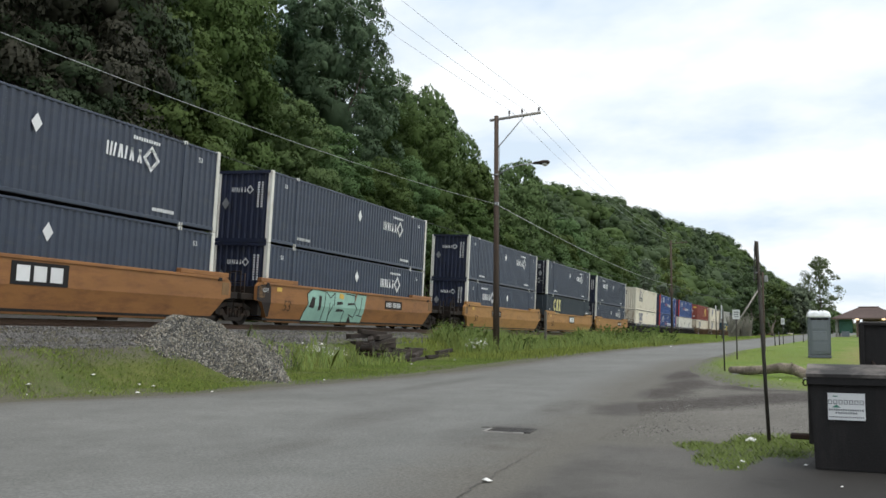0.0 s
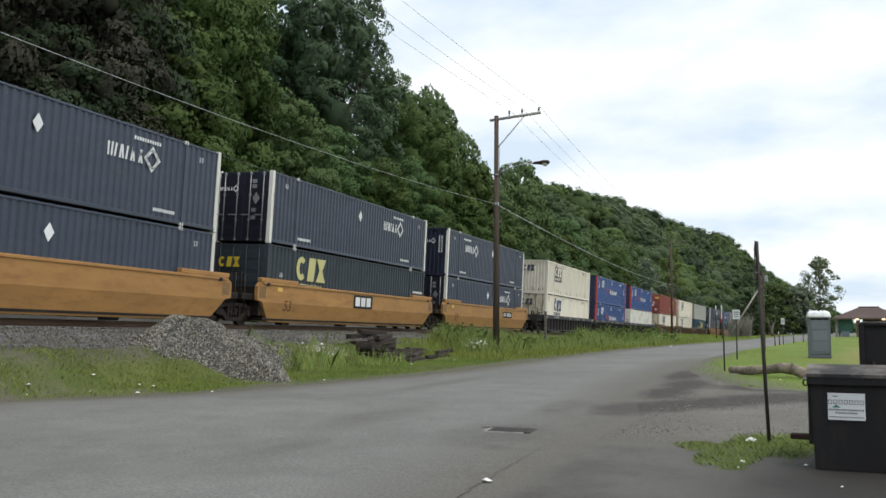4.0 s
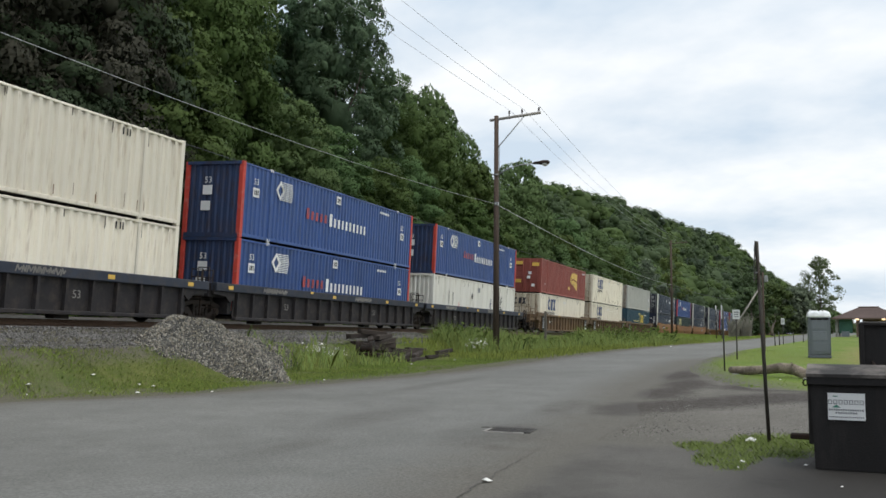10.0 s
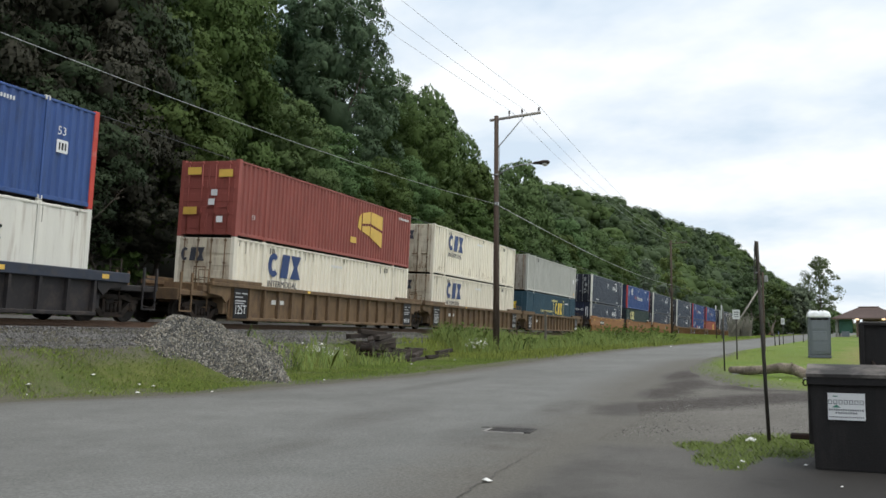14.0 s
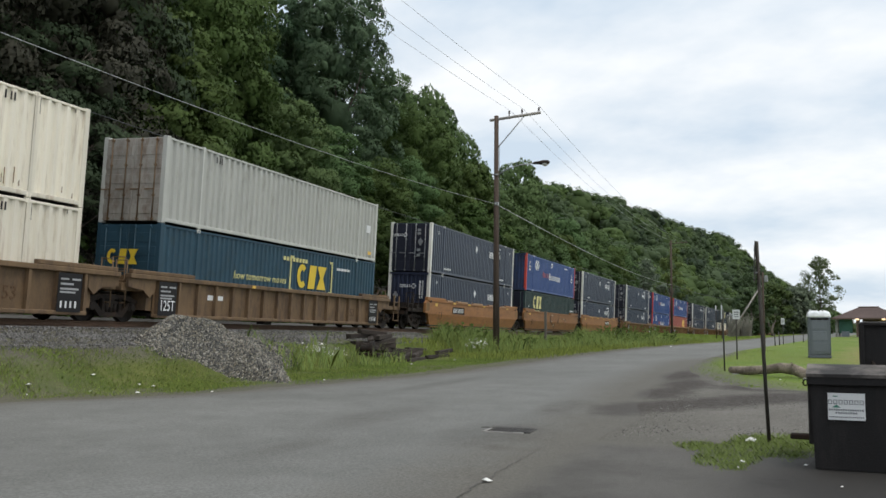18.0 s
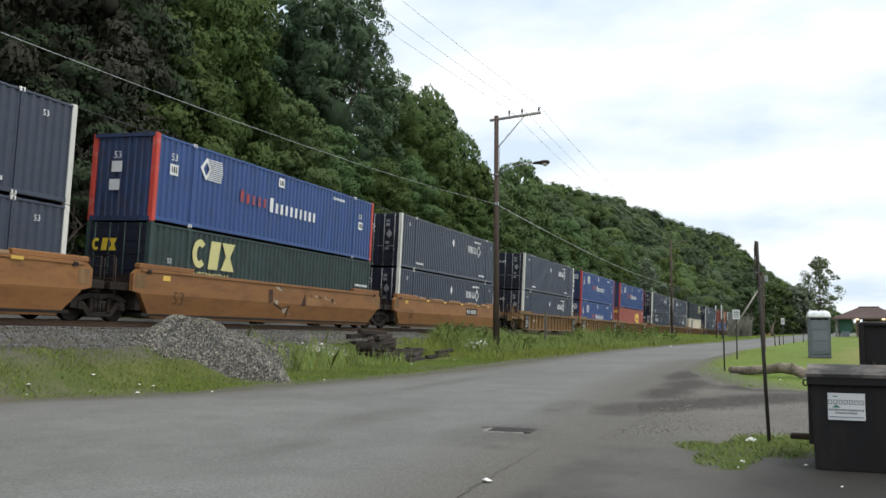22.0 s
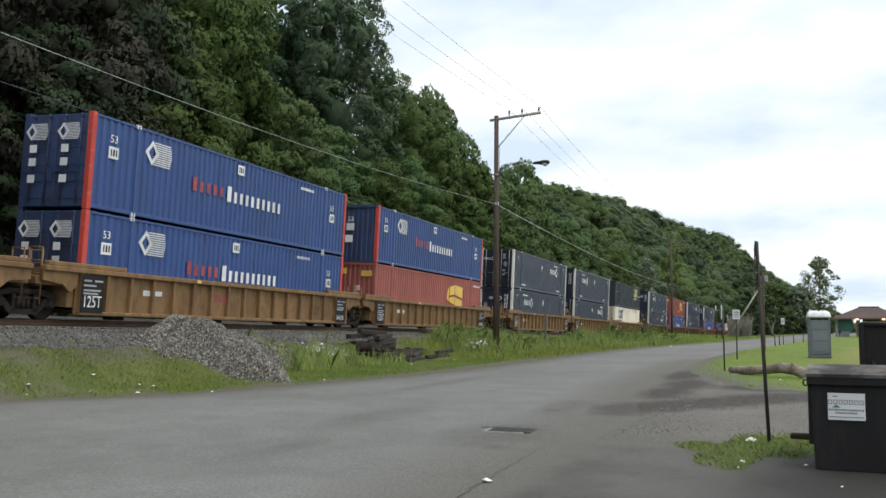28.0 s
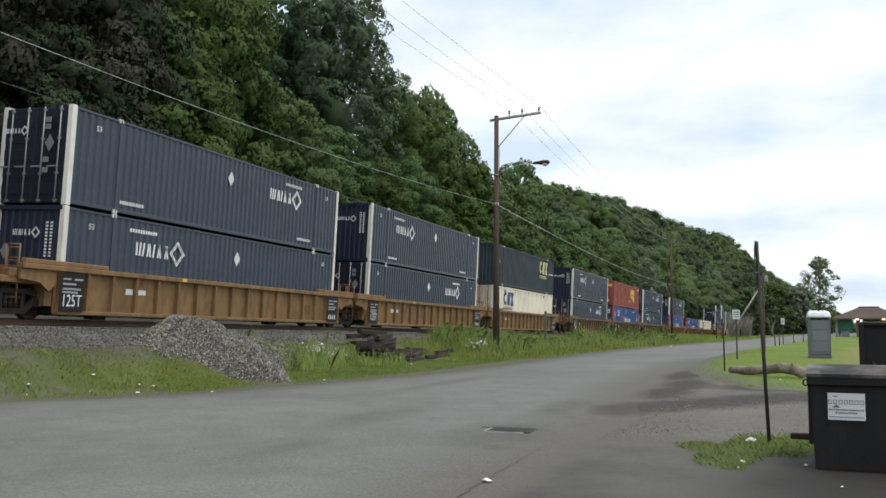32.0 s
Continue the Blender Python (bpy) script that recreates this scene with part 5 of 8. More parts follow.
SIDE_MARKS = {
    "53": text_mesh("53", 0.62, M["faint_print"]),
    "53_bent": bent_text(),
    "plate": Build().box(0, 2.1, -0.003, 0.003, 0, 0.42).mesh("number_board", M["iron"]),
    "plate_bar": Build().box(0, 0.04, -0.003, 0.003, 0, 0.24).box(0.07, 0.10, -0.003, 0.003, 0, 0.24).mesh("number_bar", M["mark_white"]),
    "brand_board": Build().box(0, 2.0, -0.003, 0.003, 0, 0.62).mesh("brand_board", M["mark_black"]),
    "brand_bar": bar_rows([(0.18, 0.10, 0.44, 0.42)], M["mark_white"], "brand_bar"),
    "placard": Build().box(0, 1.05, -0.003, 0.003, 0, 0.95).mesh("placard", M["mark_black"]),
    "placard_bar": Build().box(0, 0.13, -0.003, 0.003, 0, 0.28).mesh("number_bar", M["mark_white"]),
    "red_bar": bar_rows([(0, 0, 0.15, 0.28)], M["mark_faded_red"], "brand_bar"),
    "load": text_mesh("125T", 0.42, M["mark_white"]),
    "print": Build().box(0, 0.16, -0.003, 0.003, 0, 0.045).mesh("print_mark", M["sign_back"]),
    "patch": Build().box(0, 0.45, -0.003, 0.003, 0, 0.2).mesh("reflector", M["mark_gold"]),
    "chord_scrawl": long_scrawl().mesh("graffiti", M["concrete"]),
    "53_small": text_mesh("53", 0.34, M["concrete"]),
    "white_patch": bar_rows([(0, 0, 0.5, 0.25), (0.7, 0.02, 0.6, 0.22)], M["label"], "stencil_patch"),
}


def lean(z):
    """How far the smooth side has drawn in at a height below its crease."""
    return 0.17 * (0.918 - z) / 0.75 if z < 0.918 else 0.0


def cut(poly, z, keep):
    """The part of a polygon above (keep 1) or below (keep -1) a height."""
    out = []
    for (x0, z0), (x1, z1) in zip(poly, poly[1:] + poly[:1]):
        if (z0 - z) * keep >= 0:
            out.append((x0, z0))
        if (z0 - z) * (z1 - z) < 0:
            out.append((x0 + (x1 - x0) * (z - z0) / (z1 - z0), z))
    return out


def on_side(b, poly, off):
    """A thin patch of paint that follows the bent side of a smooth car."""
    for keep in (1, -1):
        p = cut(poly, 0.918, keep)
        if len(p) < 3:
            continue
        n = len(p)
        v = [(x, -1.502 - off + lean(z), z) for x, z in p] + [(x, -1.498 + lean(z), z) for x, z in p]
        b.add(v, [tuple(range(n)), tuple(range(2 * n - 1, n - 1, -1))] + [(i, i + n, (i + 1) % n + n, (i + 1) % n) for i in range(n)])
    return b


def side_strokes(b, lines, t, off):
    for (x0, z0), (x1, z1) in lines:
        d = Vector((x1 - x0, z1 - z0)).normalized() * t / 2
        on_side(b, [(x0 + d.y, z0 - d.x), (x1 + d.y, z1 - d.x), (x1 - d.y, z1 + d.x), (x0 - d.y, z0 + d.x)], off)
    return b


def graffiti(car):
    """One mass of mint paint with dark seams, and the grimy plate at the car's corner."""
    at = pose(-5.45, 0, 0)
    g = Build()
    on_side(g, [(0, 0.2), (1.75, 0.2), (1.75, 1.60), (0.75, 1.66), (0.3, 1.40), (0.38, 0.98), (0.12, 0.62)], 0.004)
    on_side(g, [(1.75, 0.2), (3.2, 0.2), (3.2, 1.60), (1.75, 1.58)], 0.004)
    on_side(g, [(3.2, 0.2), (4.75, 0.24), (4.75, 1.58), (3.2, 1.62)], 0.004)
    on_side(g, [(4.75, 0.24), (5.6, 0.2), (5.75, 0.9), (5.92, 1.60), (4.98, 1.60), (4.75, 1.2)], 0.004)
    part("graffiti", g, M["mark_mint"], car, "mint green block graffiti", at)
    k = Build()
    side_strokes(k, [((0.0, 0.2), (1.7, 0.22)), ((0.0, 0.2), (0.14, 0.62)), ((0.14, 0.62), (0.4, 0.98)), ((0.4, 0.98), (0.3, 1.40)), ((0.3, 1.40), (0.75, 1.64)), ((0.75, 1.64), (1.85, 1.58)),
                     ((1.72, 0.24), (1.90, 1.56)), ((1.95, 1.55), (2.35, 1.30)), ((2.35, 1.30), (2.75, 1.55)), ((2.32, 0.26), (2.30, 1.10)), ((2.32, 0.55), (2.62, 1.05)), ((2.75, 1.55), (2.7, 0.95)),
                     ((3.62, 0.22), (3.70, 0.8)), ((3.8, 1.56), (4.7, 1.50)), ((4.72, 1.54), (4.70, 1.12)), ((4.70, 1.12), (4.95, 0.92)), ((4.95, 0.92), (4.75, 0.42)), ((4.2, 0.62), (4.72, 0.50)),
                     ((5.0, 1.58), (5.9, 1.58)), ((5.45, 1.45), (5.28, 0.62)), ((5.05, 0.6), (5.6, 0.56))], 0.045, 0.010)
    for poly in ([(0.45, 0.85), (0.75, 1.30), (1.0, 1.26), (0.9, 0.8)], [(1.28, 0.72), (1.5, 0.74), (1.55, 1.36), (1.32, 1.38)], [(2.95, 1.02), (3.5, 1.06), (3.5, 1.18), (2.98, 1.16)],
                 [(2.9, 0.72), (3.6, 0.74), (3.6, 0.83), (3.0, 0.84)], [(4.0, 1.04), (4.65, 1.08), (4.66, 1.16), (4.02, 1.14)], [(4.2, 0.26), (4.6, 0.28), (4.3, 0.58)]):
        on_side(k, poly, 0.010)
    part("graffiti_outline", k, M["grime_dark"], car, "", at)
    part("reflector", on_side(Build(), [(3.15, 1.34), (3.55, 1.28), (3.6, 1.5), (3.2, 1.56)], 0.014), M["mark_gold"], car, "yellow reflector", at)
    part("end_section", on_side(Build(), [(-8.95, 1.0), (-8.6, 0.92), (-8.05, 0.36), (-7.92, 0.36), (-8.0, 1.56), (-8.68, 1.58), (-8.95, 1.5)], 0.005), M["grime_dark"], car, "grimy dark corner plate")
    part("load_mark", SIDE_MARKS["load"], None, car, m=pose(-8.6, -1.512, 1.32) @ Matrix.Scale(0.5, 4))


def scrapes(car):
    """Torn and dented steel with bare chips in the paint."""
    at = pose(-0.85, 0, 0)
    d, w = Build(), Build()
    for poly in ([(-0.4, 1.42), (-0.1, 1.45), (-0.05, 0.96), (-0.35, 0.86)], [(0.0, 0.96), (0.7, 0.72), (1.3, 0.86), (1.2, 0.74), (1.15, 0.34), (1.02, 0.58), (0.0, 0.84)],
                 [(2.45, 1.42), (2.5, 0.86), (2.12, 0.88)], [(0.1, 1.62), (0.6, 1.50), (0.75, 1.40), (0.3, 1.58)], [(2.85, 1.34), (3.0, 1.36), (2.95, 1.28)], [(3.6, 1.33), (3.85, 1.30), (3.8, 1.22), (3.62, 1.26)],
                 [(4.75, 1.28), (4.95, 1.26), (4.9, 1.06), (4.72, 1.16)]):
        on_side(d, poly, 0.004)
    for poly in ([(0.0, 1.56), (0.28, 1.58), (0.68, 1.40), (0.3, 1.44)], [(-0.05, 1.04), (0.3, 1.02), (0.34, 0.84), (0.1, 0.90)], [(0.72, 0.70), (1.1, 0.76), (1.0, 0.52), (0.78, 0.58)],
                 [(3.2, 1.36), (3.55, 1.32), (3.4, 1.24)], [(4.1, 1.38), (4.4, 1.22), (4.2, 1.20)], [(4.45, 1.22), (4.65, 1.24), (4.6, 1.16)], [(4.95, 1.18), (5.12, 1.10), (5.05, 1.04)], [(1.25, 0.52), (1.55, 0.53), (1.4, 0.50)]):
        on_side(w, poly, 0.008)
    part("dent", d, M["rust_dark"], car, "dark torn gashes in the steel", at)
    part("scrape", w, M["chip"], car, "bare pale chips in the paint", at)
    part("patch", on_side(Build(), [(2.55, 1.24), (3.75, 1.18), (3.75, 0.86), (2.55, 0.90)], 0.003), M["worn_orange"], car, "worn yellowish patch", at)


def well_car(make, place, number, marks=()):
    """One unit; place is first, mid or last in its set of three."""
    style, me = CARS[make]
    car = thing("well_car", CAR_LABELS[make], "railway car", "well cars of the train")
    for side in (-1, 1):
        part("side_panel", me["side", side], None, car)
        if style != "smooth":
            part("top_chord", me["chord", side], None, car)
            part("bottom_sill", me["sill", side], None, car)
            for i in range(17):
                part("rib", me["rib"], None, car, m=pose(-8.2 + i * 1.025, side * 1.46, 0))
    part("well_floor", me["floor"], None, car)
    for x in (-6.3, -1.2, 3.3):
        part("brake_gear", me["gear"], None, car, m=pose(x, 0, 0))
    for end, last in ((-1, place == "first"), (1, place == "last")):
        m = pose(end * 8.95, 0, 0, rz=0 if end < 0 else 180)
        part("end_platform", me["platform"], None, car, m=m)
        part("handrail", me["handrail"], None, car, m=m @ pose(-0.5, 0, 0))
        part("ladder", me["ladder"], None, car, m=m @ pose(-0.55, 0 if end < 0 else 2.14, 0))
        if last:
            truck(car, end * 9.45)
            part("end_deck", me["deck"], None, car, m=m)
            for yy in (0, 2.7):
                part("step_frame", me["step_frame"], None, car, "upright posts over a hanging stirrup step", m @ pose(0, yy, 0))
            part("coupler", me["coupler"], None, car, m=m @ pose(-1.05, 0, 0))
        elif end > 0:
            truck(car, GAP_A / 2)
            part("articulation", me["joint"], None, car, m=pose(GAP_A / 2, 0, 0))
    y = -1.545
    if style == "smooth":
        part("size_mark", SIDE_MARKS["53_bent"], None, car, m=pose(-7.0, -1.505, 0.62))
        part("reflector", SIDE_MARKS["patch"], None, car, "yellow reflector", pose(-7.55, y + 0.04, 1.38) @ Matrix.Scale(0.8, 4))
        if "brand" in marks:
            part("brand_board", SIDE_MARKS["brand_board"], None, car, m=pose(-0.9, y + 0.037, 0.93))
            for i in range(3):
                part("brand_bar", SIDE_MARKS["brand_bar"], None, car, m=pose(-0.9 + 0.58 * i, y + 0.029, 0.93))
        bx = -3.6 if "left" in marks else -4.75 if "fore" in marks else 1.9 if "guides" in marks else 2.6
        if "brand" not in marks and "scraped" not in marks:
            part("number_board", SIDE_MARKS["plate"], None, car, m=pose(bx, y + 0.037, 1.0))
            for k in range(10):
                part("number_bar", SIDE_MARKS["plate_bar"], None, car, m=pose(bx + 0.16 + 0.165 * k + 0.13 * (k > 3), y + 0.029, 1.09))
        if "graffiti" in marks:
            graffiti(car)
        if "guides" in marks:
            for x, w in ((-5.7, 0.9), (-3.95, 1.8), (-1.0, 1.75), (2.1, 1.7), (4.9, 1.0)):
                part("guide", GUIDE, None, car, "pale worn container guide on the top edge", pose(x, 0, 0) @ Matrix.Diagonal((w, 1, 1, 1)))
                part("reflector", SIDE_MARKS["patch"], None, car, "yellow reflector", pose(x + w + 0.05, y - 0.012, 1.58) @ Matrix.Diagonal((0.9, 1, 0.45, 1)))
        if "scraped" in marks:
            scrapes(car)
        for e in (-1, 1):
            part("corner_plate", me["corner"], None, car, "worn bare corner of the side", pose(e * 8.62, 0, 0))
            part("slot", SLOT, None, car, "dark hand slot", pose(e * 8.25 - 0.12, 0, 0))
    else:
        for x in (-8.3, 7.1) if style == "ribbed" else ():
            pm = pose(x, -1.575, 0.26) @ Matrix.Diagonal((0.85, 1, 1.14, 1))
            plate = part("placard", SIDE_MARKS["placard"], None, car, "black load plate with white print", pm)
            if x < 0:
                part("load_mark", SIDE_MARKS["load"], None, plate, "", pose(0.08, -0.006, 0.14))
            else:
                for k in range(4):
                    part("number_bar", SIDE_MARKS["placard_bar"], None, plate, m=pose(0.13 + 0.21 * k, -0.008, 0.10) @ Matrix.Scale(0.6, 4))
            for px, pz, w in ((0.1, 0.78, 2.2), (0.6, 0.78, 2.4), (0.1, 0.66, 3.6), (0.1, 0.54, 5.0), (0.1, 0.46, 4.2)):
                part("print_mark", SIDE_MARKS["print"], None, plate, m=pose(px, -0.006, pz) @ Matrix.Diagonal((w, 1, 1, 1)))
        if style == "ribbed":
            part("size_mark", SIDE_MARKS["53"], None, car, m=pose(5.38, -1.412, 0.55) @ Matrix.Scale(0.8, 4))
            if "red" in marks:
                for k in range(3):
                    part("brand_bar", SIDE_MARKS["red_bar"], None, car, "faded red brand block", pose(-1.72 + 0.26 * k, -1.412, 0.78))
        if style == "dark":
            part("size_mark", SIDE_MARKS["53_small"], None, car, m=pose(-4.8, -1.412, 0.66))
            part("size_mark", SIDE_MARKS["53_small"], None, car, m=pose(3.4, -1.412, 0.66))
            for x in (-6.6, 1.2):
                part("graffiti", SIDE_MARKS["chord_scrawl"], None, car, "faded white scrawl", pose(x, -1.565, 1.23))
            for x in (-8.9, -1.0, 4.6, 8.4):
                part("reflector", SIDE_MARKS["patch"], None, car, "orange reflector", pose(x, -1.566, 1.28) @ Matrix.Scale(0.65, 4))
        else:
            part("stencil_patch", SIDE_MARKS["white_patch"], None, car, m=pose(-5.5, -1.412, 0.85) @ Matrix.Scale(0.7, 4))
        part("reflector", SIDE_MARKS["patch"], None, car, m=pose(-3.0, -1.575, 1.40) @ Matrix.Scale(0.5, 4))
    return car


# every unit: make, marks on the car, then (kind, doors towards the camera, side of the mark) for the upper and the lower box
UNITS = [
    ("orange", "mid", ("brand",), ("navy", 0, "R"), ("navy", 0, "L")),
    ("orange", "last", ("graffiti", "right"), ("navy", 0, "R"), ("navy", 0, "R")),
    ("bright", "first", ("left",), ("navy", 0, "R"), ("navy", 0, "L")),
    ("bright", "mid", ("brand",), ("navy", 1, "R"), ("slate_low", 1, "")),
    ("bright", "last", ("right",), ("navy", 0, "L"), ("navy", 1, "R")),
    ("coal", "first", (), ("white", 0, "plate"), ("white", 1, "")),
    ("coal", "mid", (), ("blue", 0, ""), ("blue", 0, "")),
    ("coal", "last", (), ("blue", 0, ""), ("bare", 0, "")),
    ("brown", "first", (), ("red", 1, ""), ("white", 1, "")),
    ("brown", "mid", (), ("white", 1, ""), ("white", 1, "")),
    ("brown", "last", (), ("grey", 1, ""), ("teal", 1, "")),
    ("orange", "first", ("fore", "guides"), ("navy", 1, "R"), ("navy", 0, "R")),
    ("orange", "mid", ("scraped",), ("blue", 0, ""), ("green", 1, "")),
    ("orange", "last", ("right", "guides"), ("navy", 1, "R"), ("navy", 1, "R")),
    ("tan", "first", (), ("navy", 1, "R"), ("navy", 1, "R")),
    ("tan", "mid", ("red",), ("blue", 1, ""), ("blue", 1, "")),
    ("tan", "last", (), ("blue", 0, ""), ("salmon", 0, "")),
    ("tan", "first", (), ("navy", 1, "R"), ("navy", 0, "L")),
    ("tan", "mid", (), ("navy", 0, "L"), ("navy", 1, "R")),
    ("tan", "last", (), ("slate", 0, ""), ("white", 1, "")),
    ("brown", "first", (), ("navy", 0, "L"), ("navy", 1, "R")),
    ("brown", "mid", (), ("red", 1, ""), ("blue", 1, "")),
    ("brown", "last", (), ("navy", 1, "R"), ("navy", 0, "L")),
    ("tan", "first", (), ("navy", 0, "R"), ("blue", 0, "")),
    ("tan", "mid", (), None, ("blue", 0, "")),
    ("tan", "last", (), None, ("white", 1, "")),
    ("orange", "first", ("left",), ("navy", 0, "R"), ("navy", 0, "R")),
    ("orange", "mid", ("right",), ("navy", 1, "R"), ("navy", 0, "R")),
]
rolling = []


def build_train():
    s = 29.7757 - GAP_A + CL / 2
    for i, (make, place, marks, upper, lower) in enumerate(UNITS):
        if i:
            s += GAP_B if place == "first" else GAP_A
        car = well_car(make, place, i, marks)
        car.matrix_basis = car_pose(s)
        rolling.append((car, s, Matrix()))
        for box, z in ((lower, 0.375), (upper, 3.262)):
            if not box:
                continue
            kind = "slate" if box[0] == "slate_low" else box[0]
            c = container(kind, bool(box[1]), "low" if box[0] == "slate_low" else box[2])
            rolling.append((c, s, Matrix.Translation((0, 0, z))))
            c.matrix_basis = car_pose(s) @ Matrix.Translation((0, 0, z))


build_train()


def travelled(t):
    """Metres that the train has gone after t seconds."""
    u = t / 32.0
    return 343.751 * u + 3.818 * u * u


# ---- woods ----
rng = np.random.default_rng(7)


def leaf_quads(centres, normals, size, jitter=0.9, slim=0.62):
    """One bent-free leaf clump (a rhombus) at each centre, roughly facing its normal."""
    n = len(centres)
    d = normals + rng.normal(0, jitter, (n, 3))
    d /= np.linalg.norm(d, axis=1, keepdims=True) + 1e-9
    a = np.cross(d, rng.normal(0, 1, (n, 3)))
    a /= np.linalg.norm(a, axis=1, keepdims=True) + 1e-9
    b = np.cross(d, a)
    s = (size * rng.uniform(0.6, 1.35, n))[:, None]
    v = np.stack([centres - a * s, centres - b * s * slim + d * s * 0.12, centres + a * s, centres + b * s * slim + d * s * 0.12], 1).reshape(-1, 3)
    return v, np.arange(n * 4).reshape(-1, 4)


def leaf_mesh(name, centres, facing, shade, size, material, jitter=0.36, own=0.3):
    """Many small three-cornered leaf sprays; each is shaded along with the clump that it belongs to."""
    n = len(centres)
    shade = shade / (np.linalg.norm(shade, axis=1, keepdims=True) + 1e-9)
    d = facing + rng.normal(0, jitter, (n, 3))
    d /= np.linalg.norm(d, axis=1, keepdims=True) + 1e-9
    flip = np.sum(d * shade, axis=1) < 0
    d[flip] *= -1
    a = np.cross(d, rng.normal(0, 1, (n, 3)))
    a /= np.linalg.norm(a, axis=1, keepdims=True) + 1e-9
    b = np.cross(d, a)
    s = (size * rng.uniform(0.6, 1.35, n))[:, None]
    v = np.stack([centres - a * s * 0.85 - b * s * 0.5, centres + a * s * 0.85 - b * s * 0.5, centres + b * s], 1).reshape(-1, 3)
    # leaves keep some of their own tilt within the clump
    nn = shade + own * d
    nn /= np.linalg.norm(nn, axis=1, keepdims=True)
    return raw_mesh(name, v, np.arange(n * 3).reshape(-1, 3), material, True, np.repeat(nn, 3, axis=0))


def crown_points(radius, height, lobes, per, ragged=0.32, taper=0.35, lobe=(0.20, 0.38)):
    """Leaf places on many small lobes set round an egg-shaped crown, with gaps between them."""
    C, N = [], []
    for i in range(lobes):
        u = (i + 0.5) / lobes
        z = height * (0.04 + 0.94 * u)
        env = math.sin(math.pi * (0.10 + 0.84 * u)) ** 0.6 * (1 - taper * u)
        a = i * 2.39996 + rng.uniform(-0.5, 0.5)
        r = radius * env * rng.uniform(0.45, 1.0 + ragged * 0.5)
        if rng.random() < 0.22:
            r *= 0.35
        c = np.array([r * math.cos(a), r * math.sin(a), z + rng.uniform(-0.04, 0.04) * height])
        lr = radius * rng.uniform(*lobe)
        d = rng.normal(0, 1, (per, 3))
        d /= np.linalg.norm(d, axis=1, keepdims=True)
        d[:, 2] = np.abs(d[:, 2]) * np.where(rng.random(per) < 0.72, 1, -1)
        k = rng.uniform(0.15, 1.0, per) ** 0.5
        C.append(c + d * (lr * k)[:, None] * np.array([1, 1, 0.8]))
        N.append(d * 0.8 + np.array([0, 0, 0.35]))
    return np.concatenate(C), np.concatenate(N)


ICO = []
for p in ((0, 1), (0, -1)):
    for q in (1, -1):
        ICO += [(0, p[1], q * 1.618), (p[1], q * 1.618, 0), (q * 1.618, 0, p[1])]
ICO = np.array(ICO) / math.sqrt(1 + 1.618 ** 2)
ICO_F = np.array([f for f in itertools.combinations(range(12), 3) if all(abs(np.linalg.norm(ICO[a] - ICO[b]) - 1.0515) < 0.01 for a, b in itertools.combinations(f, 2))])
ICO_F = np.array([f if np.dot(np.cross(ICO[f[1]] - ICO[f[0]], ICO[f[2]] - ICO[f[0]]), ICO[f[0]]) > 0 else f[::-1] for f in ICO_F.tolist()])


def hull_mesh(name, centres, radii, material):
    """The dense inside of foliage: uneven lumps, one for each bough."""
    n = len(centres)
    v = centres[:, None] + ICO[None] * radii[:, None, None] * rng.uniform(0.8, 1.12, (n, 12, 1)) * np.array([1, 1, 0.85])
    f = ICO_F[None] + (np.arange(n) * 12)[:, None, None]
    return raw_mesh(name, v.reshape(-1, 3), f.reshape(-1, 3), material, True)


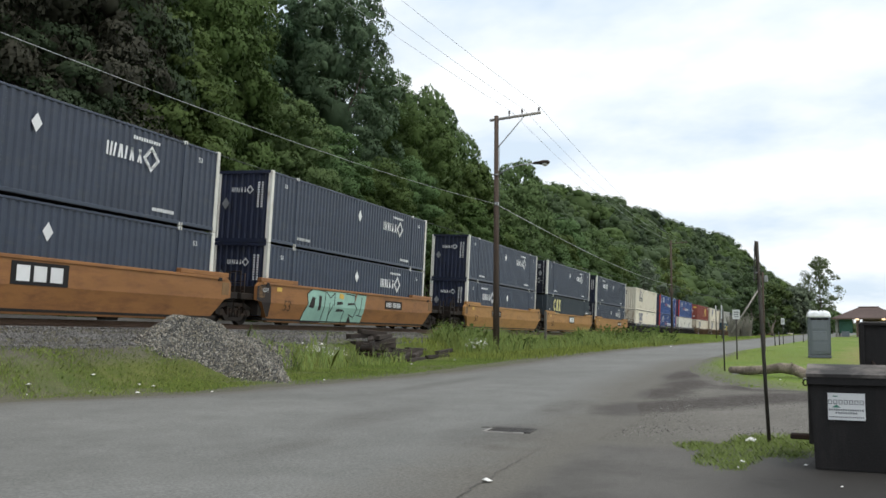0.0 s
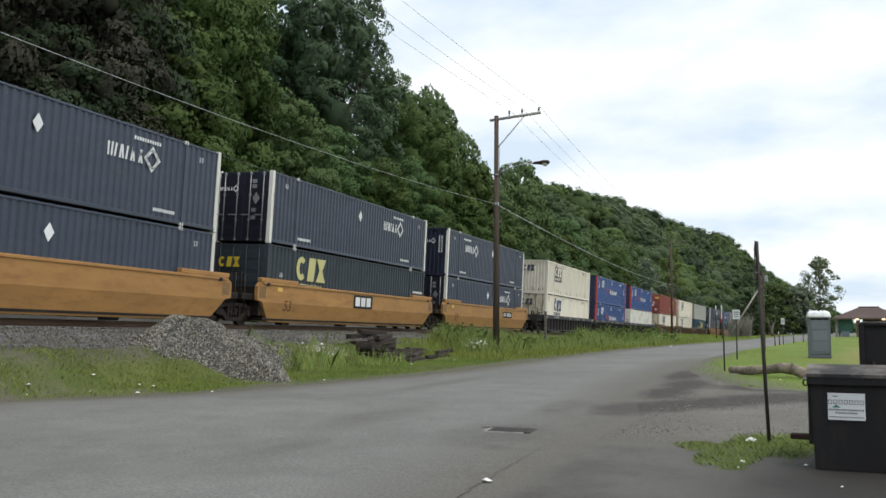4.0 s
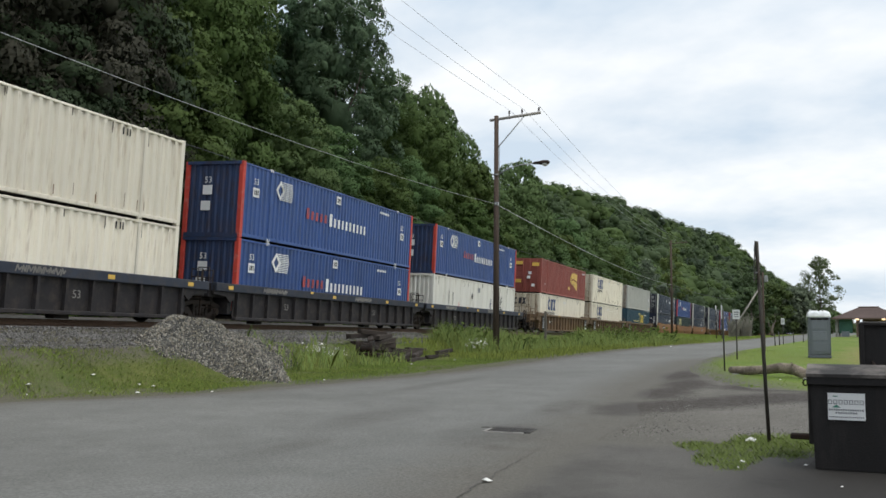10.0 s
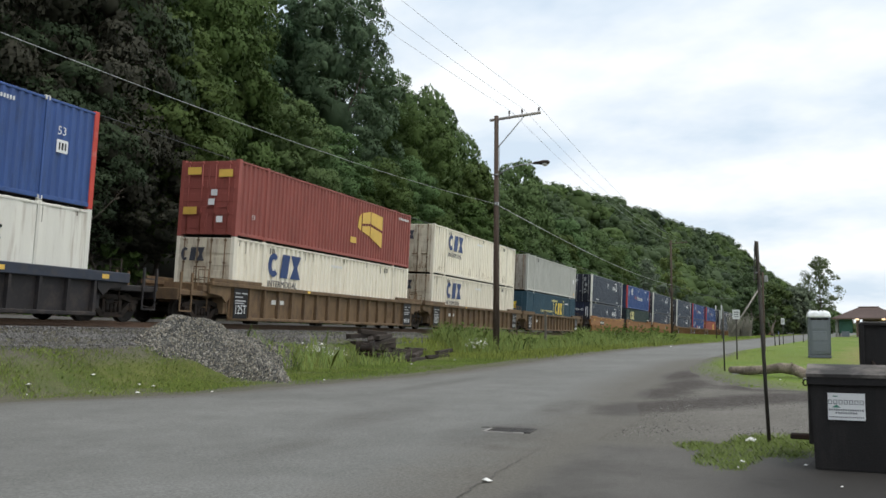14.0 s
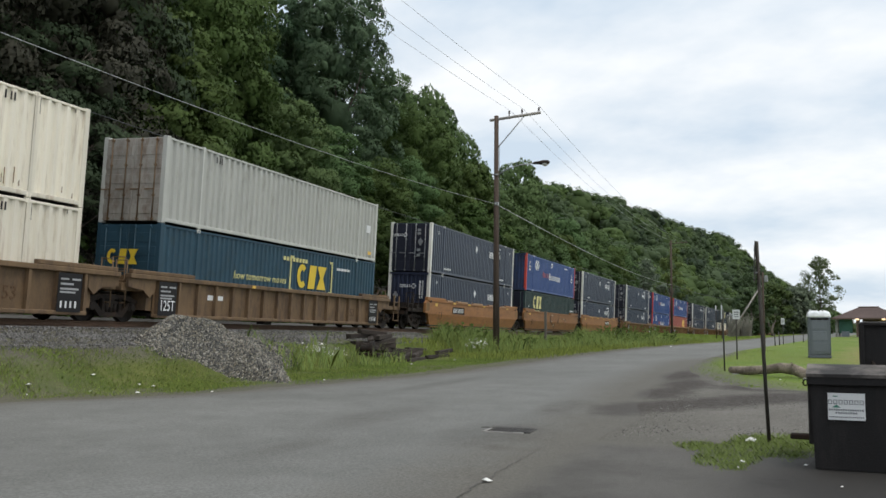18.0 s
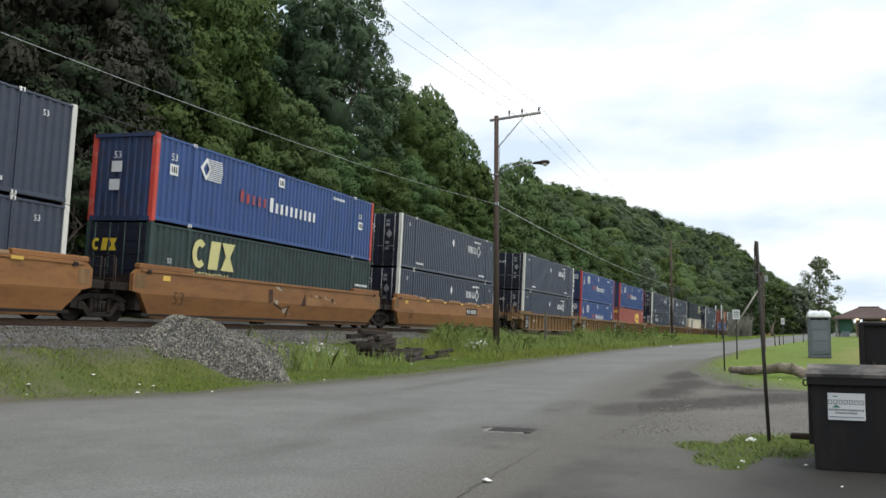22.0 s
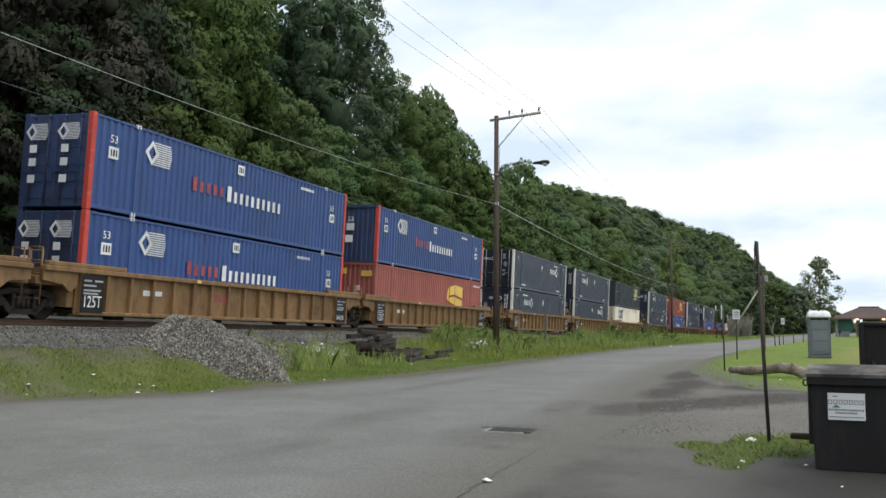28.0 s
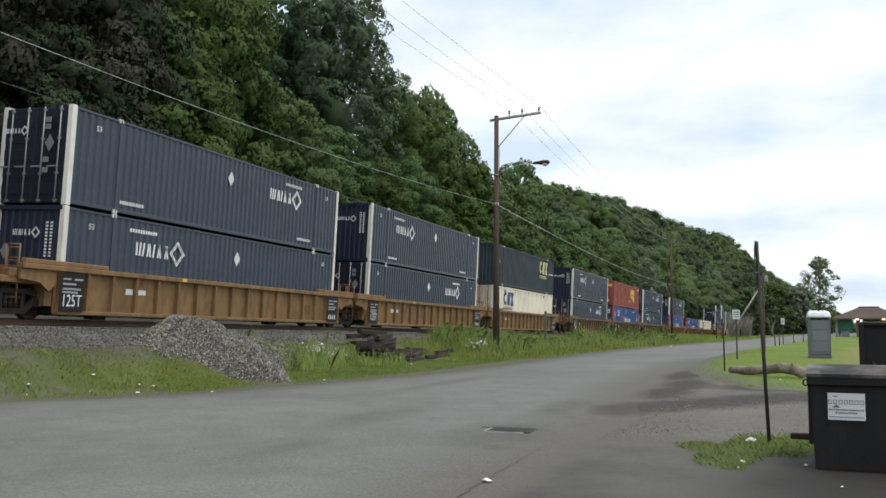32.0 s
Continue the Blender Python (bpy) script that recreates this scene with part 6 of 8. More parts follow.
def great_crown(radius, height, boughs, clumps, per, leaf, ragged=0.35, taper=0.3, bough=(0.26, 0.40), flat=0.7, droop=0.0, puff=(0.34, 0.52)):
    """A near crown: leafy boughs set round an egg, domed on top and bare below, rounded clumps on each, and a dense inside."""
    C, N, S, B, R = [], [], [], [], []
    up = np.array([0, 0, 1.0])
    for i in range(boughs):
        u = (i + 0.5) / boughs
        env = math.sin(math.pi * (0.12 + 0.80 * u)) ** 0.65 * (1 - taper * u)
        a = i * 2.39996 + rng.uniform(-0.4, 0.4)
        r = radius * env * rng.uniform(0.62, 0.85 + ragged * 0.5)
        c = np.array([r * math.cos(a), r * math.sin(a), height * (0.05 + 0.88 * u)])
        br = radius * rng.uniform(*bough)
        out = np.array([math.cos(a), math.sin(a), 0.0])
        B.append(c - out * br * 0.25 - up * br * 0.15), R.append(br * 0.32)
        for j in range(clumps):
            d = rng.normal(0, 1, 3) + out * 0.7 + up * 0.65
            d /= np.linalg.norm(d)
            if d[2] < -0.25:
                d[2] *= -0.5
            q = c + d * br * np.array([1, 1, flat]) - up * droop * br * max(0.0, d @ out) ** 2
            cr = br * rng.uniform(*puff)
            e = rng.normal(0, 1, (per, 3)) + d * 0.55 + up * 0.45
            e /= np.linalg.norm(e, axis=1, keepdims=True)
            C.append(q + e * (cr * rng.uniform(0.72, 1.08, per))[:, None] * np.array([1, 1, 0.8]))
            N.append(e * 0.75 + d * 0.6 + out * 0.1)
            S.append(np.full(per, leaf))
    fill = np.array([[0, 0, height * h] for h in (0.15, 0.32, 0.5, 0.68)])
    B = np.concatenate([np.array(B), fill])
    fr = radius * np.array([0.30, 0.34, 0.32, 0.22])
    R = np.concatenate([np.array(R), fr])
    # loose foliage round the middle of the crown
    for c, r in zip(fill, fr):
        e = rng.normal(0, 1, (400, 3))
        e /= np.linalg.norm(e, axis=1, keepdims=True)
        C.append(c + e * (r * rng.uniform(0.9, 1.7, 400))[:, None])
        N.append(e)
        S.append(np.full(400, leaf * 2.0))
    return np.concatenate(C), np.concatenate(N), np.concatenate(S), B, R


def crown_mesh(C, N, S, B, R, material):
    """Leaf sprays and the lumps of dense foliage behind them, as one mesh."""
    n, k = len(C), len(B)
    shade = N / np.linalg.norm(N, axis=1, keepdims=True)
    d = shade + rng.normal(0, 0.45, (n, 3))
    d /= np.linalg.norm(d, axis=1, keepdims=True)
    a = np.cross(d, rng.normal(0, 1, (n, 3)))
    a /= np.linalg.norm(a, axis=1, keepdims=True) + 1e-9
    b = np.cross(d, a)
    s = (S * rng.uniform(0.6, 1.4, n))[:, None]
    v = np.stack([C - a * s * 0.8 - b * s * 0.5, C + a * s * 0.8 - b * s * 0.5, C + b * s * 1.1], 1).reshape(-1, 3)
    nn = shade + 0.16 * d
    nn /= np.linalg.norm(nn, axis=1, keepdims=True)
    hv = (B[:, None] + ICO[None] * R[:, None, None] * rng.uniform(0.8, 1.1, (k, 12, 1))).reshape(-1, 3)
    hf = (ICO_F[None] + (np.arange(k) * 12)[:, None, None]).reshape(-1, 3) + n * 3
    hn = np.tile(ICO, (k, 1))
    return raw_mesh("crown", np.concatenate([v, hv]), np.concatenate([np.arange(n * 3).reshape(-1, 3), hf]), material, True, np.concatenate([np.repeat(nn, 3, axis=0), hn]))


CROWNS = {}
for tone, mk in (("mid", "leaf_mid"), ("light", "leaf_light"), ("dark", "leaf_dark"), ("dry", "leaf_dry"), ("deep", "leaf_deep")):
    for away in (False, True):
        CROWNS[tone, away] = []
        # crowns far down the line carry fewer, larger sprays
        k, leaf = (0.27, 1.9) if away else (1.0, 1.0)
        for variant in range(2):
            if tone == "dark":
                shape = great_crown(4.6, 17.0, 96, 9, int(50 * k), 0.1 * leaf, 0.12, 0.10, (0.16, 0.23), 0.8, 0.0, (0.40, 0.56))
            elif tone in ("dry", "deep"):
                shape = great_crown(4.6, 13.5, 42, 13, int(62 * k), 0.102 * leaf, 0.6, 0.25, (0.26, 0.42), 0.45, 0.35, (0.28, 0.44))
            else:
                shape = great_crown(4.6, 14.0, 46, 13, int(66 * k), 0.108 * leaf, 0.5, 0.3, (0.22, 0.38), 0.62, 0.15)
            CROWNS[tone, away].append(crown_mesh(*shape, M[mk]))


def limb_mesh(height, r, bare=False, seed=0, wood=None):
    """A tapered, slightly crooked trunk with limbs that fork upward."""
    rn = random.Random(seed)
    b = Build()
    top = height * (0.9 if bare else 0.75)
    line = [(rn.uniform(-0.12, 0.12) * i, rn.uniform(-0.12, 0.12) * i, -0.6 + (top + 0.6) * i / 6) for i in range(7)]
    b.tube(line, r, 9, r * 0.25)
    for i in range(14 if bare else 8):
        k = rn.uniform(0.35, 0.95)
        p = Vector(line[int(k * 6)]).lerp(Vector(line[min(6, int(k * 6) + 1)]), k * 6 % 1)
        a, ln = rn.uniform(0, 6.283), height * rn.uniform(0.12, 0.24)
        q = p + Vector((math.cos(a) * ln * 0.6, math.sin(a) * ln * 0.6, ln * 0.5))
        e = q + Vector((math.cos(a + 0.4) * ln * 0.4, math.sin(a + 0.4) * ln * 0.4, ln * 0.6))
        b.tube([p, q, e], r * 0.32, 6, r * 0.07)
        for j in range(5 if bare else 1):
            t = q.lerp(e, rn.random())
            a2 = a + rn.uniform(-1.4, 1.4)
            f = t + Vector((math.cos(a2) * ln * 0.45, math.sin(a2) * ln * 0.45, ln * rn.uniform(0.0, 0.5)))
            b.tube([t, t.lerp(f, 0.5) + Vector((0, 0, 0.1)), f], r * 0.10, 5, r * 0.03)
    return b.mesh("trunk", wood or (M["dead"] if bare else M["bark"]))


TRUNKS = [limb_mesh(14.0, 0.28, seed=3), limb_mesh(17.0, 0.32, seed=5)]
TREE_LABELS = {
    "mid": "tall leafy green deciduous tree on the hillside",
    "light": "light green leafy tree at the edge of the woods",
    "dark": "tall dense dark green tree above the track",
    "dry": "thin olive green tree with sparse leaves",
    "deep": "deep green tree in the shade of the slope",
}


def tree(s, right, tall, wide, tone, group="trees on the hillside", low=2.5):
    """A tree beside the track: its height and the radius of its crown in metres."""
    x, y, th = on_track(s, right)
    z = gz(x, y)
    ob = thing("tree", TREE_LABELS[tone], "tree", group, pose(x, y, z - 0.2, rz=rng.uniform(0, 360)))
    pick = int(rng.integers(2))
    me = CROWNS[tone, s > 76][pick]
    h0 = {"dark": 17.0, "dry": 13.5, "deep": 13.5}.get(tone, 14.0)
    k, kz = wide / 4.6, (tall - low) / h0
    part("trunk", TRUNKS[1] if tone == "dark" else TRUNKS[0], None, ob, m=Matrix.Diagonal((k * 0.6, k * 0.6, tall / 19.0, 1)))
    part("crown", me, None, ob, m=Matrix.Translation((0, 0, low)) @ Matrix.Diagonal((k, k, kz, 1)))
    return ob



def far_crown(radius, height, lobes, per):
    """A distant crown: a broad dome of rounded boughs, its leaves standing a little out of them."""
    i = np.arange(lobes)
    u = (i + 0.5) / lobes
    env = np.sin(np.pi * (0.20 + 0.72 * u)) ** 0.55
    a = i * 2.39996 + rng.uniform(-0.5, 0.5, lobes)
    r = radius * env * rng.uniform(0.55, 0.95, lobes)
    c = np.column_stack([r * np.cos(a), r * np.sin(a), height * (0.04 + 0.9 * u)])
    lr = radius * rng.uniform(0.22, 0.40, lobes)
    d = rng.normal(0, 1, (lobes, per, 3)) + np.array([0, 0, 0.6])
    d /= np.linalg.norm(d, axis=2, keepdims=True)
    P = c[:, None] + d * (lr[:, None] * rng.uniform(0.88, 1.16, (lobes, per)))[..., None]
    out = d + np.column_stack([np.cos(a), np.sin(a), 0.3 + u])[:, None] * 0.6
    # the full inside of the crown
    fill = np.array([[0, 0, height * h] for h in (0.25, 0.5, 0.72)])
    return P.reshape(-1, 3), out.reshape(-1, 3), np.concatenate([c, fill]), np.concatenate([lr, radius * np.array([1.1, 1.1, 0.75])])


# skyline of the woods: along the track, the height above the rails of the tree tops near the line
def build_woods():
    # named trees along the edge: place, offset (negative is behind the track), height, radius, tone
    edge_trees = [
        (16, -11, 20, 4.6, "dry"), (22, -9.5, 19, 4.4, "dry"), (25, -14, 24, 5.0, "deep"), (29, -9.5, 18, 4.2, "dry"), (33, -12, 23, 4.8, "deep"), (36, -9, 15, 4.0, "light"),
        (38, -15, 27, 5.2, "light"), (41, -10.5, 20, 4.3, "light"), (44.5, -13, 24, 4.6, "light"), (47, -9, 14, 3.6, "mid"),
        (61.8, -13, 26.5, 5.3, "dark"), (67, -16.5, 25.5, 4.6, "dark"), (59, -18, 27, 4.8, "dark"), (53, -9.2, 13, 3.6, "mid"),
        (60, -9, 12, 3.4, "light"), (66, -9.5, 13.5, 3.8, "mid"), (72, -10, 18.5, 4.0, "light"), (74, -14, 21.3, 3.7, "mid"), (79.5, -13, 21.7, 3.7, "mid"), (84, -14, 21.2, 3.5, "mid"), (88, -13, 19.4, 3.5, "mid"), (93, -13, 17.4, 3.5, "mid"), (111, -13, 20.6, 3.9, "mid"),
        (84, -10, 16.5, 4.0, "light"), (88, -16, 16, 4.0, "mid"), (94, -10.5, 15.5, 3.9, "mid"), (80, -8.6, 12, 3.4, "light"), (90, -8.6, 11, 3.2, "light"), (100, -9.5, 14, 3.6, "mid"),
        (107, -11, 17.5, 3.8, "mid"), (122, -10, 15.5, 4.0, "mid"), (128, -13, 15, 4.0, "mid"), (117, -9, 13, 3.4, "light"), (112, -8.6, 11, 3.2, "mid"), (134, -9.5, 14, 3.6, "mid"),
        (12, -16, 26, 5.0, "deep"), (20, -19, 28, 5.2, "deep"), (30, -20, 28, 5.2, "deep"), (40, -22, 28, 5.2, "mid"), (49, -20, 28, 5.2, "light"), (6, -11, 20, 4.8, "deep"),
        (46, -17, 26, 4.8, "mid"), (66, -22, 21, 4.4, "mid"), (27, -8.6, 12, 3.6, "deep"), (34, -8.4, 9, 3.2, "dry"), (19, -8.6, 12, 3.8, "deep"), (10, -8.8, 14, 4.0, "deep"),
        (142, -10.5, 16, 3.8, "mid"), (150, -9.5, 14, 3.8, "light"), (158, -10, 15, 3.8, "mid"), (146, -8.4, 10, 3.2, "light"),
    ]
    for s, r, h, w, t in edge_trees:
        tree(s, r, h, w, t)
    # low growth at the foot of the slope
    C, N = [], []
    for i in range(260):
        s = rng.uniform(4, 190)
        x, y, th = on_track(s, -rng.uniform(5.6, 9.0))
        c, nn = crown_points(rng.uniform(0.9, 1.7), rng.uniform(1.6, 4.2), 7, 26)
        C.append(c + np.array([x, y, gz(x, y) - 0.2]))
        N.append(nn)
    v, q = leaf_quads(np.concatenate(C), np.concatenate(N), 0.17)
    tagged(new("undergrowth", raw_mesh("undergrowth", v, q, M["leaf_light"])), "tangled green bushes at the foot of the wooded slope", "bushes", kind="stuff")
    # bare saplings and dead limbs among them
    for i, (s, r, h) in enumerate(((18, -7.6, 9), (26.5, -7.8, 11), (37, -7.2, 8), (24, -10, 22), (19.5, -9.2, 20), (14, -8.8, 19))):
        x, y, th = on_track(s, r)
        ob = thing("dead_tree", "bare grey dead tree among the leaves", "tree", "dead trees on the slope", pose(x, y, gz(x, y) - 0.2, rz=i * 70))
        part("trunk", limb_mesh(h, 0.13, True, 20 + i), None, ob)
    # bare thin saplings and brush close behind the track
    brush = [limb_mesh(6.0, 0.06, True, 40 + k, M["bark"]) for k in range(3)]
    for i in range(22):
        s = 10 + i * 2.6 + rng.uniform(-1, 1)
        x, y, th = on_track(s, -rng.uniform(5.2, 7.6))
        ob = thing("dead_tree", "thin bare grey sapling behind the track", "tree", "dead trees on the slope", pose(x, y, gz(x, y) - 0.1, rng.uniform(-14, 14), rng.uniform(-14, 14), rng.uniform(0, 360)))
        part("trunk", brush[i % 3], None, ob, m=Matrix.Scale(rng.uniform(0.7, 1.25), 4))
    # the far woods on the hill
    C, N = [], []
    far = {"leaf_far": [], "leaf_far_dark": [], "leaf_far_light": [], "leaf_light": []}
    keys = list(far)
    for i in range(900):
        s = 60 + 720 * rng.random() ** 1.25
        r = -rng.uniform(7 if s > 150 else 26, 74)
        if 140 < s < 206 and r > -15:
            r -= 12
        x, y, th = on_track(s, r)
        big = rng.uniform(0.8, 1.2)
        tall = rng.uniform(7.3, 11.5) * big
        if s < 230:
            tall = min(tall, 8.0)
        near = s < 260
        c, nn, lc, lr = far_crown(rng.uniform(4.2, 7.2) * big, tall, 32 if near else 18, 30 if near else 20)
        k = keys[int(rng.choice(4, p=[0.5, 0.17, 0.2, 0.13]))]
        base = np.array([x, y, gz(x, y) + 1.0])
        far[k].append((c + base, nn, s, lc + base, lr))
    for k, items in far.items():
        C = np.concatenate([c for c, n, s, b, r in items])
        N = np.concatenate([n for c, n, s, b, r in items])
        S = np.concatenate([np.full(len(c), 0.31 + 0.0010 * max(0, s - 60)) for c, n, s, b, r in items])
        tagged(new("far_woods", leaf_mesh("far_woods", C, N, N, S, M[k], 0.3, 0.12)), "dense green woods covering the long hillside", "woods", kind="stuff")
        inner = hull_mesh("far_woods", np.concatenate([i[3] for i in items]), np.concatenate([i[4] for i in items]) * 0.84, M[k])
        tagged(new("far_woods", inner), "rounded leafy crowns of the woods on the hillside", "woods", kind="stuff")


build_woods()


def roadside_trees():
    # a few trees of their own beyond the bend
    def lone(x, y, tall, wide, mk, label, lobes=40, per=60, leaf=0.3, low=2.0, ragged=0.5, taper=0.3, lobe=(0.20, 0.38)):
        z = gz(x, y)
        ob = thing("tree", label, "tree", "", pose(x, y, z - 0.2))
        part("trunk", TRUNKS[0], None, ob, m=Matrix.Diagonal((wide / 5.0, wide / 5.0, tall / 17.0, 1)))
        c, nn = crown_points(wide, tall - low, lobes, per, ragged, taper, lobe)
        part("crown", leaf_mesh("crown", c, nn, nn, leaf, M[mk], 0.5), None, ob, m=pose(0, 0, low))
    lone(184.0, -6.8, 14.6, 4.6, "leaf_olive", "airy tree with an uneven open crown beyond the park", 170, 62, 0.15, 0.6, 0.6, 0.42, (0.08, 0.25))
    lone(178.0, -3.2, 8.6, 3.6, "leaf_silver", "low dull green tree beyond the road bend", 60, 90, 0.26, 0.2)
    lone(180.0, -8.6, 4.2, 2.4, "leaf_mid", "small bushy tree beyond the park", 20, 60, 0.3, 0.4)
    lone(176.0, 1.5, 9.5, 4.6, "leaf_far_light", "round green tree at the road bend", 30, 70, 0.32, 0.4)
    lone(168.0, 5.2, 8.8, 4.0, "leaf_far", "green tree at the road bend", 30, 70, 0.32, 0.4)
    lone(214.0, 6.0, 14.5, 5.5, "leaf_far", "tall green tree behind the road bend", 36, 70, 0.38, 0.6)
    lone(232.0, 0.5, 12.5, 5.5, "leaf_far", "green tree behind the road bend", 36, 70, 0.38, 0.6)
    lone(198.0, 22.9, 18.0, 4.6, "leaf_yellow", "bright yellow-green tree in front of the woods", 34, 90, 0.3, 0.6)
    lone(180.0, 25.5, 14.5, 4.0, "leaf_silver", "silvery grey-green tree in front of the woods", 34, 90, 0.3, 0.6)


roadside_trees()


# ---- grass, weeds, stones ----
def blades(P, height, width, lean, material, name, label, category):
    """Grass blades: one thin bent quad each."""
    n = len(P)
    h = height * rng.uniform(0.5, 1.3, n)
    a = rng.uniform(1.15 * math.pi, 2.05 * math.pi, n)
    side = np.column_stack([np.cos(a), np.sin(a), np.zeros(n)]) * (width * rng.uniform(0.7, 1.3, n))[:, None] * 0.5
    b = rng.uniform(0, 2 * math.pi, n)
    off = np.column_stack([np.cos(b) * lean * h, np.sin(b) * lean * h, h])
    mid = off * np.array([0.35, 0.35, 0.6])
    v = np.stack([P - side, P + side, P + mid + side * 0.75, P + off, P + mid - side * 0.75], 1).reshape(-1, 3)
    q = np.arange(n * 5).reshape(-1, 5)
    up = np.column_stack([np.sin(a) * 0.4, -np.cos(a) * 0.4, np.full(n, 0.92)])
    return tagged(new(name, raw_mesh(name, v, q, material, True, np.repeat(up, 5, axis=0))), label, category, kind="stuff")


def scatter(n, s0, s1, r0, r1, keep=None):
    """Random places on the bank in track measure."""
    s, r = rng.uniform(s0, s1, n), rng.uniform(r0, r1, n)
    d = s - S_MID
    th = -BEND * d
    x, y = S_MID + np.sin(BEND * d) / BEND + r * np.sin(th), TRACK_Y - (1 - np.cos(BEND * d)) / BEND - r * np.cos(th)
    if keep is not None:
        k = keep(x, y, s, r)
        x, y = x[k], y[k]
    return np.column_stack([x, y, ground_height(x, y) - 0.02])


def off_road(x, y, s=None, r=None, margin=0.25):
    return y > edge(LEFT_EDGE, x) + margin + 0.7 * rough(x, y, 0.6) + 0.3 + 2.6 * np.abs(rng.normal(0, 0.35, len(x)))


def build_grass():
    def patchy(x, y, s, r):
        return off_road(x, y) & (rough(x, y, 0.45, 3.0) + rng.uniform(-0.35, 0.35, len(x)) > -0.22) & (r > 3.5 + 0.5 * rough(x, y, 0.4, 9.0))
    blades(scatter(64000, 9, 42, 2.7, 9.0, patchy), 0.10, 0.017, 0.55, M["grass"], "grass_bank", "uneven green grass on the bank", "grass")
    blades(scatter(24000, 12, 28, 3.1, 7.4, patchy), 0.09, 0.016, 0.7, M["grass_pale"], "grass_bank", "short pale grass on the bank", "grass")
    blades(scatter(24000, 38, 86, 2.9, 13.0, lambda x, y, s, r: off_road(x, y)), 0.26, 0.045, 0.4, M["grass"], "grass_strip", "long green grass beside the road", "grass")
    # sparse sprigs creeping over the road's crumbling edge
    blades(scatter(30000, 9, 40, 3.5, 11.5, lambda x, y, s, r: off_road(x, y, margin=-0.2) & ~off_road(x, y, margin=0.5) & (rough(x, y, 0.8, 7.0) + rng.uniform(-0.3, 0.3, len(x)) > 0.05)), 0.045, 0.014, 0.9, M["grass"], "grass_bank", "sparse grass along the crumbling edge of the road", "grass")
    # tall weeds where nobody mows
    tall = np.concatenate([scatter(500, 25, 29.5, 3.6, 5.6, lambda x, y, s, r: off_road(x, y, margin=0.9)), scatter(300, 30.5, 33.4, 4.6, 6.0, lambda x, y, s, r: off_road(x, y, margin=0.9)), scatter(5600, 42.5, 50, 3.1, 6.8, lambda x, y, s, r: off_road(x, y, margin=0.8)),
                           scatter(10000, 48, 84, 3.1, 7.6, lambda x, y, s, r: off_road(x, y, margin=0.6) & (rough(x, y, 0.25, 5.0) > -0.4)),
                           scatter(5200, 60, 79, 7.0, 13.0, lambda x, y, s, r: off_road(x, y, margin=0.5) & (rough(x, y, 0.25, 5.0) > -0.3))])
    high = np.clip(0.62 + 1.0 * rough(tall[:, 0], tall[:, 1], 0.33, 8.0) + 0.5 * rough(tall[:, 0], tall[:, 1], 1.1, 3.0), 0.22, 1.25)
    half = rng.random(len(tall)) < 0.5
    blades(tall[half], high[half], 0.034, 0.35, M["weed"], "tall_weeds", "tall green weeds growing along the road", "weeds")
    blades(tall[~half], high[~half] * 0.85, 0.03, 0.5, M["grass_pale"], "tall_weeds", "pale seeding grass growing along the road", "weeds")
    C, N = [], []
    for s, r, h in [(45.4, 4.5, 1.3), (43.4, 4.0, 0.9), (46.4, 4.6, 1.1), (43.6, 4.4, 1.1), (46.2, 5.2, 1.1), (47.5, 5.4, 0.9), (52, 5.5, 0.9), (58, 5.4, 1.0), (66, 5.2, 1.1), (62, 6.4, 1.0), (70, 6.6, 1.2), (74, 5.6, 1.4), (77, 6.6, 1.5), (79, 7.8, 1.6), (80, 6.4, 1.7), (80.5, 8.6, 1.4), (81, 5.0, 1.7), (78, 10.0, 1.3), (76.5, 11.0, 1.1), (73, 9.4, 1.1), (75, 8.2, 1.3), (69, 8.4, 0.9), (79, 9.2, 1.4)]:
        for j in range(5):
            x, y, th = on_track(s + rng.uniform(-0.8, 0.8), r + rng.uniform(-0.6, 0.6))
            c, nn = crown_points(0.32, h * rng.uniform(0.7, 1.1), 8, 16)
            C.append(c + np.array([x, y, gz(x, y)]))
            N.append(nn)
    v, q = leaf_quads(np.concatenate(C), np.concatenate(N), 0.07)
    tagged(new("weed_clumps", raw_mesh("weed_clumps", v, q, M["weed"])), "leafy green weed clumps round the pole", "weeds", kind="stuff")
    # mown again beyond the weeds
    blades(scatter(20000, 83, 175, 2.4, 20.0, lambda x, y, s, r: off_road(x, y)), 0.09, 0.16, 0.9, M["lawn"], "lawn_grass", "short bright grass between the road and the track", "grass")
    # small white blossoms
    F = []
    for s, r, h, n in ((28.0, 4.7, 0.6, 46), (28.8, 4.9, 0.55, 34), (41.3, 6.0, 0.7, 34), (42.4, 6.0, 0.8, 26), (23.2, 4.6, 0.4, 5)):
        x, y, th = on_track(s, r)
        F.append(np.array([x, y, gz(x, y)]) + np.column_stack([rng.normal(0, 0.35, n), rng.normal(0, 0.2, n), h * rng.uniform(0.6, 1.2, n)]))
    F = np.concatenate(F)
    v, q = leaf_quads(F, np.tile([0, 0, 1.0], (len(F), 1)), 0.045, 0.6, 0.9)
    tagged(new("wild_flowers", raw_mesh("wild_flowers", v, q, M["petal"])), "small white wild flowers among the weeds", "flowers", kind="stuff")
    # the mown side
    n = 7000
    x = 24 + 62 * rng.random(n) ** 1.5
    y = edge(RIGHT_EDGE, x) - 0.5 - 26 * rng.random(n)
    y = np.where(x < 36, np.minimum(y, 3.3 - (36 - x) ** 2 * 0.016 - 0.5 * rng.random(n)), y)
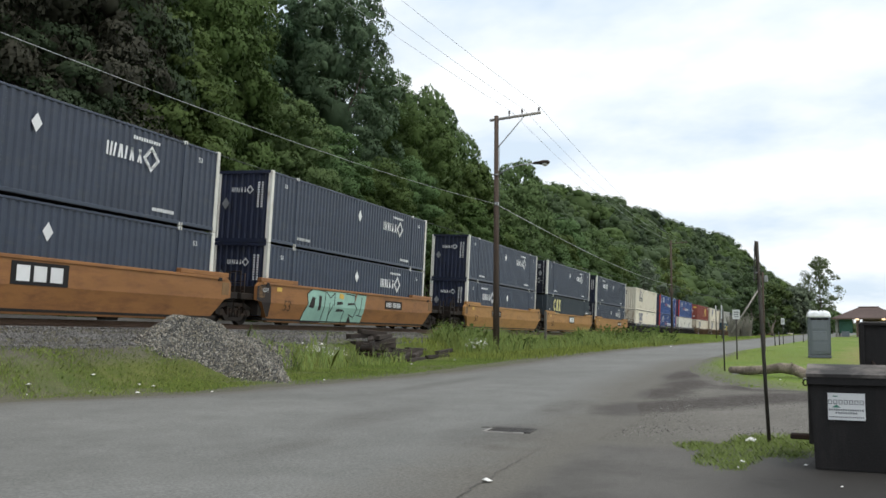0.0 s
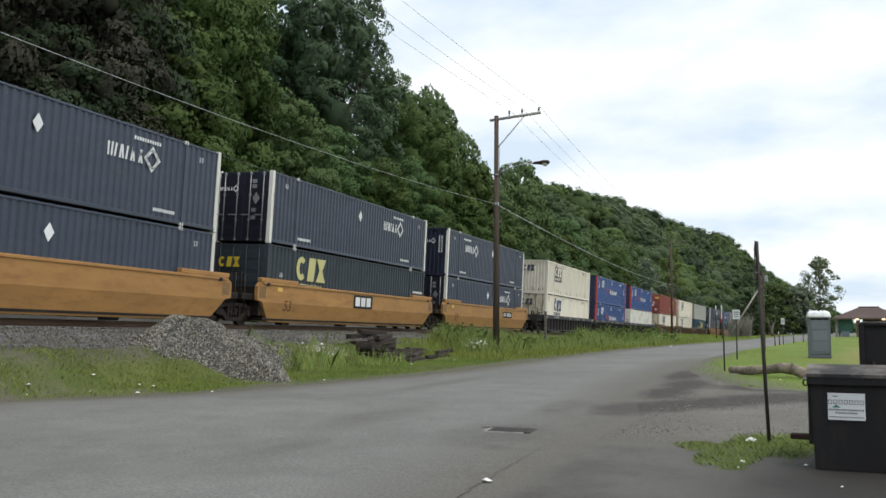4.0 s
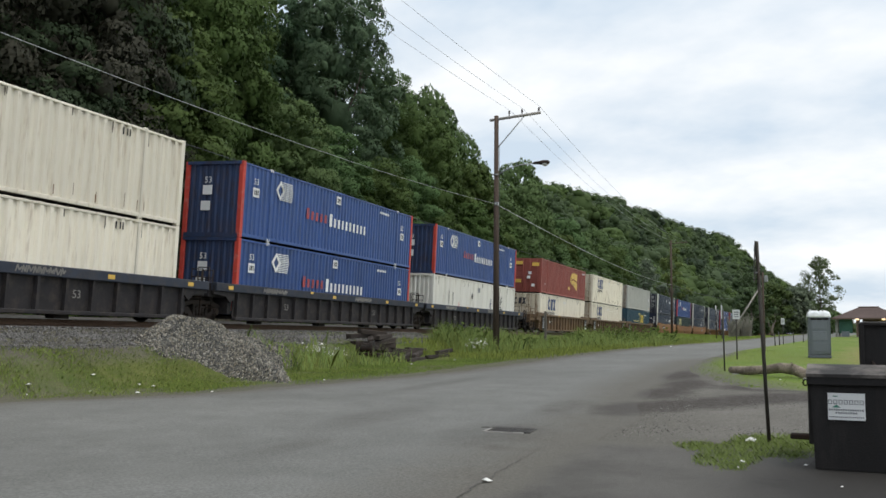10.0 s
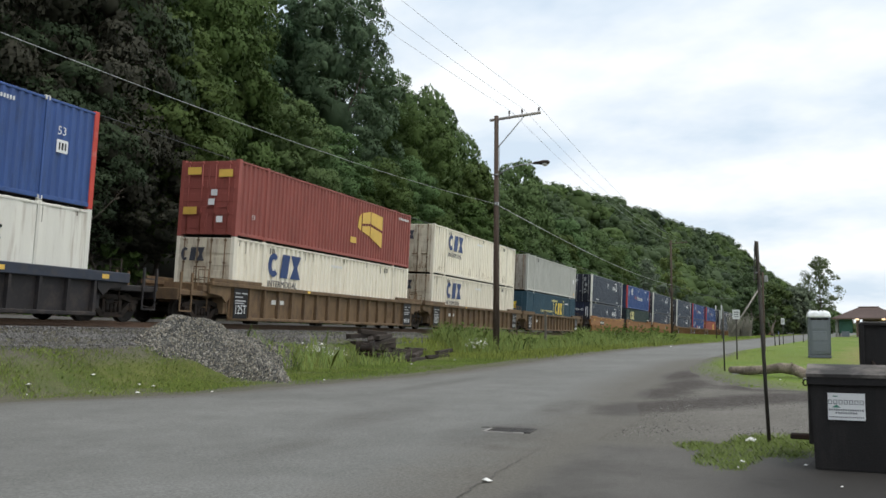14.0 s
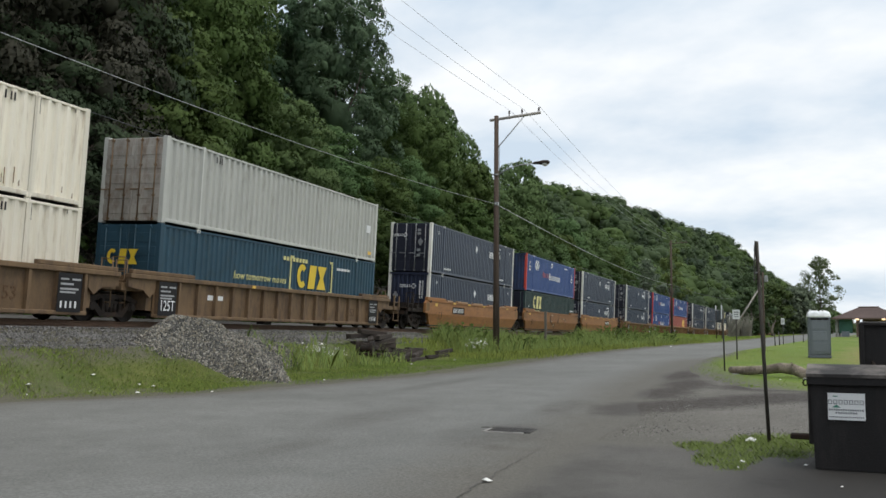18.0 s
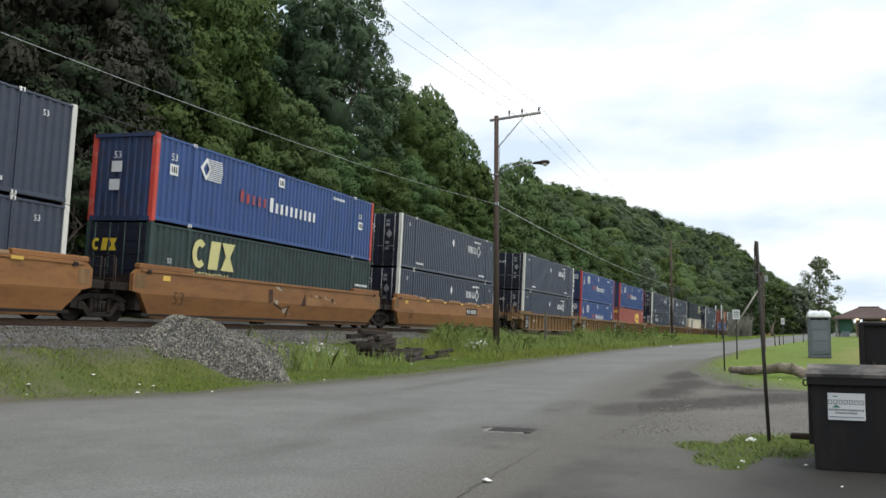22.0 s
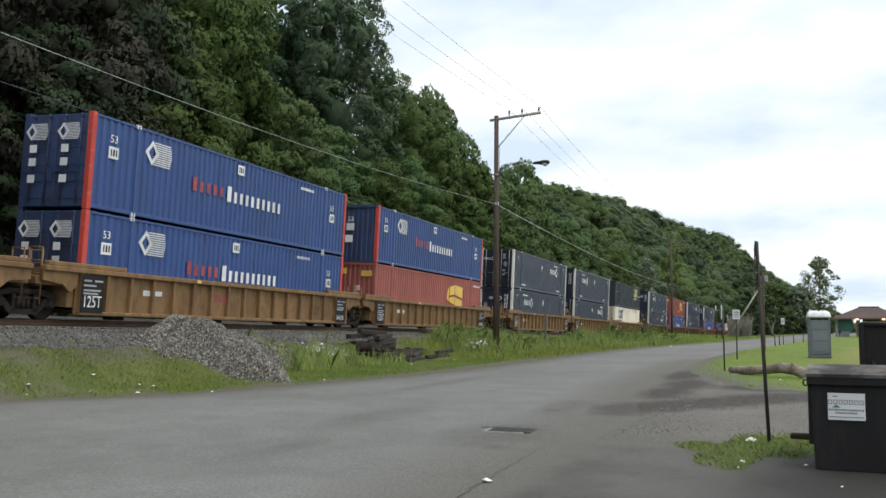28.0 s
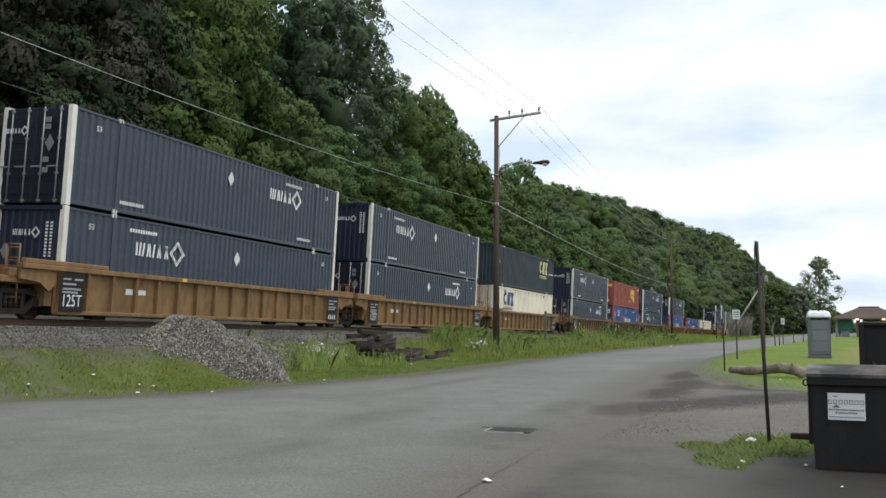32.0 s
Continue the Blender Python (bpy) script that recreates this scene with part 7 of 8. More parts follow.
    blades(np.column_stack([x, y, ground_height(x, y) + 0.03]), 0.03, 0.03, 0.9, M["lawn"], "lawn_grass", "short bright grass of the park", "grass")
    # its ragged border
    n = 4000
    x = rng.uniform(23.6, 62, n)
    y = edge(RIGHT_EDGE, x) - 0.25
    y = np.where(x < 36, np.minimum(y, 3.25 - (36 - x) ** 2 * 0.016), y) - rng.gamma(2.0, 0.9, n) + 0.1
    blades(np.column_stack([x, y, ground_height(x, y) + 0.02]), 0.03, 0.014, 1.6, M["lawn"], "lawn_grass", "uneven grass along the lawn's border", "grass")
    # a ragged tuft between the yard and the lot
    n = 30000
    x, y = rng.uniform(9.9, 15.4, n), rng.uniform(-1.4, 2.0, n)
    r = np.minimum(((x - 12.5 + 0.75 * (y - 0.1)) / 1.25) ** 2 + ((y - 0.05) / 1.05) ** 2, np.minimum(((x - 11.0 - 0.9 * (y - 0.7)) / 0.75) ** 2 + ((y - 0.70) / 0.36) ** 2, ((x - 12.1) / 0.4) ** 2 + ((y - 1.0) / 0.36) ** 2))
    k = r + 0.9 * rough(x, y, 1.6, 2.0) + 0.6 * rough(x, y, 4.0, 6.0) + rng.uniform(-0.3, 0.3, n) < 0.85
    x, y = x[k], y[k]
    P = np.column_stack([x, y, ground_height(x, y) + 0.02])
    half = rng.random(len(P)) < 0.6
    blades(P[half], 0.055, 0.009, 0.9, M["weed"], "grass_tuft", "ragged grass tuft at the edge of the asphalt", "grass")
    blades(P[~half], 0.06, 0.008, 1.0, M["grass_pale"], "grass_tuft", "dry pale grass in the tuft beside the post", "grass")


build_grass()


def stones(P, size, material, name, label, category, k=None):
    """Small angular stones: squashed octahedra."""
    n = len(P)
    o = np.array([(1, 0, 0), (0, 1, 0), (-1, 0, 0), (0, -1, 0), (0, 0, 1), (0, 0, -1)], float)
    sc = size * rng.uniform(0.5, 1.4, (n, 1, 3))
    v = o[None] * sc
    a = rng.uniform(0, 6.283, n)
    e = rng.uniform(-0.6, 0.6, n)
    ca, sa, ce, se = np.cos(a), np.sin(a), np.cos(e), np.sin(e)
    x, y, z = v[..., 0], v[..., 1], v[..., 2]
    y, z = y * ce[:, None] - z * se[:, None], y * se[:, None] + z * ce[:, None]
    x, y = x * ca[:, None] - y * sa[:, None], x * sa[:, None] + y * ca[:, None]
    v = np.stack([x, y, z], -1) + P[:, None]
    f = np.array([(0, 1, 4), (1, 2, 4), (2, 3, 4), (3, 0, 4), (1, 0, 5), (2, 1, 5), (3, 2, 5), (0, 3, 5)])
    q = (f[None] + (np.arange(n) * 6)[:, None, None]).reshape(-1, 3)
    return tagged(new(name, raw_mesh(name, v.reshape(-1, 3), q, material)), label, category, kind="stuff")


def stone_mat(name, dark, light):
    m = bpy.data.materials.new(name)
    m.use_nodes = True
    nt = m.node_tree
    b = nt.nodes["Principled BSDF"]
    g, r = nt.nodes.new("ShaderNodeNewGeometry"), nt.nodes.new("ShaderNodeValToRGB")
    r.color_ramp.elements[0].color, r.color_ramp.elements[1].color = (*dark, 1), (*light, 1)
    nt.links.new(g.outputs["Random Per Island"], r.inputs[0])
    nt.links.new(r.outputs[0], b.inputs["Base Color"])
    b.inputs["Roughness"].default_value = 0.9
    return m


M["pebble"] = stone_mat("mixed_grey_stones", (0.05, 0.048, 0.044), (0.30, 0.29, 0.27))
M["pebble_mix"] = stone_mat("sharp_grey_gravel", (0.03, 0.03, 0.028), (0.36, 0.345, 0.305))
ramp = M["pebble_mix"].node_tree.nodes["Color Ramp"].color_ramp
ramp.elements.new(0.45).color, ramp.elements.new(0.72).color = (0.12, 0.12, 0.113, 1), (0.21, 0.186, 0.142, 1)
M["pebble_dark"] = stone_mat("dusty_ballast_stones", (0.05, 0.048, 0.046), (0.25, 0.243, 0.235))


def build_stones():
    # the heap of gravel on the bank: a long mound running down to the road
    def ridge(x, y, a, b, za, zb, along, across):
        a, b = np.array(a), np.array(b)
        d = b - a
        t = np.clip(((x - a[0]) * d[0] + (y - a[1]) * d[1]) / (d @ d), 0, 1)
        r = np.sqrt((along * (x - a[0] - t * d[0])) ** 2 + (across * (y - a[1] - t * d[1])) ** 2 + 0.01)
        return za + (zb - za) * t - r

    def heap(x, y):
        top = ridge(x, y, (22.0, 17.0), (22.8, 16.6), 2.30, 2.28, 0.50, 1.2)
        tail = ridge(x, y, (23.5, 15.6), (20.9, 12.3), 1.66, 0.40, 0.80, 0.95)
        far = ridge(x, y, (23.4, 16.4), (26.6, 16.0), 1.90, 1.36, 0.9, 1.1)
        # the parts run softly into one another
        k = 6.0
        return np.log(np.exp(k * top) + np.exp(k * tail) + np.exp(k * far)) / k - 0.09
    xs, ys = np.arange(18.4, 27.6, 0.14), np.arange(11.8, 18.0, 0.14)
    X, Y = np.meshgrid(xs, ys, indexing="ij")
    H = heap(X, Y) + (rough(X, Y, 1.4, 11.0) * 0.12 + rough(X, Y, 4.0, 2.0) * 0.035).reshape(X.shape)
    G = ground_height(X, Y)
    Z = np.where(H > G - 0.15, H, G - 0.15)
    keep = (H > G - 0.12)
    k = len(ys)
    idx = lambda i, j: i * k + j
    quads = [(idx(i, j), idx(i + 1, j), idx(i + 1, j + 1), idx(i, j + 1)) for i in range(len(xs) - 1) for j in range(k - 1) if keep[i:i + 2, j:j + 2].any()]
    me = raw_mesh("mound", np.column_stack([X.ravel(), Y.ravel(), Z.ravel()]), quads, M["pile"], True)
    pile = thing("gravel_pile", "heap of loose grey gravel dumped on the grass bank", "gravel pile")
    part("mound", me, None, pile)
    n = 46000
    x, y = rng.uniform(18.4, 27.6, n), rng.uniform(11.8, 18.0, n)
    h = heap(x, y) + rough(x, y, 1.4, 11.0) * 0.12 + rough(x, y, 4.0, 2.0) * 0.035
    k2 = h > ground_height(x, y) - 0.03
    st = stones(np.column_stack([x, y, h])[k2], 0.038, M["pebble_mix"], "gravel", "", "")
    st.parent = pile
    # ballast stones on the near shoulder
    P = scatter(15000, 11, 44, 1.5, 3.6)
    P[:, 2] += 0.05
    stones(P, 0.026, M["pebble_dark"], "ballast_stones", "loose grey ballast stones along the track", "ballast")
    # grit on the lot and along the verge
    x, y = 12.0 + 9 * rng.random(11000) ** 2.2, rng.uniform(-6, 2.3, 11000)
    k3 = rough(x, y, 0.6, 4.0) + rng.uniform(-0.4, 0.4, len(x)) > 0.05
    stones(np.column_stack([x, y, ground_height(x, y) + 0.022])[k3], 0.0105, M["pebble"], "loose_grit", "loose grit scattered over the lot", "grit")
    x = rng.uniform(12, 50, 500)
    y = edge(LEFT_EDGE, x) + rng.normal(0.25, 0.5, 500)
    stones(np.column_stack([x, y, ground_height(x, y) + 0.03]), 0.008, M["pebble_dark"], "verge_grit", "grit and soil crumbs along the road's edge", "grit")


build_stones()


# ---- poles and wires ----
def utility_pole():
    bx, by, bz = 44.6, 14.05, gz(44.6, 14.05)
    p = thing("utility_pole", "brown wooden utility pole with a one-sided crossarm and a street light", "utility pole", m=pose(bx, by, bz - 0.3))
    top = 12.85
    part("pole", Build().tube([(0, 0, 0), (-0.35, -0.1, top * 0.5), (-0.75, -0.22, top)], 0.17, 14, 0.115), M["pole"], p)
    part("crossarm", Build().tube([(-0.75, 0.14, top - 0.22), (-0.75, -2.62, top - 0.02)], 0.075, 8), M["board"], p, "grey timber crossarm")
    part("brace", Build().tube([(-0.70, -0.24, top - 1.75), (-0.74, -1.75, top - 0.12)], 0.028, 6), M["galv"], p, "steel brace under the crossarm")
    for y in (-0.92, -1.62, -2.52):
        b = Build().lathe([(0.02, -0.02), (0.02, 0.10), (0.05, 0.12), (0.06, 0.17), (0.035, 0.20), (0.055, 0.24), (0.03, 0.30)], 10)
        part("insulator", b, M["ceramic"], p, "dark glazed pin insulator", pose(-0.75, y, top - 0.10 + 0.03 * abs(y)))
    arm = Build().tube([(-0.6, -0.30, 9.75), (-0.62, -0.85, 10.02), (-0.63, -1.5, 10.18), (-0.63, -2.2, 10.20)], 0.032, 8)
    lamp = part("lamp_arm", arm, M["galv"], p, "curved grey lamp arm")
    head = Build().lathe([(0.05, -0.45), (0.11, -0.38), (0.15, -0.1), (0.20, 0.15), (0.19, 0.33), (0.10, 0.42)], 12, (0, 0, 0), "y")
    part("lamp_head", head, M["iron"], lamp, "dark grey cobra-head street light", pose(-0.63, -2.62, 10.22, rz=180) @ Matrix.Diagonal((0.95, 1, 0.62, 1)))
    part("lens", Build().lathe([(0.17, 0.0), (0.16, -0.08), (0.08, -0.14)], 12), M["glass"], lamp, "clear lamp lens", pose(-0.63, -2.82, 10.18))
    part("clamp", Build().lathe([(0.17, 0), (0.17, 0.06)], 12), M["galv"], p, m=pose(-0.57, -0.16, 9.7))
    part("ground_wire", Build().tube([(-0.05, -0.19, 0.5), (-0.38, -0.28, 6.2), (-0.66, -0.36, 11.2)], 0.012, 5), M["wire_dark"], p)
    part("telephone_bracket", Build().box(-0.08, 0.08, -0.30, -0.1, -0.08, 0.08, 0.01), M["galv"], p, m=pose(-0.52, 0.02, 8.2))
    # the next one down the line
    x2, y2 = 135.5, 15.35
    q = thing("utility_pole", "distant wooden utility pole beside the track", "utility pole", m=pose(x2, y2, gz(x2, y2) - 0.3))
    part("pole", Build().tube([(0, 0, 0), (-0.5, -0.1, 14.6)], 0.19, 10, 0.13), M["pole"], q)
    part("crossarm", Build().tube([(-0.48, 0.2, 14.1), (-0.48, -2.5, 14.25)], 0.06, 6), M["pole"], q)
    for y in (-0.9, -1.6, -2.4):
        part("insulator", Build().lathe([(0.03, 0), (0.06, 0.12), (0.03, 0.3)], 8), M["ceramic"], q, m=pose(-0.48, y, 14.2))
    # a pole with a push brace at the park's edge
    x3, y3 = 57.0, 1.05
    r = thing("utility_pole", "short grey pole with a slanting timber brace", "utility pole", m=pose(x3, y3, gz(x3, y3) - 0.3))
    part("pole", Build().tube([(0, 0, 0), (0, 0.0, 5.1)], 0.07, 10, 0.055), M["pole"], r)
    part("brace", Build().tube([(-0.7, 1.85, 1.45), (0.0, 0.1, 4.3)], 0.055, 8, 0.05), M["board"], r, "pale slanting brace")
    part("lamp", Build().box(-0.1, 0.1, -0.3, -0.08, 4.5, 4.9, 0.03), M["galv"], r)


utility_pole()


def wire(label, a, b, sag, r, mk, cut=0.0):
    """A hanging wire from a to b."""
    a, b = Vector(a), Vector(b)
    n = 24
    line = [a.lerp(b, i / n) - Vector((0, 0, 4 * sag * (i / n) * (1 - i / n))) for i in range(n + 1)]
    ob = tagged(new("overhead_wire", Build().tube(line, r, 6).mesh("overhead_wire", M[mk])), label, "wire", "overhead wires")
    return ob


def build_wires():
    near = [(43.85, 13.10, 13.42), (43.85, 12.40, 13.46), (43.85, 11.52, 13.52)]
    far = [(135.0, 14.4, 15.9), (135.0, 13.7, 15.9), (135.0, 12.9, 15.9)]
    back = [(-8, 15.0, 13.6), (-8, 14.3, 13.9), (-8, 13.5, 14.2)]
    for a, b, c in zip(near, far, back):
        wire("thin power line strung between the poles", a, b, 1.4, 0.008, "wire")
        wire("thin power line strung between the poles", c, a, 0.55, 0.0065, "wire")
    wire("thick pale telephone cable strung along the road", (-10, 15.9, 8.8), (44.0, 13.85, 8.50), 0.9, 0.0085, "wire")
    wire("thick telephone cable strung along the road", (44.0, 13.80, 8.45), (135.0, 15.25, 9.4), 0.6, 0.022, "wire")
    wire("thick telephone cable strung along the road", (135.0, 15.25, 9.4), (225.0, 7.4, 11.2), 0.9, 0.03, "wire_dark")
    wire("thin dark service wire above the train", (-10, 21.5, 9.4), (135.0, 15.3, 9.0), 1.2, 0.014, "wire_dark")


build_wires()


# ---- park side ----
def sign_post():
    p = thing("sign_post", "leaning dark steel sign post with its sign seen edge-on", "sign post", m=pose(12.86, 0.2, gz(12.86, 0.2)))
    b = Build()
    a, c = Vector((0, 0, -0.2)), Vector((-0.30, 0.10, 2.72))
    for o in ((-0.014, 0.0), (0.014, 0.0), (0.0, -0.014)):
        b.tube([a + Vector((o[1], o[0], 0)), c + Vector((o[1], o[0], 0))], 0.010, 6)
    b.add([a + Vector((0, -0.02, 0)), a + Vector((0, 0.02, 0)), c + Vector((0, 0.024, 0)), c + Vector((0, -0.024, 0)),
           a + Vector((0.02, -0.024, 0)), a + Vector((0.02, 0.024, 0)), c + Vector((0.02, 0.024, 0)), c + Vector((0.02, -0.024, 0))],
          [(0, 1, 2, 3), (7, 6, 5, 4), (0, 3, 7, 4), (1, 5, 6, 2)])
    part("post", b, M["post_steel"], p)
    part("sign_panel", Build().box(-0.34, 0.34, -0.004, 0.004, -0.26, 0.26, 0.003), M["post_steel"], p, "dark metal sign panel edge-on", pose(-0.27, 0.13, 2.44, rx=1.5, rz=2.6))
    for z in (2.3, 2.6):
        part("bolt", Build().lathe([(0.012, -0.02), (0.012, 0.03)], 8, (0, 0, 0), "y"), M["galv"], p, m=pose(-0.27, 0.11, z))


def small_sign(x, y, z0, z1, w, label, face=True, post_r=0.03, top=None):
    g = gz(x, y)
    ob = thing("sign", label, "sign", "small signs along the park", pose(x, y, g))
    part("post", Build().tube([(0, 0, -0.2), (0, 0, (top or z1) - g)], post_r, 6), M["post_steel"], ob)
    pl = part("sign_panel", Build().box(-0.006, 0.006, -w / 2, w / 2, z0 - g, z1 - g, 0.003), M["sign_white"], ob, m=pose(-post_r - 0.012, 0, 0, rz=4))
    h = z1 - z0
    part("small_print", Build().box(-0.010, -0.004, -w * 0.35, w * 0.35, z1 - g - h * 0.32, z1 - g - h * 0.2).box(-0.010, -0.004, -w * 0.3, w * 0.3, z1 - g - h * 0.55, z1 - g - h * 0.45).box(-0.010, -0.004, -w * 0.33, w * 0.33, z1 - g - h * 0.78, z1 - g - h * 0.7), M["label_grey"], pl)


def build_park():
    sign_post()
    small_sign(43.4, 2.0, 2.48, 2.92, 0.32, "small white sign on a thin dark post")
    small_sign(79.6, -0.02, 2.78, 3.28, 0.28, "small white sign far along the road")
    for x, y, h in ((32.24, 1.9, 2.1), (72, 0.55, 0.9), (76, 0.25, 0.9), (84, -0.9, 0.9), (90, -1.8, 0.9), (97, -2.6, 0.9)):
        ob = thing("marker_post", "thin dark steel marker post in the grass", "post", "marker posts along the lawn", pose(x, y, gz(x, y)))
        part("post", Build().tube([(0, 0, -0.2), (0.02, 0.03, h)], 0.028 if h > 1 else 0.04, 6), M["post_steel"], ob)
        part("cap", Build().lathe([(0.03, 0), (0.03, 0.04), (0.01, 0.05)], 6), M["galv"], ob, m=pose(0.02, 0.03, h))
    ob = thing("marker_post", "weathered wooden marker post among the weeds", "post", "", pose(56.8, 14.5, gz(56.8, 14.5)))
    part("post", Build().box(-0.075, 0.075, -0.075, 0.075, -0.3, 2.45, 0.012), M["old_post"], ob)
    # portable toilet
    px, py = 47.2, -1.60
    t = thing("portable_toilet", "grey plastic portable toilet with a white domed roof", "portable toilet", m=pose(px, py - 0.05, gz(px, py) + 0.03, rz=2) @ Matrix.Diagonal((0.9, 0.9, 0.98, 1)))
    part("base", Build().box(-0.585, 0.585, -0.56, 0.56, 0, 0.12, 0.02), M["pot_grey"], t)
    w = Build().box(-0.56, 0.56, -0.545, 0.545, 0.13, 2.02, 0.03)
    part("cabin", w, M["pot_grey"], t)
    for y in (-0.545, 0.51):
        part("corner_trim", Build().box(-0.585, -0.53, y, y + 0.035, 0.14, 2.02, 0.01), M["pot_grey"], t)
    d = part("door", Build().box(-0.59, -0.56, -0.46, 0.46, 0.2, 1.82, 0.012), M["pot_grey"], t, "grey moulded plastic door")
    for z in (0.32, 0.88, 1.42):
        part("door_panel", Build().box(-0.605, -0.588, -0.36, 0.36, z, z + 0.42, 0.008), M["pot_grey"], d)
    for i in range(3):
        part("vent", Build().box(-0.60, -0.56, -0.45 + i * 0.31, -0.17 + i * 0.31, 1.86, 1.96), M["mark_black"], t)
    b = Build()
    rows = [(0.60, 2.0), (0.61, 2.06), (0.56, 2.16), (0.45, 2.24), (0.25, 2.29)]
    v = []
    for r, z in rows:
        for j in range(16):
            a = 2 * math.pi * j / 16
            k = 1 / max(abs(math.cos(a)), abs(math.sin(a)))
            v.append((r * math.cos(a) * min(k, 1.25), r * math.sin(a) * min(k, 1.25), z + (0.07 if j % 2 and 0.2 < r < 0.6 else 0)))
    f = [(i * 16 + j, i * 16 + (j + 1) % 16, i * 16 + 16 + (j + 1) % 16, i * 16 + 16 + j) for i in range(4) for j in range(16)] + [tuple(range(64, 80)), tuple(range(15, -1, -1))]
    part("roof", b.add(v, f, False), M["pot_white"], t, "white ribbed plastic roof")
    part("vent_pipe", Build().tube([(0.4, 0.4, 2.0), (0.4, 0.4, 2.4)], 0.05, 8), M["pot_white"], t)
    # picnic shelter
    sx, sy = 137.0, -11.3
    g = gz(sx, sy)
    s = thing("picnic_shelter", "open park shelter with a red-brown hipped roof and lit lamps", "shelter", m=pose(sx, sy, g, rz=-6))
    ez, hw, hd = 2.55, 4.6, 4.2
    roof = Build().add([(-hd, hw, ez), (hd, hw, ez), (hd, -hw, ez), (-hd, -hw, ez), (0, 1.3, ez + 1.6), (0, -1.3, ez + 1.6)], [(0, 4, 1), (1, 4, 5, 2), (2, 5, 3), (3, 5, 4, 0), (0, 1, 2, 3)])
    part("roof", roof, M["roof"], s)
    part("ridge_cap", Build().tube([(0, 1.3, ez + 1.62), (0, -1.3, ez + 1.62)], 0.12, 6), M["roof"], s)
    part("fascia", Build().box(-hd - 0.03, -hd + 0.02, -hw, hw, ez - 0.15, ez + 0.03), M["pav_wall"], s)
    for x in (-hd + 0.7, hd - 0.7):
        for y in (-4.0, -1.4, 1.4, 4.0):
            part("post", Build().box(x - 0.14, x + 0.14, y - 0.14, y + 0.14, -0.3, ez, 0.02), M["pav_wall"] if y < 3 else M["concrete"], s)
    part("panel", Build().box(-hd + 0.9, -hd + 1.0, 2.0, 3.7, 0.5, ez - 0.1), M["pav_green"], s, "green painted side panel")
    part("wall", Build().box(-2.0, 2.0, -3.2, 0.8, 0, ez), M["pav_wall"], s, "brown inner wall")
    part("floor_slab", Build().box(-hd + 0.3, hd - 0.3, -hw + 0.4, hw - 0.4, -0.3, 0.06), M["concrete"], s)
    part("bin", Build().box(-hd + 0.4, -hd + 1.0, 2.4, 3.4, 0.06, 0.75, 0.04), M["pot_grey"], s)
    for y in (1.35, -1.85):
        part("lamp", Build().box(-hd - 0.2, -hd + 0.05, y - 0.22, y + 0.22, ez - 0.28, ez - 0.06, 0.05), M["glow"], s, "glowing warm lamp under the eaves")
    # the lying log
    lg = thing("log", "weathered crooked driftwood log lying across two stones", "log", m=pose(29.4, 0.4, 0))
    g = gz(29.4, 0.4)
    line = [(1.25, 1.2, g + 0.16), (0.75, 0.75, g + 0.17), (0.2, 0.15, g + 0.22), (-0.2, -0.3, g + 0.30), (-0.55, -0.7, g + 0.26), (-0.95, -1.05, g + 0.12), (-1.6, -1.8, g + 0.10)]
    b = Build().tube(line, 0.12, 12, 0.17)
    me = b.mesh("trunk", M["driftwood"])
    for v in me.vertices:
        v.co += Vector((0, 0, 1)) * 0.05 * noise.noise(v.co * 3.0) + Vector((0.3, 0.3, 0)) * 0.12 * noise.noise(v.co * 2.0 + Vector((9, 0, 0)))
    part("trunk", me, None, lg)
    part("branch_stub", Build().tube([(-0.55, -0.7, g + 0.3), (-0.66, -0.62, g + 0.46)], 0.05, 7, 0.035), M["driftwood"], lg)
    for x, y in ((1.0, 1.0), (-1.0, -1.1)):
        part("stone", Build().box(x - 0.2, x + 0.2, y - 0.2, y + 0.2, g - 0.1, g + 0.06, 0.06), M["stone"], lg)


build_park()


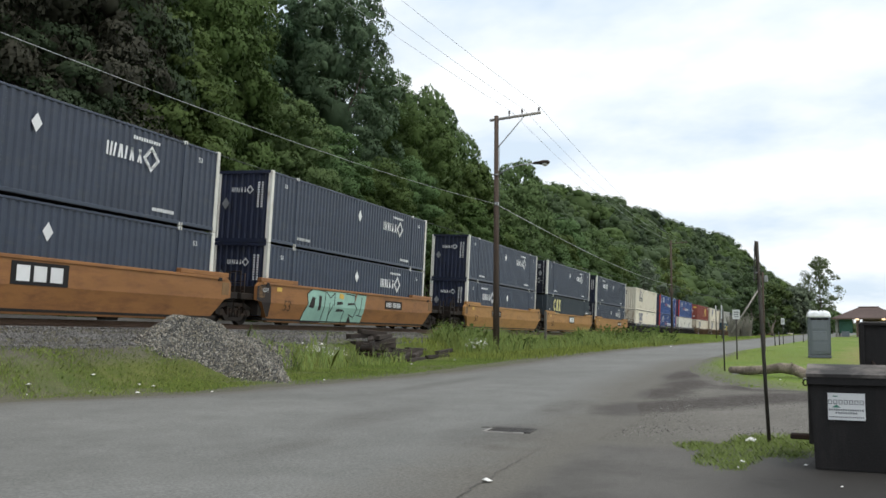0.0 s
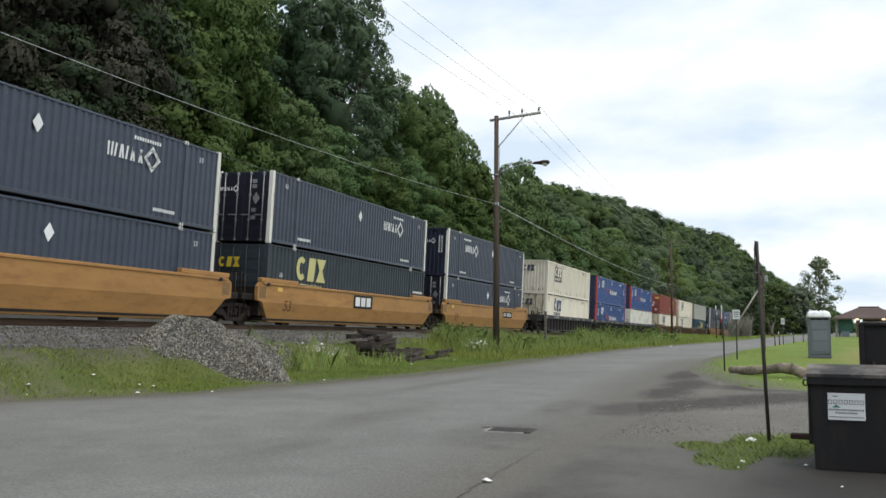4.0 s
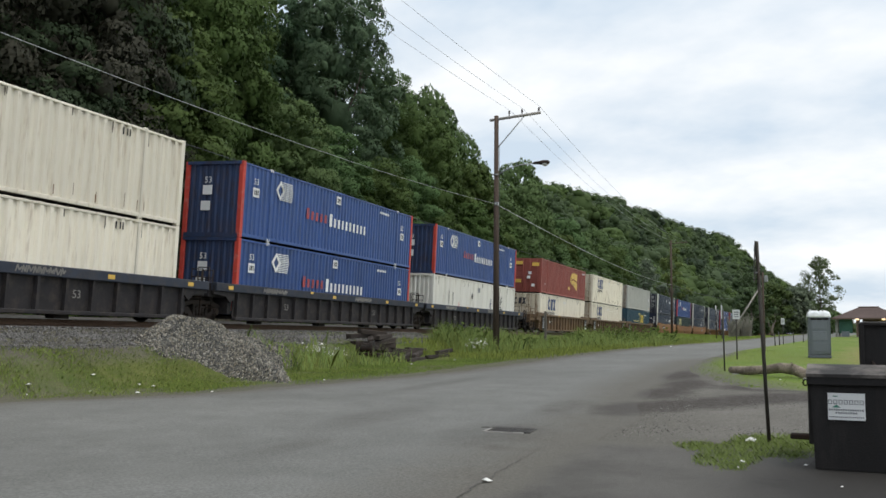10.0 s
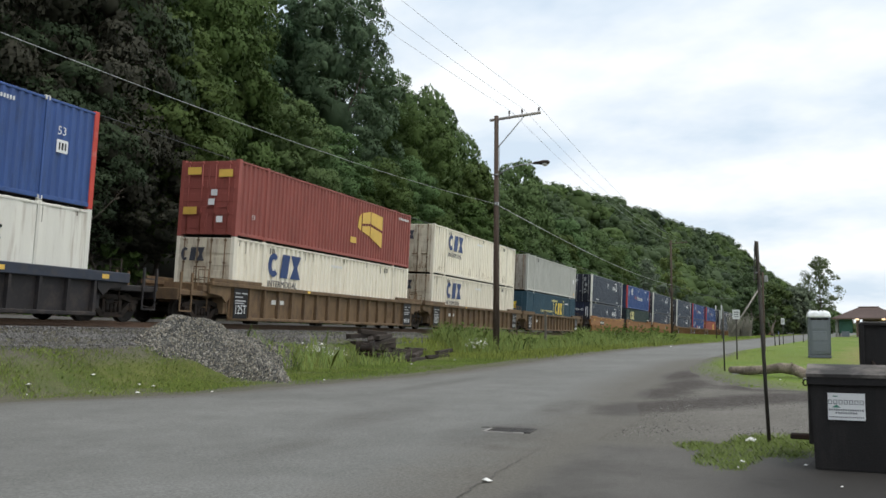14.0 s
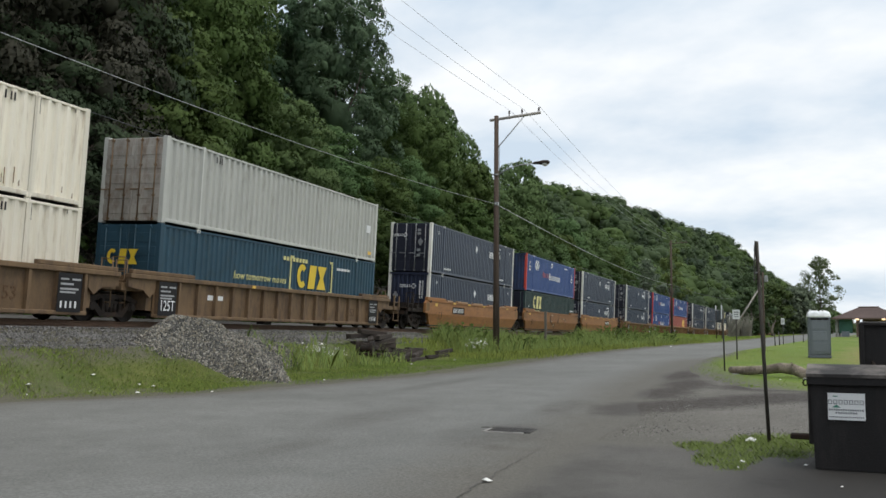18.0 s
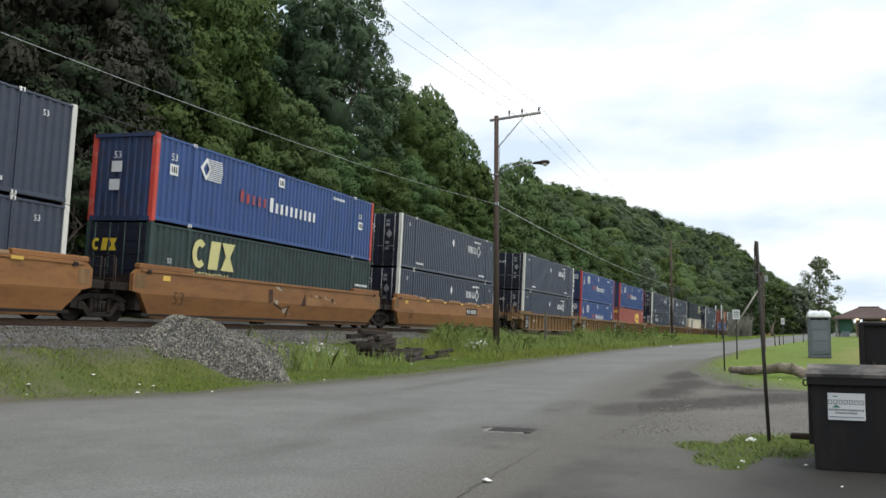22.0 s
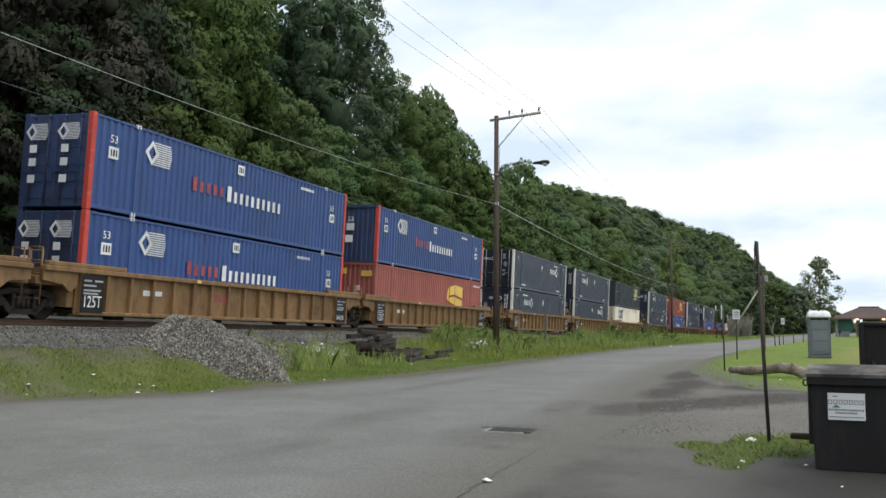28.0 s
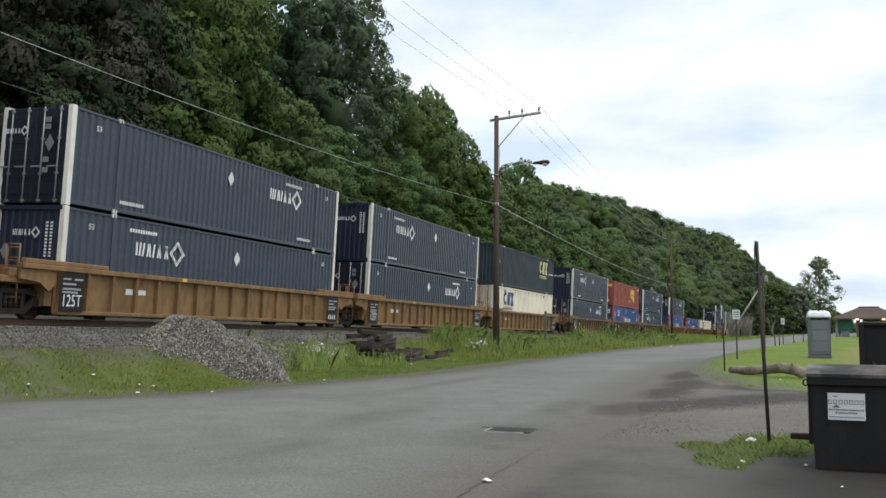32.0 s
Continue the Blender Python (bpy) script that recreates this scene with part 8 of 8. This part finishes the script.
def dumpster():
    """A steel grease bin: its front faces the camera."""
    x0, y0 = 10.70, -0.297
    g = gz(11.2, -1.0)
    d = thing("dumpster", "black steel dumpster with one lid open and a white label", "dumpster", m=pose(x0, y0, g + 0.04, rz=-3))
    W, D, H = 1.95, 1.25, 0.98
    # the body flares a little from foot to rim
    v = [(0, 0, -0.012), (D, 0, -0.012), (D, -W, -0.012), (0, -W, -0.012), (-0.03, 0.03, H), (D + 0.03, 0.03, H), (D + 0.03, -W - 0.03, H), (-0.03, -W - 0.03, H)]
    part("body", Build().add(v, [(3, 2, 1, 0), (0, 1, 5, 4), (1, 2, 6, 5), (2, 3, 7, 6), (3, 0, 4, 7)]), M["black_plastic"], d)
    rim = Build().box(-0.09, D + 0.09, 0.0, 0.062, H - 0.07, H + 0.03, 0.012).box(-0.09, D + 0.09, -W - 0.10, -W, H - 0.07, H + 0.03, 0.012)
    rim.box(-0.10, 0.0, -W - 0.10, 0.062, H - 0.08, H + 0.03, 0.012).box(D, D + 0.1, -W - 0.1, 0.1, H - 0.08, H + 0.03, 0.012)
    part("rim", rim, M["black_plastic"], d)
    lid = Build()
    n = 10
    prof = [(-0.12 + (D + 0.2) * i / n, H + 0.045 + 0.09 * math.sin(math.pi * i / n)) for i in range(n + 1)]
    lid.prism(prof + [(x, z - 0.035) for x, z in reversed(prof)], -0.80, 0.066)
    part("lid", lid, M["lid"], d, "dusty closed black lid")
    o = Build()
    o.prism([(0, 0), (0.04, 0), (0.06, 0.565), (0.02, 0.565)], -W - 0.05, -0.52)
    op = part("open_lid", o, M["black_plastic"], d, "open black lid leaning back", pose(D - 0.02, 0, H + 0.06, ry=-3))
    part("lid_rim", Build().box(-0.05, 0.10, -0.56, -0.50, 0.0, 0.565, 0.01).box(-0.05, 0.08, -W - 0.05, -0.52, 0.53, 0.575, 0.01), M["black_plastic"], op)
    part("hinge_bar", Build().tube([(D - 0.35, -0.70, H + 0.02), (D - 0.02, -0.64, H + 0.16)], 0.02, 6), M["iron"], d)
    part("side_pocket", Build().box(0.10, 0.95, 0.0, 0.06, 0.24, 0.90, 0.01), M["black_plastic"], d, "lifting pocket on the side")
    part("fork_bar", Build().box(0.40, 0.52, 0.05, 0.27, 0.255, 0.32, 0.015), M["iron"], d)
    part("lock_ring", Build().tube([(-0.06, 0.075 + 0.025 * math.sin(a * 0.785), H - 0.055 + 0.035 * math.cos(a * 0.785)) for a in range(9)], 0.010, 6), M["iron"], d)
    lb = part("label", Build().box(-0.046, -0.036, -0.53, -0.16, 0.53, 0.82, 0.002), M["label"], d, "white printed label", pose(0, 0.016, 0))
    ink = Build()
    for i in range(7):
        y = -0.165 - i * 0.052
        ink.box(-0.050, -0.045, y - 0.038, y, 0.740, 0.747).box(-0.050, -0.045, y - 0.038, y, 0.700, 0.707)
        ink.box(-0.050, -0.045, y - 0.007, y, 0.707, 0.740).box(-0.050, -0.045, y - 0.038, y - 0.031, 0.707, 0.740)
    part("brand_bars", ink, M["label_grey"], lb)
    ink = Build()
    for z, k, hh in ((0.63, 15, 0.02), (0.597, 9, 0.02), (0.557, 18, 0.012)):
        w0 = 0.35 if k > 10 else 0.22
        for i in range(k):
            y = -0.17 - (0.35 - w0) / 2 - i * w0 / k
            ink.box(-0.050, -0.045, y - w0 / k * 0.7, y, z, z + hh)
    part("print_bars", ink, M["label_grey"], lb)
    part("brand_shape", Build().add([(-0.050, -0.20, 0.663), (-0.050, -0.29, 0.663), (-0.050, -0.245, 0.695)], [(0, 1, 2)]).box(-0.050, -0.045, -0.26, -0.21, 0.78, 0.79), M["label_green"], lb)
    for i in range(2):
        part("scrap", Build().box(0.3 + i * 0.2, 0.5 + i * 0.2, -1.3 - i * 0.3, -1.05 - i * 0.3, H + 0.02, H + 0.09, 0.02), M["paper"], d)
    for y in (-0.15, -W + 0.15):
        for x in (0.15, D - 0.15):
            part("foot", Build().box(x - 0.08, x + 0.08, y - 0.08, y + 0.08, -0.06, 0.01, 0.01), M["iron"], d)


dumpster()


# ---- beside the track ----
def timber_stack():
    g = lambda x, y: gz(x, y)
    # place, turn, tilt, length, size, lift
    logs = []
    for k, n in enumerate((4, 3, 3, 2)):
        for i in range(n):
            logs.append((34.0 + 0.5 * math.sin(k * 5 + i), 15.5 + 0.31 * i + 0.1 * k, 26 * math.sin(k * 3 + i * 2), 8 * math.sin(k * 2 + i), 2.3 - 0.3 * k * (i % 2), 0.25, 0.2 * k))
    logs += [(34.6, 15.0, 12, -4, 2.6, 0.23, 0.08), (35.4, 15.5, -8, 3, 2.6, 0.23, 0.14), (36.6, 15.2, 15, -3, 2.5, 0.22, 0.08), (34.8, 14.5, 8, 0, 2.6, 0.2, 0.03), (40.0, 15.2, 6, -2, 2.6, 0.22, 0.12), (38.2, 14.8, -4, 0, 2.5, 0.2, 0.05),
             (37.4, 15.6, 4, 2, 2.5, 0.22, 0.10)]
    for x, y, rz, ry, ln, w, up in logs:
        b = Build().box(-ln / 2, ln / 2, -w / 2, w / 2, 0, w * 0.8, 0.02)
        me = b.mesh("railway_tie", M["old_tie"])
        for v in me.vertices:
            v.co += Vector((0.06, 0.03, 0.03)) * noise.noise(v.co * 4 + Vector((x, y, 0)))
        ob = tagged(new("railway_tie", me), "old weathered railway tie discarded beside the track", "timber", "discarded ties beside the track")
        ob.matrix_basis = pose(x, y, g(x, y) + up - 0.02, 0, ry, rz)
    ob = thing("scrap_block", "dark rusted lump of scrap iron on the ties", "scrap", m=pose(32.4, 15.7, g(32.4, 15.7) + 0.0, rz=12))
    b = Build().lathe([(0.16, -0.35), (0.30, -0.33), (0.30, -0.22), (0.14, -0.2), (0.14, 0.2), (0.30, 0.22), (0.30, 0.33), (0.16, 0.35)], 14, (0, 0, 0.28), "y")
    part("wheel_hub", b, M["iron"], ob)
    part("plate", Build().box(-0.3, 0.5, -0.3, 0.3, 0.0, 0.1, 0.02), M["iron"], ob)


timber_stack()


def signal_masts():
    for x, y, h, tall in ((110.0, 7.35, 3.9, 0.5), (110.0, 6.70, 3.95, 1.6)):
        g = gz(x, y)
        ob = thing("signal_mast", "slim dark mast with narrow white plates", "signal", "signal masts by the crossing", pose(x, y, g))
        part("mast", Build().tube([(0, 0, -0.3), (0, 0, h)], 0.05, 8), M["post_steel"], ob)
        part("plate", Build().box(-0.10, -0.06, -0.075, 0.075, h - tall, h, 0.01), M["sign_white"], ob, "white plate left blank")
        part("bracket", Build().box(-0.06, 0.06, -0.30, 0.12, h - tall - 0.12, h - tall - 0.04, 0.01), M["galv"], ob)
    # a bare thicket and a broken trunk where the road bends
    n = 900
    P = np.column_stack([140 + rng.uniform(-1.5, 1.5, n), 5.95 + rng.uniform(-1.6, 1.6, n), np.zeros(n)])
    P[:, 2] = ground_height(P[:, 0], P[:, 1])
    blades(P, 2.9, 0.04, 0.2, M["dry_stem"], "thicket", "dense grey thicket of bare dry stems", "thicket")
    x, y = 140.0, 1.35
    ob = thing("dead_tree", "short broken grey trunk at the road bend", "tree", "", pose(x, y, gz(x, y)))
    part("trunk", Build().tube([(0, 0, -0.2), (0.05, 0.15, 0.9), (0, -0.1, 1.7), (0.1, -0.45, 2.3)], 0.22, 9, 0.12), M["dead"], ob)
    part("limb", Build().tube([(0, 0.1, 1.0), (0, 0.5, 1.5), (0, 0.6, 2.1)], 0.09, 7, 0.04), M["dead"], ob)


signal_masts()


def drain():
    x, y = 12.82, 3.82
    d = thing("storm_drain", "sunken iron storm drain grate in broken asphalt", "drain", m=pose(x, y, gz(x, y) + 0.03, rz=4) @ Matrix.Diagonal((1, 0.88, 1, 1)))
    part("frame", Build().box(-0.30, -0.25, -0.30, 0.40, -0.05, 0.006, 0.005).box(-0.24, 0.20, 0.34, 0.40, -0.05, 0.008, 0.005), M["concrete"], d, "pale worn frame")
    part("frame", Build().box(0.24, 0.29, -0.40, 0.40, -0.05, 0.010, 0.005).box(-0.24, 0.24, -0.40, -0.35, -0.05, 0.010, 0.005), M["soot"], d, "dark rusted frame")
    part("pit", Build().box(-0.24, 0.24, -0.34, 0.34, -0.03, 0.002), M["mark_black"], d)
    for i in range(11):
        yy = -0.31 + i * 0.062
        part("grate_bar", Build().box(-0.24, 0.24, yy - 0.012, yy + 0.012, 0.0, 0.012), M["soot"], d)
    b = Build()
    rn = random.Random(4)
    n = 26
    inner = [(0.29, 0.58 - 0.98 * i / n) for i in range(n + 1)]
    outer = [(0.29 + 0.40 * math.sin(math.pi * (i + 0.6) / (n + 1.2)) ** 0.6 * rn.uniform(0.35, 1.0), y) for i, (x, y) in enumerate(inner)]
    for i in range(n):
        q = [inner[i], inner[i + 1], outer[i + 1], outer[i]]
        b.add([(px, py, 0.004) for px, py in q] + [(px, py, -0.02) for px, py in q], [(3, 2, 1, 0), (0, 1, 5, 4), (1, 2, 6, 5), (2, 3, 7, 6), (3, 0, 4, 7)])
    part("broken_edge", b, M["soot"], d, "dark broken asphalt edge")


drain()


def crack():
    # the seam where the road's asphalt meets the yard's, broken open
    pts = [(6.6, 2.72), (7.92, 2.82), (8.57, 2.84), (9.47, 2.89), (10.42, 2.91), (11.6, 2.93)]
    rn = random.Random(9)
    b = Build()
    fine = []
    for (ax, ay), (bx, by) in zip(pts[:-1], pts[1:]):
        for k in range(6):
            fine.append((ax + (bx - ax) * k / 6 + rn.uniform(-0.04, 0.04), ay + (by - ay) * k / 6 + rn.uniform(-0.03, 0.03)))
    for i in range(len(fine) - 1):
        (ax, ay), (bx, by) = fine[i], fine[i + 1]
        w0, w1 = (0.007 * (1 - j / 34) * (0.5 + 0.5 * abs(math.sin(j * 1.7))) + 0.002 for j in (i, i + 1))
        za, zb = gz(ax, ay) + 0.031, gz(bx, by) + 0.031
        b.add([(ax, ay - w0, za), (ax, ay + w0, za), (bx, by + w1, zb), (bx, by - w1, zb)], [(3, 2, 1, 0)])
    tagged(new("pavement_crack", b.mesh("pavement_crack", M["crack"])), "dark open crack along the asphalt seam", "crack", kind="structure")


crack()


def litter():
    spots = [(8.62, 2.81, 0.10), (16.07, 13.34, 0.12), (17.86, 14.36, 0.11), (14.93, 15.31, 0.12), (17.06, 15.49, 0.10), (26.05, 15.21, 0.13), (17.13, 12.14, 0.09), (12.9, 0.45, 0.16), (10.45, 0.50, 0.05),
             (10.9, 0.48, 0.08), (31.5, 13.3, 0.12), (36, 13.2, 0.12), (10.9, -0.2, 0.06), (9.6, -0.5, 0.04), (14.5, 14.9, 0.06), (18.0, 14.9, 0.08), (16.0, 14.6, 0.06), (66, 7.6, 0.16), (22, 11.9, 0.07), (10.1, -0.95, 0.04), (27.5, 0.1, 0.07)]
    for i, (x, y, s) in enumerate(spots):
        s *= 0.62
        rn = random.Random(i)
        b = Build()
        n = 7
        v = [(0, 0, s * 0.55)] + [(s * rn.uniform(0.6, 1.2) * math.cos(6.283 * k / n), s * rn.uniform(0.5, 1.0) * math.sin(6.283 * k / n), s * rn.uniform(0.0, 0.35)) for k in range(n)]
        b.add(v + [(0, 0, 0.0)], [(0, 1 + k, 1 + (k + 1) % n) for k in range(n)] + [(n + 1, 1 + (k + 1) % n, 1 + k) for k in range(n)])
        ob = tagged(new("litter", b.mesh("litter", M["paper"])), "crumpled scrap of white paper lying on the ground", "litter", "scraps of litter")
        ob.matrix_basis = pose(x, y, gz(x, y) + (0.034 if y < 13 else 0.05), rz=rn.uniform(0, 360))


litter()


def motions():
    times = [i * 2.0 for i in range(17)]
    for ob, s, m in rolling:
        walk(ob, [(t, car_pose(s - travelled(t)) @ m) for t in times])
    # the wheels roll without slipping
    turns = [(i / FPS, Matrix.Rotation(-travelled(i / FPS) / 0.46, 4, "Y")) for i in range(961)]
    for wheel, dx in spinners:
        at = Matrix.Translation((dx, 0, 0.46))
        walk(wheel, [(t, at @ r) for t, r in turns])


motions()
